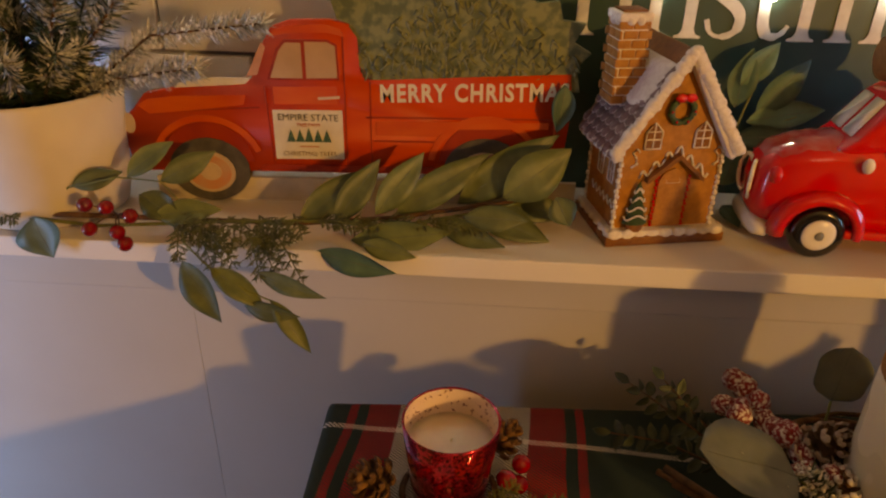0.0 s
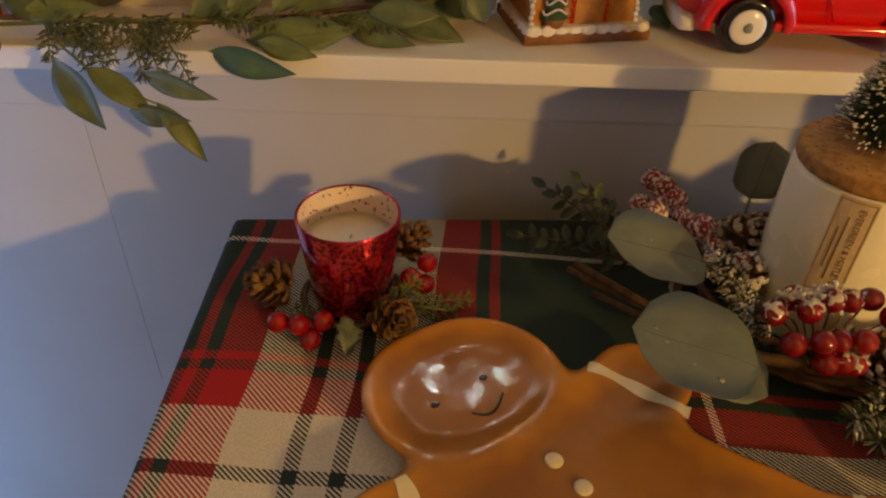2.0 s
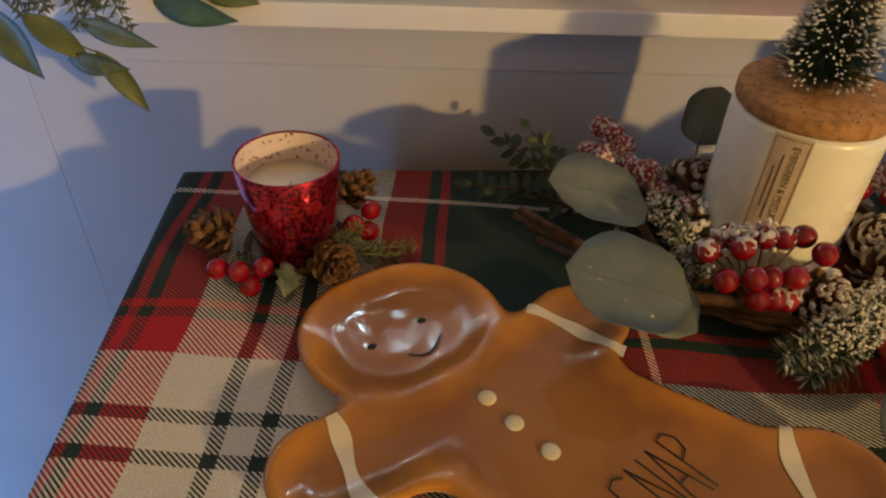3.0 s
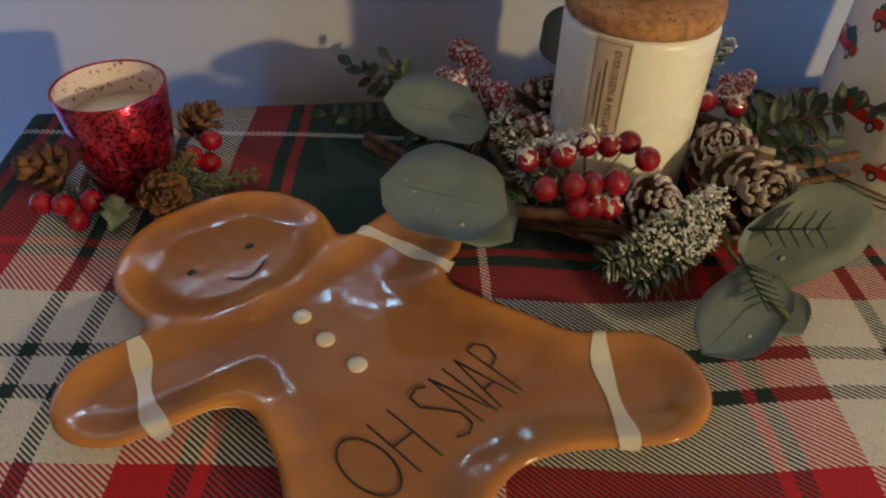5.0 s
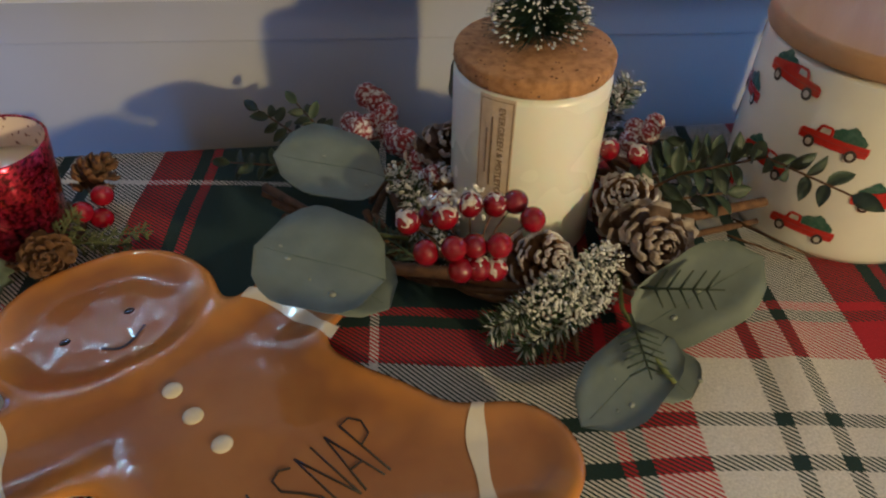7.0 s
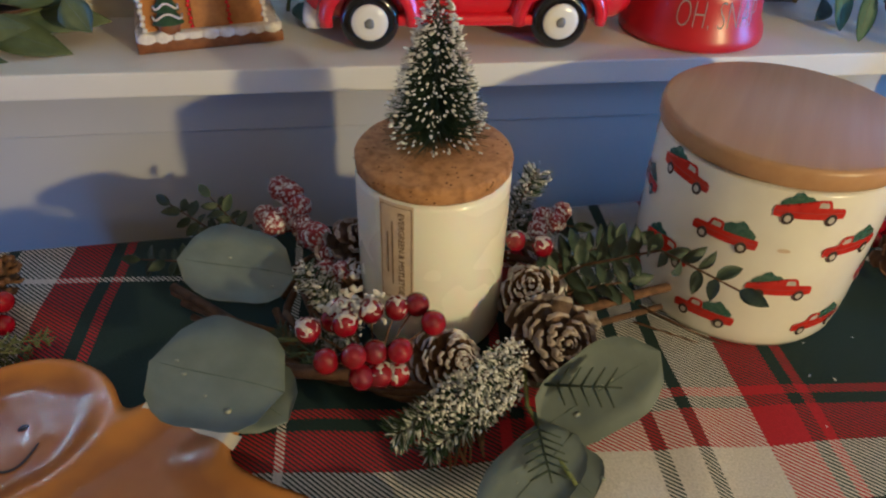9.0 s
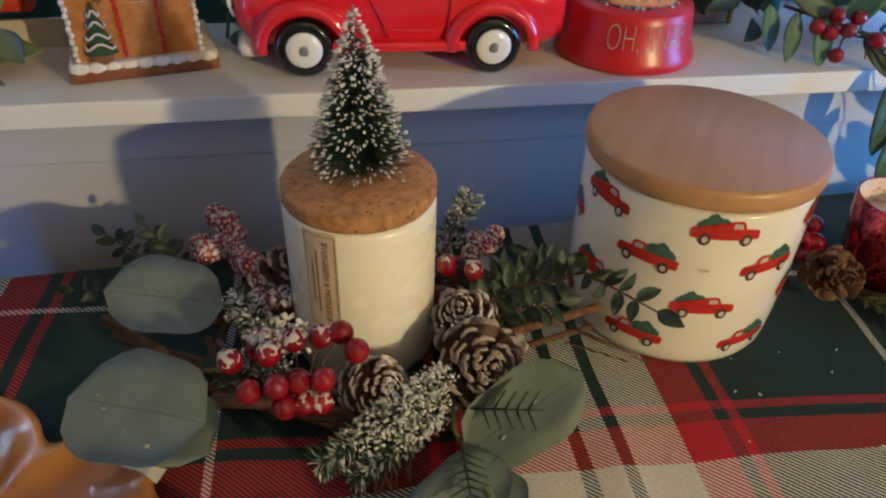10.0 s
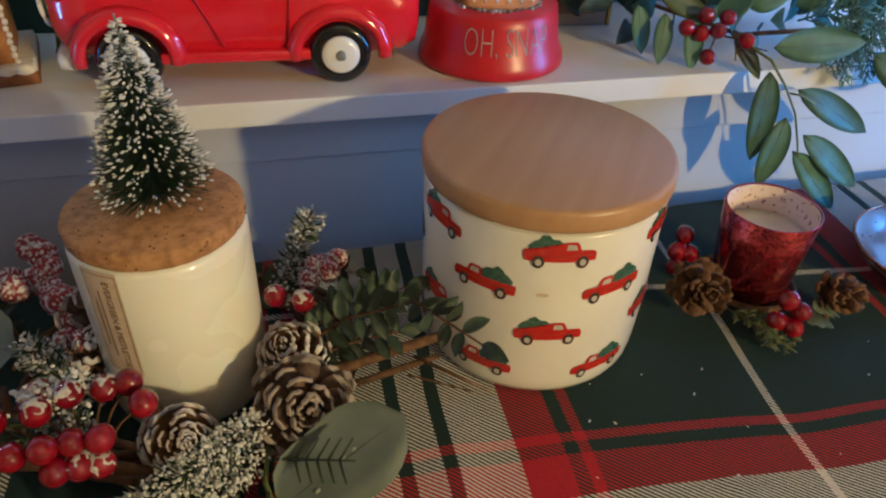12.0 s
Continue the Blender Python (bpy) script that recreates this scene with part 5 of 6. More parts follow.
    for x in (0.0365, 0.0615):
        b = bmesh.new()
        for k in range(15):
            blob(0.0014, at=(x + 0.0004 * (-1) ** k, y - 0.0006, 0.0135 + k * 0.0028), sub=1, bm=b)
        tagged(part("candy_cane", b, RED_GLAZE, door), kind="stuff")
    for s in (-1, 1):
        part("canopy", slab([(0.049, 0.072), (0.049 + s * 0.022, 0.053), (0.049 + s * 0.022, 0.0495), (0.049, 0.068)], y - 0.006, y0), GINGER_DARK, ob, smooth=False)
    piping([(0.022 + k * 0.0011, 0.0525 + 0.0215 * (1 - abs(k - 24.5) / 24.5) + 0.0036 * math.sin(k * 0.78)) for k in range(50)], 0.0010, ob, "zigzag_icing")
    for wx in (0.0285, 0.0665):
        win = part("window", slab([(wx - 0.0058, 0.075), (wx + 0.0058, 0.075), (wx + 0.0058, 0.088), (wx + 0.0035, 0.0925), (wx, 0.094), (wx - 0.0035, 0.0925), (wx - 0.0058, 0.088)], y - 0.0002, y0 + 0.001), GINGER_DARK, ob, "arched window piped in icing", smooth=False)
        piping([(wx - 0.006, 0.075), (wx + 0.006, 0.075), (wx + 0.006, 0.088), (wx, 0.0945), (wx - 0.006, 0.088), (wx - 0.006, 0.075)], 0.0008, win)
        piping([(wx, 0.075), (wx, 0.0945)], 0.0006, win)
        piping([(wx - 0.006, 0.082), (wx + 0.006, 0.082)], 0.0006, win)
        piping([(wx - 0.006, 0.088), (wx + 0.006, 0.088)], 0.0005, win)
    for sx in (0.0165, 0.0800):
        piping([(sx - 0.002, 0.061), (sx + 0.002, 0.064), (sx + 0.001, 0.069), (sx - 0.002, 0.072), (sx + 0.001, 0.0755), (sx + 0.003, 0.073)], 0.0008)
    # wreath and little fir
    b = bmesh.new()
    for k in range(22):
        a = k * 0.2856
        blob(0.0029 * rng.uniform(0.85, 1.15), (1, 0.8, 1), 0.35, 1, 400, (xm + 0.0085 * math.cos(a), y - 0.002, 0.1035 + 0.0085 * math.sin(a)), b)
    wr = part("wreath", b, TREE_GREEN, ob, "tiny green wreath with a red bow")
    b = bmesh.new()
    for s in (-1, 1):
        blob(0.0042, (1.1, 0.6, 0.75), 0.1, 2, at=(xm + s * 0.0035, y - 0.0045, 0.1135), bm=b)
    part("bow", b, RED_GLAZE, wr)
    for k in range(6):
        a = k * 1.05
        part("bead", blob(0.0010, sub=1), RED_GLAZE, wr, "", pose(xm + 0.0085 * math.cos(a), y - 0.0048, 0.1035 + 0.0085 * math.sin(a)))
    fir = part("fir", lathe([(0, 0.045), (0.0035, 0.036), (0.0022, 0.0355), (0.0058, 0.028), (0.0040, 0.0275), (0.0082, 0.019), (0.0055, 0.0186), (0.0100, 0.0105), (0, 0.0100)], 16, 0.06), TREE_GREEN, ob, "little green fir with icing garlands", pose(0.0225, 0.0050, 0.007) @ Matrix.Diagonal((1, 0.55, 1, 1)))
    for k, (z, r) in enumerate(((0.016, 0.0092), (0.0225, 0.0074), (0.030, 0.0052), (0.037, 0.0034))):
        part("garland", tube([(r * math.cos(radians(t)), r * math.sin(radians(t)), z + 0.0022 * math.sin(radians(3 * t))) for t in range(180, 361, 20)], 0.0008, 4), ICING, fir)
    part("tub", lathe([(0, 0), (0.006, 0), (0.0075, 0.0060), (0, 0.0060)], 12), GINGER_DARK, ob, "", pose(0.0225, 0.0042, 0.0112) @ Matrix.Diagonal((1, 0.6, 1, 1)))
    # side wall: windows and wavy icing
    def side(points, r=0.0007):
        part("piping", tube([(x0 - 0.0006, py, pz) for py, pz in points], r, 5), ICING, ob)
    for wy in (0.022, 0.043):
        side([(wy - 0.005, 0.045), (wy + 0.005, 0.045), (wy + 0.005, 0.060), (wy, 0.066), (wy - 0.005, 0.060), (wy - 0.005, 0.045)])
        side([(wy, 0.045), (wy, 0.066)], 0.0005)
        side([(wy - 0.005, 0.054), (wy + 0.005, 0.054)], 0.0005)
    side([(0.012 + k * 0.004, 0.029 + (0.004 if k % 2 else -0.002)) for k in range(12)])
    side([(0.014, 0.071), (0.022, 0.074), (0.030, 0.071), (0.04, 0.074), (0.05, 0.071)])


gingerbread_house()


def ceramic_car():
    """A plump red ceramic pick-up; x along it from its nose, y to the back, z up."""
    ob = thing("ceramic_car", stand(0.2395, 0.5500, -5.5) @ Matrix.Scale(0.980, 4), "glossy red ceramic toy truck with black tyres and white hubs", "ornament")

    def loft(stations, n=24, power=3.0):
        bm = bmesh.new()
        rings = []
        for x, w, z0, z1 in stations:
            ring = []
            for k in range(n):
                a = 2 * math.pi * k / n
                c, s = math.cos(a), math.sin(a)
                ring.append(bm.verts.new((x, w * math.copysign(abs(c) ** (2 / power), c), (z0 + z1) / 2 + (z1 - z0) / 2 * math.copysign(abs(s) ** (2 / power), s))))
            rings.append(ring)
        for a, b in zip(rings, rings[1:]):
            for k in range(n):
                bm.faces.new((a[k], a[(k + 1) % n], b[(k + 1) % n], b[k]))
        bm.faces.new(rings[0][::-1])
        bm.faces.new(rings[-1])
        bmesh.ops.recalc_face_normals(bm, faces=bm.faces)
        return bm
    part("body", loft([(0.000, 0.012, 0.030, 0.056), (0.003, 0.020, 0.024, 0.066), (0.010, 0.026, 0.016, 0.076), (0.030, 0.030, 0.012, 0.084), (0.060, 0.032, 0.011, 0.088), (0.085, 0.033, 0.011, 0.090),
                       (0.150, 0.034, 0.011, 0.090), (0.200, 0.034, 0.011, 0.087), (0.222, 0.033, 0.013, 0.083), (0.231, 0.029, 0.018, 0.074), (0.234, 0.020, 0.026, 0.064)]), RED_GLAZE, ob)
    part("cab", loft([(0.050, 0.022, 0.078, 0.084), (0.058, 0.026, 0.078, 0.0885), (0.068, 0.0275, 0.078, 0.103), (0.078, 0.0285, 0.078, 0.1175), (0.088, 0.029, 0.078, 0.126), (0.130, 0.029, 0.078, 0.128), (0.142, 0.028, 0.078, 0.121), (0.149, 0.024, 0.078, 0.096)], 32, 4.5), RED_GLAZE, ob)
    part("side_window", box(0.086, -0.0303, 0.091, 0.128, -0.0270, 0.117, 0.004, 3), WHITE_GLAZE, ob, "cream painted side window")
    for s in (-1, 1):
        bm = bmesh.new()
        for lift in (0.0002, 0.0016):
            for x, z, half in ((0.0592, 0.0905, 0.0195), (0.0772, 0.1163, 0.0175)):
                for y in (0.0022, half):
                    bm.verts.new((x - 0.78 * lift, s * y, z + 0.62 * lift))
        bmesh.ops.convex_hull(bm, input=bm.verts)
        bmesh.ops.bevel(bm, geom=bm.edges[:], offset=0.0006, segments=2, affect="EDGES")
        part("windscreen", bm, WHITE_GLAZE, ob, "white painted windscreen pane")
    part("running_board", box(0.062, -0.0375, 0.016, 0.172, 0.0375, 0.0235, 0.0035, 3), RED_GLAZE, ob)
    part("bumper", loft([(0.001, 0.024, 0.012, 0.022), (0.004, 0.031, 0.010, 0.024), (0.011, 0.033, 0.010, 0.024), (0.016, 0.030, 0.012, 0.023)], 16), WHITE_GLAZE, ob, "white front bumper")
    for s in (-1, 1):
        part("grille", tube([(0.0035 - 0.006 * math.cos(a * 0.5) ** 2, s * (0.0085 + 0.0062 * math.cos(a)), 0.050 + 0.015 * math.sin(a)) for a in np.linspace(0, 6.283, 26)], 0.0016, 6), WHITE_GLAZE, ob, "white oval grille")
    nose = [(0.003, 0.020, 0.066), (0.010, 0.026, 0.076), (0.030, 0.030, 0.084), (0.060, 0.032, 0.088), (0.085, 0.033, 0.090)]

    def bonnet(x, y):
        for (xa, wa, za), (xb, wb, zb) in zip(nose, nose[1:]):
            if x <= xb:
                f = (x - xa) / (xb - xa)
                w, z = wa + (wb - wa) * f, za + (zb - za) * f
                return 0.048 + (z - 0.048) * max(0.0, 1 - min(abs(y) / w, 0.999) ** 3) ** (1 / 3)
    bm = bmesh.new()
    lines = []
    for i in range(27):
        x = 0.0055 + 0.0525 * i / 26
        half = 0.019 + 0.0055 * i / 26 + 0.0028 * noise.noise((x * 160, 1.3, 0)) - 0.010 * max(0.0, 1 - i / 4)
        lines.append([bm.verts.new((x, half * k / 8, bonnet(x, half * k / 8) + 0.0011 * (1 - (k / 8) ** 6) + 0.0004 * noise.noise((x * 210, k * 0.9, 4.0)))) for k in range(-8, 9)])
    for a, c in zip(lines, lines[1:]):
        for k in range(16):
            bm.faces.new((a[k], c[k], c[k + 1], a[k + 1]))
    part("glaze_snow", bm, mat("pink_frost_glaze", (0.50, 0.13, 0.16), (0.50, 0.025, 0.035), 0.10, 70, 0.4, 120, coat=0.8), ob, "thin frosty glaze over the bonnet")
    part("headlight", blob(0.0070, (0.7, 1, 1), sub=3), RED_GLAZE, ob, "", pose(0.012, -0.0225, 0.060))
    part("headlight", blob(0.0070, (0.7, 1, 1), sub=3), RED_GLAZE, ob, "", pose(0.012, 0.0225, 0.060))
    part("mirror", blob(0.0055, (0.8, 0.7, 1.1), sub=2), WHITE_GLAZE, ob, "", pose(0.070, -0.0335, 0.074))
    r = 0.0205
    for wx in (0.0470, 0.1790):
        for s in (-1, 1):
            m = pose(wx, s * 0.0330, r - 0.0003, 90 * (1 if s < 0 else -1), 0, 0)
            wheel = part("wheel", lathe([(0, -0.006), (r - 0.003, -0.006), (r - 0.0006, -0.004), (r, 0.0), (r - 0.0008, 0.0045), (r - 0.004, 0.0065), (0.0135, 0.0060), (0, 0.0055)], 40), BLACK_GLAZE, ob, "", m)
            part("hub", lathe([(0, 0.0060), (0.0118, 0.0060), (0.0126, 0.0068), (0.0118, 0.0078), (0.008, 0.0086), (0, 0.0090)], 32), WHITE_GLAZE, wheel, "white hub")
            part("boss", blob(0.0036, (1, 1, 0.35), 0.2, 2, 400), GREY_GLAZE, wheel, "", pose(0, 0, 0.0090))
            # fender arch over the wheel
            arch = bmesh.new()
            ring = []
            for k in range(15):
                a = radians(-8 + 196 * k / 14)
                row = []
                for t, (rr, yy) in enumerate(((0.0245, 0.0405), (0.0275, 0.0400), (0.0305, 0.0365), (0.0325, 0.0300), (0.0225, 0.0290), (0.0225, 0.0390))):
                    row.append(arch.verts.new((wx + rr * 1.12 * math.cos(a), s * yy, r + rr * math.sin(a) * 1.02)))
                ring.append(row)
            for a, c in zip(ring, ring[1:]):
                for t in range(6):
                    arch.faces.new((a[t], a[(t + 1) % 6], c[(t + 1) % 6], c[t]))
            arch.faces.new(ring[0])
            arch.faces.new(ring[-1][::-1])
            bmesh.ops.recalc_face_normals(arch, faces=arch.faces)
            part("fender", arch, RED_GLAZE, ob)
    log = part("cargo", lathe([(0, 0), (0.0120, 0), (0.0150, 0.0012), (0.0162, 0.004), (0.0165, 0.030), (0.0158, 0.058), (0.0145, 0.060), (0, 0.0602)], 28, 0.05), GINGER_DARK, ob, "brown log on the roof", pose(0.072, 0.0, 0.1440, 0, 90, 0))
    part("cargo_tie", tube([(0.0168 * math.cos(a), 0.0168 * math.sin(a), 0.018) for a in np.linspace(0, 6.283, 24)], 0.0012, 5), ICING, log)
    part("panel_line", tube([(0.086, -0.0325, 0.084), (0.090, -0.0345, 0.060), (0.106, -0.0348, 0.026)], 0.0008, 4), RED_MATT, ob)
    part("panel_line", tube([(0.148, -0.0335, 0.082), (0.149, -0.0348, 0.060), (0.146, -0.0350, 0.026)], 0.0008, 4), RED_MATT, ob)


ceramic_car()


def truck_sign():
    """A flat cut-out; local x along the sign, z up, its painted face towards -y."""
    ob = thing("truck_sign", pose(0.0, 0.5920, TOP), "flat wooden cut-out sign of a red pick-up carrying a fir tree", "sign")
    y0, y1 = 0.0, 0.008

    def flat(name, outline, material, lift, parent=ob, label="", thick=0.0006):
        return part(name, slab(outline, y0 - lift - thick, y0 - lift), material, parent, label, smooth=False)
    rng = random.Random(6)
    # fir behind the bed
    up = [(0.112, 0.098), (0.108, 0.118), (0.118, 0.128), (0.104, 0.136), (0.112, 0.150), (0.094, 0.152), (0.090, 0.166), (0.074, 0.164), (0.058, 0.176), (0.040, 0.170), (0.020, 0.182),
          (-0.002, 0.176), (-0.024, 0.184), (-0.046, 0.176), (-0.072, 0.182), (-0.094, 0.170), (-0.080, 0.163), (-0.076, 0.150), (-0.066, 0.146), (-0.070, 0.134), (-0.058, 0.128), (-0.062, 0.116), (-0.050, 0.108), (-0.054, 0.098)]
    fir = part("fir", slab(up, y0 + 0.001, y1), SIGN_GREEN, ob, "painted green fir tree", smooth=False)
    tufts = [bmesh.new(), bmesh.new()]
    for k in range(520):
        x, z = rng.uniform(-0.072, 0.108), rng.uniform(0.106, 0.176)
        if z > 0.110 + 0.075 * (1 - abs(x - 0.02) / 0.11):
            continue
        b = tufts[k % 2]
        a = rng.uniform(-2.6, -0.5)
        p = Vector((x, y0 + 0.0006 - 0.0004 * rng.random(), z))
        q = p + Vector((math.cos(a), 0, math.sin(a))) * rng.uniform(0.004, 0.010)
        tube([p, q], 0.0011, 4, 0.3, b)
    for b, mt in zip(tufts, (mat("fir_light", (0.26, 0.28, 0.15), rough=0.6, scale=90), mat("fir_dark", (0.11, 0.135, 0.075), rough=0.6, scale=90))):
        tagged(part("tuft", b, mt, fir), kind="stuff")
    # body silhouette
    body = [(-0.250, 0.050), (-0.247, 0.026), (-0.232, 0.026), (-0.140, 0.027), (0.098, 0.027), (0.104, 0.040), (0.107, 0.085), (0.104, 0.112), (-0.056, 0.104), (-0.060, 0.112), (-0.061, 0.136), (-0.068, 0.146),
            (-0.082, 0.149), (-0.112, 0.148), (-0.126, 0.143), (-0.135, 0.128), (-0.144, 0.104), (-0.150, 0.099), (-0.205, 0.095), (-0.230, 0.090), (-0.240, 0.078), (-0.252, 0.068), (-0.254, 0.056)]
    part("body", slab(body, y0 - 0.0005, y1), WOOD_SIGN, ob, "red painted pick-up body")
    for cx, cz, r in ((-0.1855, 0.026, 0.0315), (0.040, 0.030, 0.0315)):
        flat("wheel_arch", ellipse(cx, cz + 0.004, r * 1.20, r * 1.22, 28, 8, 172), SIGN_SHADE, 0.0006)
        wheel = part("wheel", slab(ellipse(cx, cz + 0.0018, r * 1.04, r * 0.87), y0 - 0.0022, y1), SIGN_TYRE, ob, "painted grey-black tyre", smooth=False)
        flat("rim", ellipse(cx, cz, r * 0.66, r * 0.56), SIGN_GREY, 0.0023, wheel)
        flat("hub", ellipse(cx, cz, r * 0.56, r * 0.47), SIGN_HUB, 0.0030, wheel)
        flat("cap", ellipse(cx + 0.001, cz + 0.001, r * 0.28, r * 0.25), SIGN_GREY, 0.0037, wheel)
    flat("window_surround", [(-0.1315, 0.1035), (-0.0755, 0.1040), (-0.0765, 0.1310), (-0.0835, 0.1348), (-0.1165, 0.1342), (-0.1230, 0.1275)], SIGN_SHADE, 0.0005)
    flat("snow_strip", [(-0.206, 0.0945), (-0.149, 0.0985), (-0.146, 0.1040), (-0.175, 0.1035), (-0.202, 0.0990)], SIGN_SNOW, -0.002, label="white painted snow above the bonnet", thick=0.0015)
    flat("window", [(-0.129, 0.105), (-0.104, 0.105), (-0.104, 0.132), (-0.116, 0.132), (-0.121, 0.126)], SIGN_PANE, 0.0010, label="cream cab window")
    flat("window", [(-0.101, 0.105), (-0.077, 0.106), (-0.078, 0.130), (-0.084, 0.133), (-0.101, 0.133)], SIGN_PANE, 0.0010, label="cream cab window")
    flat("windscreen", [(-0.148, 0.105), (-0.139, 0.107), (-0.131, 0.128), (-0.134, 0.132)], mat("painted_glass", (0.62, 0.30, 0.20), rough=0.5, scale=60), 0.0006)
    for o in ([(-0.0725, 0.030), (-0.0715, 0.030), (-0.0715, 0.140), (-0.0725, 0.140)], [(-0.135, 0.098), (-0.134, 0.098), (-0.131, 0.030), (-0.132, 0.030)], [(-0.205, 0.0775), (-0.140, 0.0815), (-0.140, 0.0805), (-0.205, 0.0765)],
              [(-0.056, 0.0755), (0.100, 0.0765), (0.100, 0.0750), (-0.056, 0.0740)], [(-0.050, 0.0560), (0.000, 0.0560), (0.000, 0.0545), (-0.050, 0.0545)], [(-0.0525, 0.030), (-0.0515, 0.030), (-0.0515, 0.104), (-0.0525, 0.104)],
              [(0.094, 0.032), (0.0955, 0.032), (0.0955, 0.106), (0.094, 0.106)], [(-0.250, 0.036), (-0.226, 0.036), (-0.226, 0.034), (-0.250, 0.034)]):
        flat("painted_line", o, SIGN_SHADE, 0.0006)
    flat("handle", [(-0.0930, 0.0880), (-0.0760, 0.0895), (-0.0760, 0.0915), (-0.0930, 0.0905)], SIGN_GREY, 0.0008)
    flat("ground_strip", [(-0.232, -0.0001), (0.118, -0.0001), (0.118, 0.020), (-0.232, 0.020)], mat("sign_snow", (0.62, 0.54, 0.42), (0.52, 0.44, 0.33), 0.6, 60), -0.006, label="cream snow strip under the truck", thick=0.004)
    tag = flat("tag", [(-0.1300, 0.0385), (-0.0745, 0.0390), (-0.0745, 0.0800), (-0.1300, 0.0795)], PAPER_WHITE, 0.0008, label="cream tag with lettering and five small firs")
    for k in range(5):
        c = -0.1165 + k * 0.0072
        s = 1.15 if k == 2 else 1.0
        flat("fir_print", [(c - 0.0036, 0.0535), (c + 0.0036, 0.0535), (c, 0.0535 + 0.0105 * s)], PRINT_GREEN, 0.0015, tag)
    for words, size, z, material in (("EMPIRE STATE", 0.0078, 0.0735, INK), ("TREE FARM", 0.0038, 0.0675, PRINT_RED), ("CHRISTMAS TREES", 0.0053, 0.0432, INK_SOFT)):
        part("lettering", lettering(words, size, 0.0001), material, tag, "", pose(-0.1022, -0.0017, z, 90, 0, 0), smooth=False)
    flat("print_bar", [(-0.110, 0.0490), (-0.0945, 0.0490), (-0.0945, 0.0500), (-0.110, 0.0500)], SIGN_HUB, 0.0015, tag)
    words = lettering("MERRY CHRISTMAS", 0.0195, 0.0002, 1.16, 0.0006)
    lo, hi = min(v.co.x for v in words.verts), max(v.co.x for v in words.verts)
    part("lettering", words, PAPER_WHITE, ob, "cream capital letters", pose(0.0295, -0.0010, 0.0955, 90, -1.5, 0) @ Matrix.Diagonal((0.148 / (hi - lo), 1, 1, 1)), smooth=False)
    # painted modelling of the bodywork
    glow = mat("painted_orange_red", (0.66, 0.105, 0.030), (0.60, 0.065, 0.020), 0.5, 45, stretch=(0.5, 1, 1.5))
    flat("painted_bonnet", [(-0.236, 0.081), (-0.228, 0.074), (-0.190, 0.078), (-0.152, 0.083), (-0.150, 0.091), (-0.205, 0.089), (-0.228, 0.086)], glow, 0.0007, label="lighter painted bonnet")
    flat("painted_roof", [(-0.128, 0.136), (-0.112, 0.139), (-0.084, 0.140), (-0.070, 0.137), (-0.074, 0.143), (-0.084, 0.146), (-0.112, 0.145), (-0.124, 0.141)], glow, 0.0007)
    flat("painted_side", [(-0.048, 0.060), (0.000, 0.060), (0.010, 0.066), (0.090, 0.068), (0.090, 0.073), (-0.048, 0.072)], glow, 0.0007)
    flat("painted_door", [(-0.128, 0.084), (-0.078, 0.085), (-0.078, 0.099), (-0.128, 0.098)], glow, 0.0007)
    flat("painted_lamp", ellipse(-0.2455, 0.066, 0.0050, 0.0085, 18), SIGN_GREY, 0.0007)
    flat("painted_sill", [(-0.146, 0.0275), (0.000, 0.0275), (0.000, 0.0335), (-0.140, 0.0335)], SIGN_SHADE, 0.0007)
    for cx, cz in ((-0.1855, 0.030), (0.040, 0.034)):
        outer, inner = ellipse(cx, cz, 0.0465, 0.0440, 22, 20, 172), ellipse(cx, cz, 0.0415, 0.0385, 22, 20, 172)
        flat("painted_fender", outer + inner[::-1], glow, 0.0008)


truck_sign()


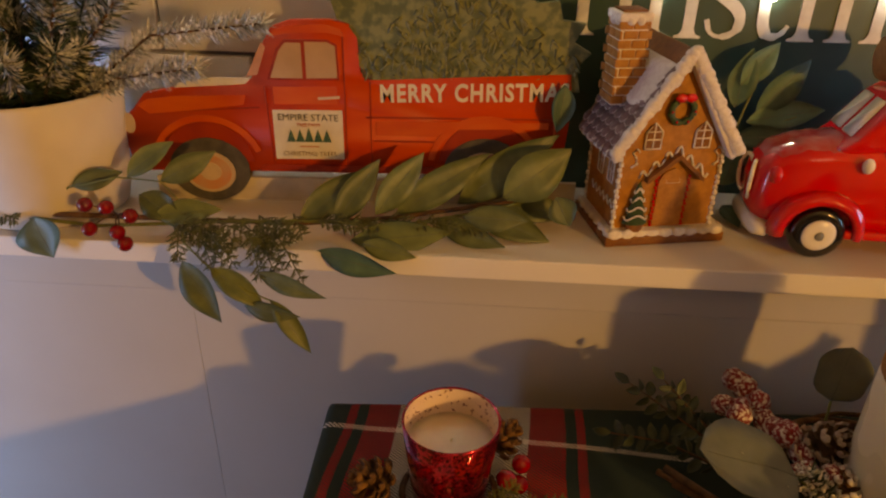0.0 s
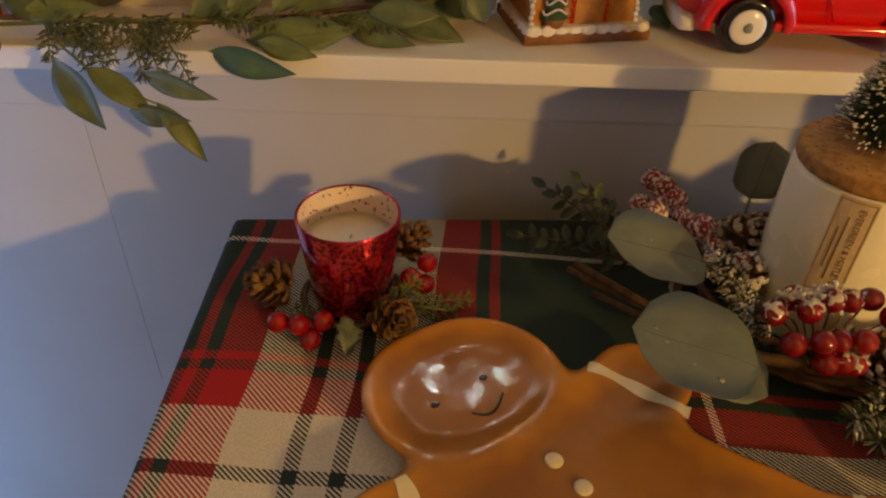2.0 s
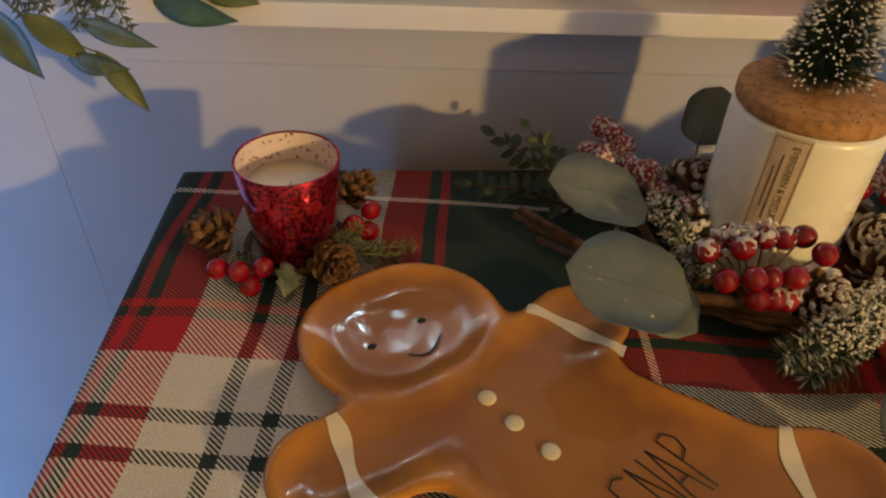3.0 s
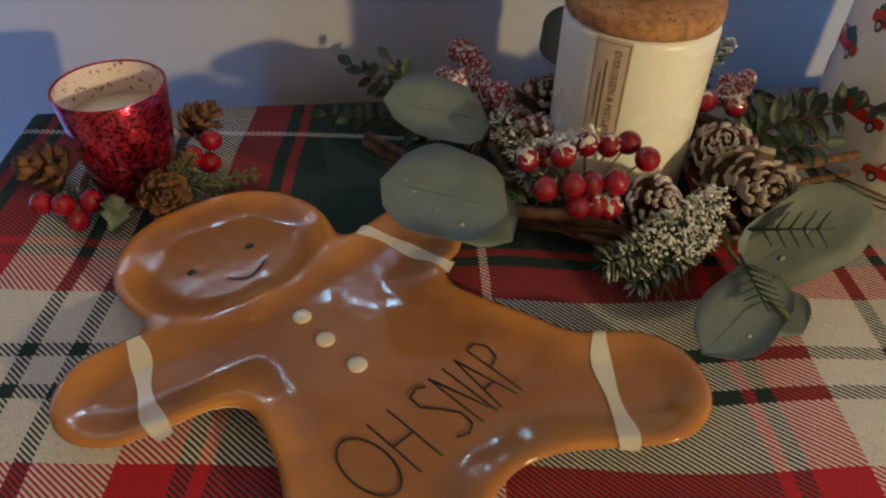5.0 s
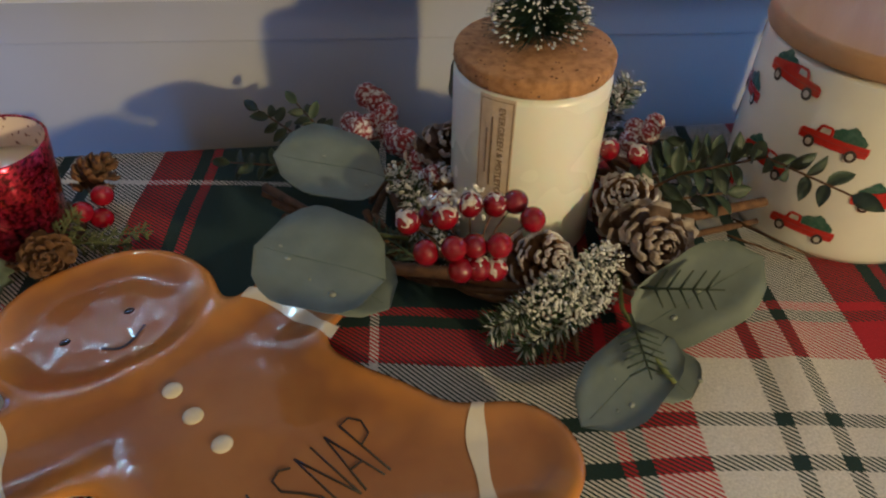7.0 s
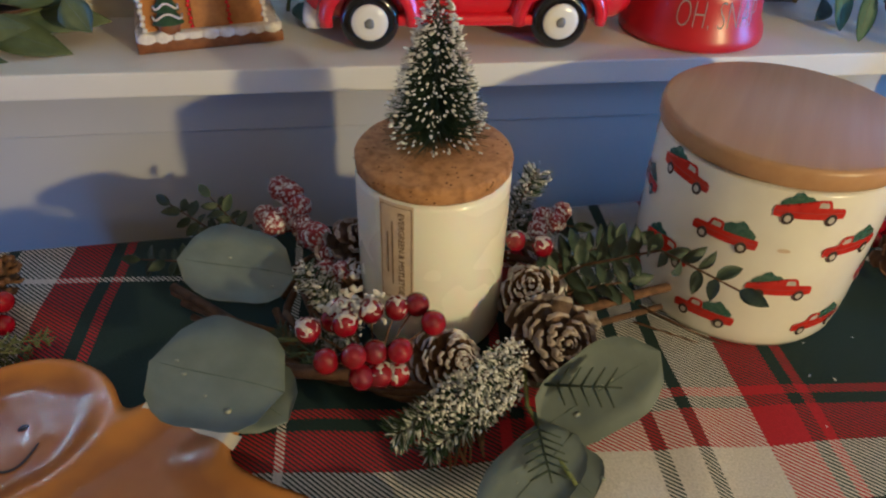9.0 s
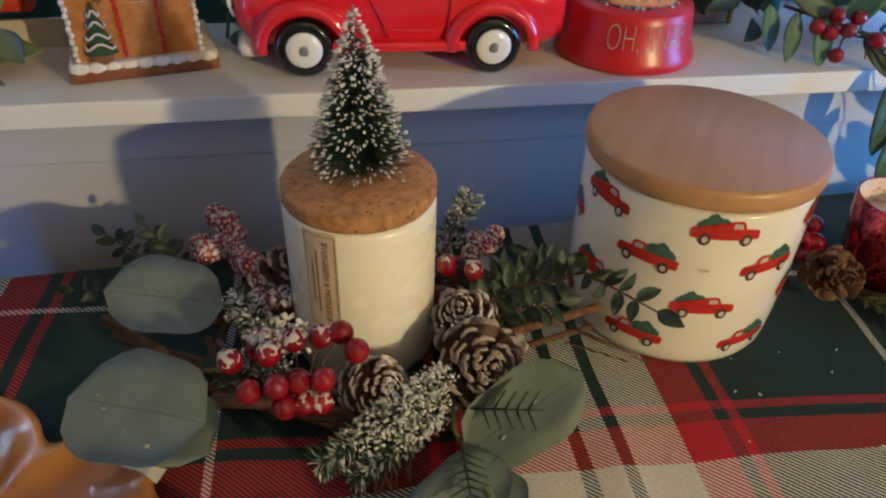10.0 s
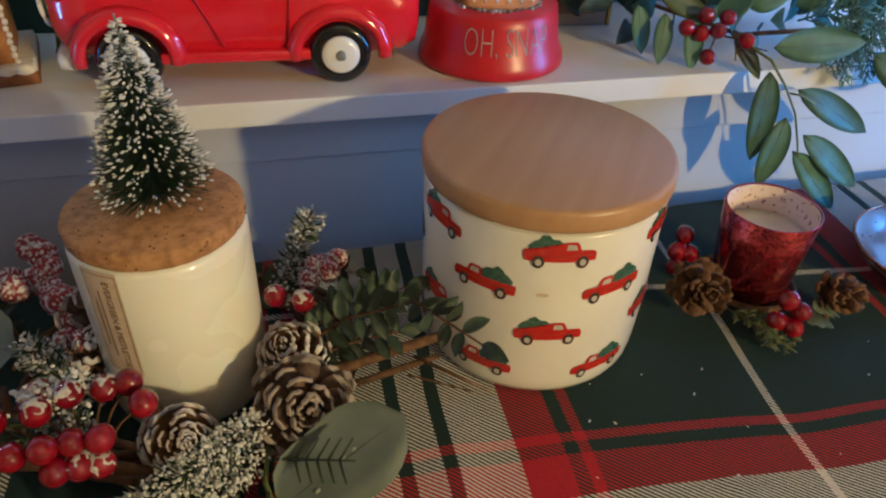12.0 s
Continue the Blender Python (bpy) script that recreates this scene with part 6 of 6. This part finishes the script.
def christmas_board():
    ob = thing("christmas_board", pose(0.30, 0.6250, TOP, 0, 0, -2.5), "dark green sign board with large white lettering", "sign")
    part("board", box(-0.270, 0.0, 0.0, 0.245, 0.010, 0.245, 0.002), BOARD, ob)
    base, tall, high = 0.1345, 0.058, 0.098

    def letter(*shapes):
        bm = bmesh.new()
        for outline in shapes:
            slab(outline, -0.0012, -0.0002, bm)
        part("letter", bm, LETTER, ob, "white serif letter", smooth=False)

    def stem(x, top, foot=0.0105, flag=True):
        """An upright with a bracketed foot and a flag at its head."""
        w = 0.0046
        right = [(x + foot, base), (x + foot, base + 0.0016), (x + w + 0.002, base + 0.0030), (x + w, base + 0.007), (x + w, base + top)]
        left = [(x - w - (0.006 if flag else 0), base + top - (0.004 if flag else 0)), (x - w, base + top - 0.009), (x - w, base + 0.007), (x - w - 0.002, base + 0.0030), (x - foot, base + 0.0016), (x - foot, base)]
        return right + left

    def band(points, widths):
        """A flat stroke along points, of changing width."""
        a, b = [], []
        for _ in range(2):
            cornered = [points[0]]
            for (xa, za), (xb, zb) in zip(points, points[1:]):
                cornered += [(xa * 0.75 + xb * 0.25, za * 0.75 + zb * 0.25), (xa * 0.25 + xb * 0.75, za * 0.25 + zb * 0.75)]
            points = cornered + [points[-1]]
        for i, (x, z) in enumerate(points):
            x0, z0 = points[max(i - 1, 0)]
            x1, z1 = points[min(i + 1, len(points) - 1)]
            n = math.hypot(x1 - x0, z1 - z0)
            w = widths[min(i * len(widths) // len(points), len(widths) - 1)] / 2
            a.append((x - (z1 - z0) / n * w, z + (x1 - x0) / n * w))
            b.append((x + (z1 - z0) / n * w, z - (x1 - x0) / n * w))
        return a + b[::-1]

    def arch(x0, x1):
        return band([(x0, base + tall - 0.016)] + [((x0 + x1) / 2 + (x1 - x0) / 2 * math.cos(radians(a)), base + tall - 0.016 + 0.014 * math.sin(radians(a))) for a in range(165, -1, -15)] + [(x1, base + tall - 0.024)], (0.003, 0.005, 0.008, 0.009))
    letter(band([(-0.236 + 0.043 * math.cos(radians(a)), base + 0.049 + 0.050 * math.sin(radians(a))) for a in range(40, 321, 14)], (0.004, 0.008, 0.012, 0.008, 0.004)))
    letter(stem(-0.185, high), stem(-0.152, tall - 0.016, flag=False), arch(-0.185, -0.152))
    letter(stem(-0.128, tall), band([(-0.127, base + 0.040), (-0.120, base + 0.053), (-0.112, base + 0.056), (-0.108, base + 0.050)], (0.004, 0.008)))
    letter(stem(-0.100, tall), [(-0.100 + x, base + 0.078 + z) for x, z in ellipse(0, 0, 0.006, 0.006, 18)])
    ess = [(0.0125, 0.044), (0.010, 0.053), (0.0, 0.0565), (-0.010, 0.052), (-0.0125, 0.044), (-0.009, 0.036), (0.0, 0.030), (0.010, 0.023), (0.0135, 0.014), (0.010, 0.005), (0.0, 0.0012), (-0.010, 0.004), (-0.0135, 0.015)]
    for x in (-0.073, 0.142):
        letter(band([(x + p, base + q) for p, q in ess], (0.003, 0.003, 0.005, 0.008, 0.009, 0.009, 0.008, 0.005, 0.003, 0.004)))
    letter(band([(-0.043, base + 0.078), (-0.0435, base + 0.060), (-0.0435, base + 0.020), (-0.041, base + 0.007), (-0.034, base + 0.002), (-0.026, base + 0.005), (-0.022, base + 0.012)], (0.005, 0.009, 0.009, 0.009, 0.006, 0.004, 0.003)), [(-0.054, base + 0.054), (-0.026, base + 0.054), (-0.026, base + 0.057), (-0.054, base + 0.057)])
    letter(stem(-0.010, tall), stem(0.019, tall - 0.016, flag=False), stem(0.047, tall - 0.016, flag=False), arch(-0.010, 0.019), arch(0.019, 0.047))
    letter(stem(0.108, tall - 0.010, flag=False), band([(0.084, base + 0.046), (0.090, base + 0.055), (0.100, base + 0.056), (0.107, base + 0.048)], (0.004, 0.007)), band([(0.106, base + 0.033), (0.090, base + 0.028), (0.082, base + 0.016), (0.088, base + 0.004), (0.100, base + 0.004), (0.107, base + 0.012)], (0.003, 0.008, 0.008, 0.004)))
    for k, (x, z) in enumerate(((-0.04, 0.168), (0.05, 0.175), (0.13, 0.168), (-0.12, 0.176))):
        bulb = part("bulb", blob(0.0024, sub=2), LIGHT_BULB, ob, "tiny glowing string-light bulb", pose(x, -0.006, z))


LIGHT_BULB = mat("bulb_glow", (0.6, 0.9, 0.85), rough=0.4, scale=50)
LIGHT_BULB.node_tree.nodes["Principled BSDF"].inputs["Emission Color"].default_value = (0.62, 0.88, 1.0, 1)
LIGHT_BULB.node_tree.nodes["Principled BSDF"].inputs["Emission Strength"].default_value = 140.0
christmas_board()


def potted_pine():
    rng = random.Random(31)
    ob = thing("potted_pine", stand(-0.3110, 0.5780), "round white pot with a frosted artificial pine plant", "plant")
    part("pot", lathe([(0, 0), (0.050, 0), (0.056, 0.003), (0.060, 0.020), (0.0665, 0.096), (0.0660, 0.099), (0.0640, 0.099), (0.0625, 0.094), (0.060, 0.080), (0, 0.080)], 72), POT, ob)
    for k in range(26):
        a = rng.uniform(0, 6.283)
        out = rng.uniform(0.03, 0.10)
        h = rng.uniform(0.115, 0.20)
        pts = [(0.02 * math.cos(a), 0.02 * math.sin(a), 0.078), (out * 0.6 * math.cos(a), out * 0.5 * math.sin(a), 0.078 + (h - 0.078) * 0.55), (out * math.cos(a), out * 0.8 * math.sin(a), h)]
        sprig = part("pine_sprig", tube(pts, 0.0016, 5, 0.5), BARK, ob, "frosted pine sprig")
        tagged(piece("needles", needles(pts, 0.021, 240, NEEDLE, 0.0011, random.Random(k), 0.7), sprig), kind="stuff")
        tagged(piece("needles", needles(pts[1:], 0.018, 170, NEEDLE_FROST, 0.0013, random.Random(k + 70), 0.7), sprig), kind="stuff")
        tagged(piece("frost", flock(pts[1:], 0.010, 36, 0.0013, FROST, random.Random(k + 5)), sprig), kind="stuff")
    for tip in ((0.188, -0.020, 0.152), (0.140, -0.030, 0.122)):
        pts = [(0.03, 0, 0.085), (tip[0] * 0.55, tip[1] * 0.6, tip[2] - 0.012), tip]
        sprig = part("pine_sprig", tube(pts, 0.0014, 5, 0.4), BARK, ob, "long frosted sprig reaching sideways")
        tagged(piece("needles", needles(pts, 0.016, 420, NEEDLE_FROST, 0.0013, random.Random(5), 0.7), sprig), kind="stuff")
        tagged(piece("frost", flock(pts, 0.009, 240, 0.0013, FROST, random.Random(6)), sprig), kind="stuff")


potted_pine()


def snow_globe():
    ob = thing("snow_globe", stand(0.5240, 0.5240), "snow globe with gingerbread house on a lettered red base", "snow globe")
    part("base", lathe([(0, 0), (0.050, 0), (0.0520, 0.0012), (0.0525, 0.004), (0.0515, 0.0090), (0.0480, 0.016), (0.0462, 0.032), (0.0450, 0.0395), (0.0435, 0.0410), (0, 0.0412)], 80), RED_MATT, ob)
    b = lettering("OH, SNAP", 0.022, 0.0001, 1.02, -0.0005)
    for v in b.verts:
        x, y = v.co.x * 0.62, v.co.y * 1.25
        a, r = radians(264) + x / 0.0470, 0.0474 - 0.0012 * y / 0.012
        v.co = (r * math.cos(a), r * math.sin(a), 0.0245 + y)
    part("lettering", b, LETTER, ob, "thin white lettering", smooth=False)
    g = part("globe", lathe([(0.030, 0.0405), (0.036, 0.046), (0.0435, 0.060), (0.0465, 0.078), (0.0435, 0.097), (0.034, 0.113), (0.018, 0.1225), (0, 0.1248)], 64), GLASS, ob, "clear glass globe")
    g.visible_shadow = False
    b = bmesh.new()
    rng = random.Random(3)
    for k in range(130):
        a, q = rng.uniform(0, 6.28), math.sqrt(rng.random()) * 0.034
        bmesh.ops.create_icosphere(b, subdivisions=1, radius=0.0022 * rng.uniform(0.5, 1.2), matrix=Matrix.Translation((q * math.cos(a), q * math.sin(a), 0.0420)))
    tagged(part("glitter", b, mat("dark_glitter", (0.10, 0.09, 0.10), (0.45, 0.45, 0.48), 0.3, 400, metal=0.6, isl=0.5), ob), kind="stuff")
    house = part("house", box(-0.024, -0.014, 0.042, 0.024, 0.014, 0.070, 0.004), GINGER_HOUSE, ob, "small gingerbread house with icing")
    part("icing", tube([(-0.022 + 0.0037 * k, -0.0148, 0.052 + 0.004 * (-1) ** k) for k in range(13)], 0.0010, 5), ICING, house)


snow_globe()

photo = thing("picture_frame", stand(0.6050, 0.5740, -8), "pale wooden block frame with a gilt edge", "frame")
part("block", box(-0.045, 0.0, 0.0, 0.036, 0.020, 0.090, 0.002), FRAME_WOOD, photo)
part("edge", box(0.0362, -0.001, 0.0, 0.0395, 0.021, 0.092, 0.001), GOLD, photo)
part("print", box(-0.036, -0.0012, 0.010, 0.026, -0.0002, 0.082), INK_SOFT, photo)


# string lights looped along the tiles above the board
string_lights = thing("string_lights", pose(0, 0, 0), "string of tiny cool-white lights on the wall", "string lights")
wire = [(-0.42 + 0.05 * k, 0.645 + 0.004 * math.sin(k), 0.405 + 0.022 * math.sin(1.3 * k) - 0.0022 * k) for k in range(29)]
part("wire", tube(wire, 0.0009, 5), TREE_GREEN, string_lights)
bulb_mesh = mesh_of("bulb", blob(0.0035, (1, 1, 1.3), sub=2), LIGHT_BULB)
for k, (x, y, z) in enumerate(wire):
    piece("bulb", bulb_mesh, string_lights, pose(x, y - 0.003, z - 0.004))


# ---- garlands ----
def garland_left():
    rng = random.Random(41)
    ob = thing("garland", pose(0, 0, 0), "artificial eucalyptus and cedar garland with red berries along the shelf", "garland", "garlands")
    stem = [(-0.42, 0.540, 0.116), (-0.33, 0.525, 0.122), (-0.25, 0.528, 0.120), (-0.17, 0.526, 0.119), (-0.10, 0.528, 0.117), (-0.03, 0.535, 0.120), (0.04, 0.548, 0.126), (0.09, 0.560, 0.128)]
    part("stem", tube(stem, 0.0024, 7, 0.6), BARK, ob)
    part("stem", tube([(x, y - 0.006 + 0.006 * math.sin(i * 2.1), z + 0.003 * math.cos(i * 1.7)) for i, (x, y, z) in enumerate(stem)], 0.0016, 6, 0.6), STEM, ob)
    V = LEAF_VEIN
    for base, tip, w in (((-0.103, 0.530, 0.114), (-0.056, 0.550, 0.153), 0.024), ((0.030, 0.540, 0.124), (0.088, 0.522, 0.110), 0.026), ((0.050, 0.550, 0.124), (0.110, 0.552, 0.120), 0.024), ((0.000, 0.530, 0.122), (0.052, 0.506, 0.110), 0.020), ((-0.075, 0.530, 0.117), (-0.042, 0.550, 0.162), 0.023), ((-0.045, 0.535, 0.122), (-0.008, 0.555, 0.166), 0.024),
                         ((-0.030, 0.540, 0.120), (0.043, 0.560, 0.165), 0.026), ((0.018, 0.550, 0.126), (0.095, 0.565, 0.180), 0.030), ((0.052, 0.540, 0.136), (0.104, 0.550, 0.173), 0.036),
                         ((0.022, 0.520, 0.129), (0.070, 0.515, 0.129), 0.020), ((-0.062, 0.515, 0.110), (0.013, 0.510, 0.119), 0.026), ((0.091, 0.530, 0.142), (0.103, 0.525, 0.120), 0.022)):
        leaf(ob, base, tip, w, LEAF_EUC, 0.2, 0.10, 1.3, rng.uniform(-25, 25), (0, -1, 0.5), vein=V)
    for base, tip, w, m in (((-0.086, 0.505, 0.106), (-0.028, 0.485, 0.097), 0.020, LEAF_TEAL), ((-0.053, 0.505, 0.113), (-0.013, 0.495, 0.107), 0.016, LEAF_EUC), ((0.099, 0.585, 0.212), (0.096, 0.575, 0.177), 0.020, LEAF_TEAL),
                            ((-0.227, 0.530, 0.151), (-0.198, 0.550, 0.174), 0.020, LEAF_EUC), ((-0.205, 0.535, 0.146), (-0.166, 0.550, 0.165), 0.020, LEAF_EUC), ((-0.221, 0.530, 0.137), (-0.189, 0.520, 0.122), 0.022, LEAF_EUC),
                            ((-0.295, 0.515, 0.124), (-0.284, 0.505, 0.095), 0.036, LEAF_EUC), ((-0.270, 0.530, 0.143), (-0.235, 0.540, 0.151), 0.016, LEAF_EUC), ((-0.209, 0.520, 0.124), (-0.161, 0.530, 0.128), 0.020, LEAF_EUC)):
        leaf(ob, base, tip, w, m, 0.2, 0.12, 1.3, rng.uniform(-25, 25), (0, -1, 0.4), vein=V)
    for base, tip, w in (((-0.176, 0.478, 0.111), (-0.151, 0.462, 0.068), 0.022), ((-0.157, 0.478, 0.105), (-0.117, 0.465, 0.081), 0.018), ((-0.126, 0.482, 0.100), (-0.076, 0.462, 0.090), 0.014),
                         ((-0.134, 0.470, 0.079), (-0.094, 0.458, 0.077), 0.014), ((-0.114, 0.468, 0.086), (-0.085, 0.455, 0.049), 0.014)):
        leaf(ob, base, tip, w, LEAF_EUC, 0.22, 0.14, 1.3, rng.uniform(-20, 20), (0.1, -1, 0.5), vein=V)
    part("stem", tube([(-0.190, 0.520, 0.120), (-0.178, 0.492, 0.117), (-0.158, 0.478, 0.106), (-0.130, 0.472, 0.090), (-0.112, 0.468, 0.084)], 0.0010, 5, 0.6), STEM, ob)
    part("stem", tube([(-0.30, 0.530, 0.122), (-0.272, 0.530, 0.142), (-0.235, 0.532, 0.150), (-0.205, 0.535, 0.146), (-0.190, 0.530, 0.130)], 0.0009, 5, 0.6), STEM, ob)
    for k in range(20):
        x = rng.uniform(-0.195, -0.085)
        y = rng.uniform(0.490, 0.525)
        tip = (x + rng.uniform(-0.014, 0.036), y - rng.uniform(0.006, 0.026), 0.112 + rng.uniform(-0.024, 0.014) * (1 if y < 0.515 else 0.4))
        cedar(ob, (x - 0.014, y + 0.012, 0.121), (tip[0], min(tip[1], 0.494 if tip[2] < 0.107 else 0.53), tip[2]), 0.011, rng, count=6)
    for x in (-0.335, -0.315, -0.06, -0.045, 0.01, 0.03, -0.07, -0.02):
        cedar(ob, (x - 0.02, 0.528, 0.120), (x + rng.uniform(0.005, 0.02), 0.512, 0.117 + rng.uniform(0, 0.008)), 0.011, rng, count=6)
    heart = Vector((-0.236, 0.522, 0.124))
    for at in ((-0.2550, 0.515, 0.1350), (-0.2400, 0.515, 0.1330), (-0.2210, 0.510, 0.1290), (-0.2530, 0.510, 0.1175), (-0.2320, 0.508, 0.1165), (-0.2270, 0.506, 0.1080)):
        berry(ob, at, 0.0056, rng=rng)
        part("stem", tube([heart, heart.lerp(Vector(at), 0.5) + Vector((0, -0.002, 0.003)), at], 0.0006, 4), BARK, ob)


garland_left()


def eucalyptus_behind():
    rng = random.Random(43)
    ob = thing("eucalyptus_sprig", pose(0, 0, 0), "blue-green eucalyptus sprig between the house and the sign", "foliage")
    part("stem", tube([(0.228, 0.588, TOP + 0.002), (0.236, 0.592, 0.150), (0.246, 0.598, 0.190), (0.256, 0.603, 0.225)], 0.0014, 6, 0.5), STEM, ob)
    part("stem", tube([(0.240, 0.594, 0.160), (0.262, 0.590, 0.180), (0.285, 0.588, 0.190)], 0.0010, 5, 0.5), STEM, ob)
    for base, tip, w in (((0.239, 0.600, 0.193), (0.246, 0.605, 0.239), 0.022), ((0.256, 0.598, 0.189), (0.292, 0.598, 0.232), 0.024), ((0.249, 0.595, 0.183), (0.308, 0.590, 0.197), 0.024), ((0.240, 0.590, 0.170), (0.280, 0.580, 0.177), 0.020),
                         ((0.235, 0.580, 0.147), (0.244, 0.590, 0.173), 0.018), ((0.231, 0.572, 0.137), (0.241, 0.580, 0.156), 0.018), ((0.240, 0.600, 0.211), (0.267, 0.605, 0.244), 0.020), ((0.262, 0.590, 0.165), (0.300, 0.585, 0.172), 0.022),
                         ((0.236, 0.575, 0.118), (0.246, 0.556, 0.109), 0.020), ((0.250, 0.592, 0.150), (0.285, 0.590, 0.158), 0.022)):
        leaf(ob, base, tip, w, LEAF_TEAL, 0.2, 0.10, 1.3, rng.uniform(-25, 25), (0, -1, 0.4), vein=LEAF_VEIN)


eucalyptus_behind()


def garland_right():
    rng = random.Random(47)
    ob = thing("garland", pose(0, 0, 0), "artificial eucalyptus garland end with red berries hanging over the shelf", "garland", "garlands")
    part("stem", tube([(1.10, 0.500, 0.120), (0.90, 0.490, 0.122), (0.78, 0.480, 0.124), (0.70, 0.478, 0.126), (0.645, 0.510, 0.140)], 0.0024, 7, 0.6), BARK, ob)
    part("stem", tube([(0.686, 0.470, 0.130), (0.700, 0.440, 0.121), (0.711, 0.430, 0.104), (0.724, 0.427, 0.084), (0.733, 0.425, 0.062), (0.737, 0.424, 0.050)], 0.0011, 6, 0.6), STEM, ob)
    part("stem", tube([(0.715, 0.429, 0.100), (0.722, 0.427, 0.099), (0.735, 0.424, 0.092)], 0.0008, 5), STEM, ob)
    for base, tip, w, m in (((0.699, 0.436, 0.114), (0.703, 0.430, 0.046), 0.022, LEAF_TEAL), ((0.720, 0.430, 0.080), (0.711, 0.425, 0.026), 0.021, LEAF_TEAL), ((0.722, 0.429, 0.102), (0.794, 0.420, 0.064), 0.021, LEAF_TEAL),
                            ((0.737, 0.425, 0.067), (0.800, 0.415, 0.018), 0.021, LEAF_TEAL), ((0.733, 0.425, 0.054), (0.786, 0.415, -0.001), 0.020, LEAF_TEAL), ((0.699, 0.440, 0.130), (0.758, 0.420, 0.137), 0.024, LEAF_TEAL),
                            ((0.643, 0.492, 0.140), (0.639, 0.480, 0.107), 0.015, LEAF_TEAL), ((0.661, 0.482, 0.139), (0.660, 0.470, 0.105), 0.015, LEAF_TEAL), ((0.626, 0.502, 0.144), (0.634, 0.496, 0.109), 0.015, LEAF_TEAL),
                            ((0.690, 0.470, 0.128), (0.700, 0.445, 0.106), 0.013, LEAF_EUC), ((0.640, 0.500, 0.152), (0.676, 0.480, 0.138), 0.016, LEAF_EUC), ((0.790, 0.440, 0.118), (0.845, 0.420, 0.090), 0.030, LEAF_TEAL)):
        leaf(ob, base, tip, w, m, 0.14, 0.08, 1.0, rng.uniform(-12, 12), (-0.3, -1, 0.4), vein=LEAF_VEIN)
    shared = leaf_mesh("leaf", 0.030, 0.019, LEAF_TEAL, 0.25, 0.2, 1.0, 8)
    for k in range(90):
        p = Vector((rng.uniform(0.655, 0.88), rng.uniform(0.490, 0.570), TOP + 0.010 + rng.uniform(0, 0.075)))
        piece("leaf", shared, ob, aim(p, p + Vector((rng.uniform(-1, 1), rng.uniform(-1, 0.2), rng.uniform(-0.1, 1))), rng.uniform(-40, 40)))
    dark = leaf_mesh("leaf", 0.032, 0.016, LEAF_BOX, 0.25, 0.2, 1.0, 8)
    for k in range(44):
        p = Vector((rng.uniform(0.612, 0.720), rng.uniform(0.525, 0.590), TOP + 0.012 + rng.uniform(0, 0.060)))
        piece("leaf", dark, ob, aim(p, p + Vector((rng.uniform(-0.8, 1), rng.uniform(-1, 0.1), rng.uniform(-0.2, 1))), rng.uniform(-40, 40)))
    for base, tip in (((0.755, 0.455, 0.150), (0.776, 0.440, 0.097)), ((0.789, 0.450, 0.140), (0.751, 0.440, 0.108)), ((0.775, 0.455, 0.145), (0.792, 0.438, 0.100)), ((0.800, 0.455, 0.150), (0.770, 0.440, 0.120)), ((0.76, 0.46, 0.14), (0.81, 0.44, 0.125)),
                      ((0.730, 0.46, 0.140), (0.762, 0.44, 0.155)), ((0.780, 0.46, 0.135), (0.835, 0.44, 0.150)), ((0.80, 0.46, 0.13), (0.84, 0.45, 0.11))):
        cedar(ob, base, tip, 0.018, rng, LEAF_TEAL, "cedar_sprig", 9)
    heart = Vector((0.678, 0.476, 0.128))
    for at in ((0.666, 0.477, 0.1425), (0.6825, 0.474, 0.1405), (0.654, 0.479, 0.1335), (0.689, 0.457, 0.1295), (0.669, 0.468, 0.1150), (0.664, 0.475, 0.1300), (0.674, 0.470, 0.1330)):
        berry(ob, at, 0.0058, rng=rng)
        part("stem", tube([heart, at], 0.0008, 4), BARK, ob)
    for k in range(5):
        a = Vector((0.686, 0.462, 0.126))
        part("twig", tube([a, a + Vector((rng.uniform(-0.012, 0.020), -0.012, rng.uniform(-0.026, 0.004)))], 0.0009, 4, 0.5), BARK, ob)


garland_right()
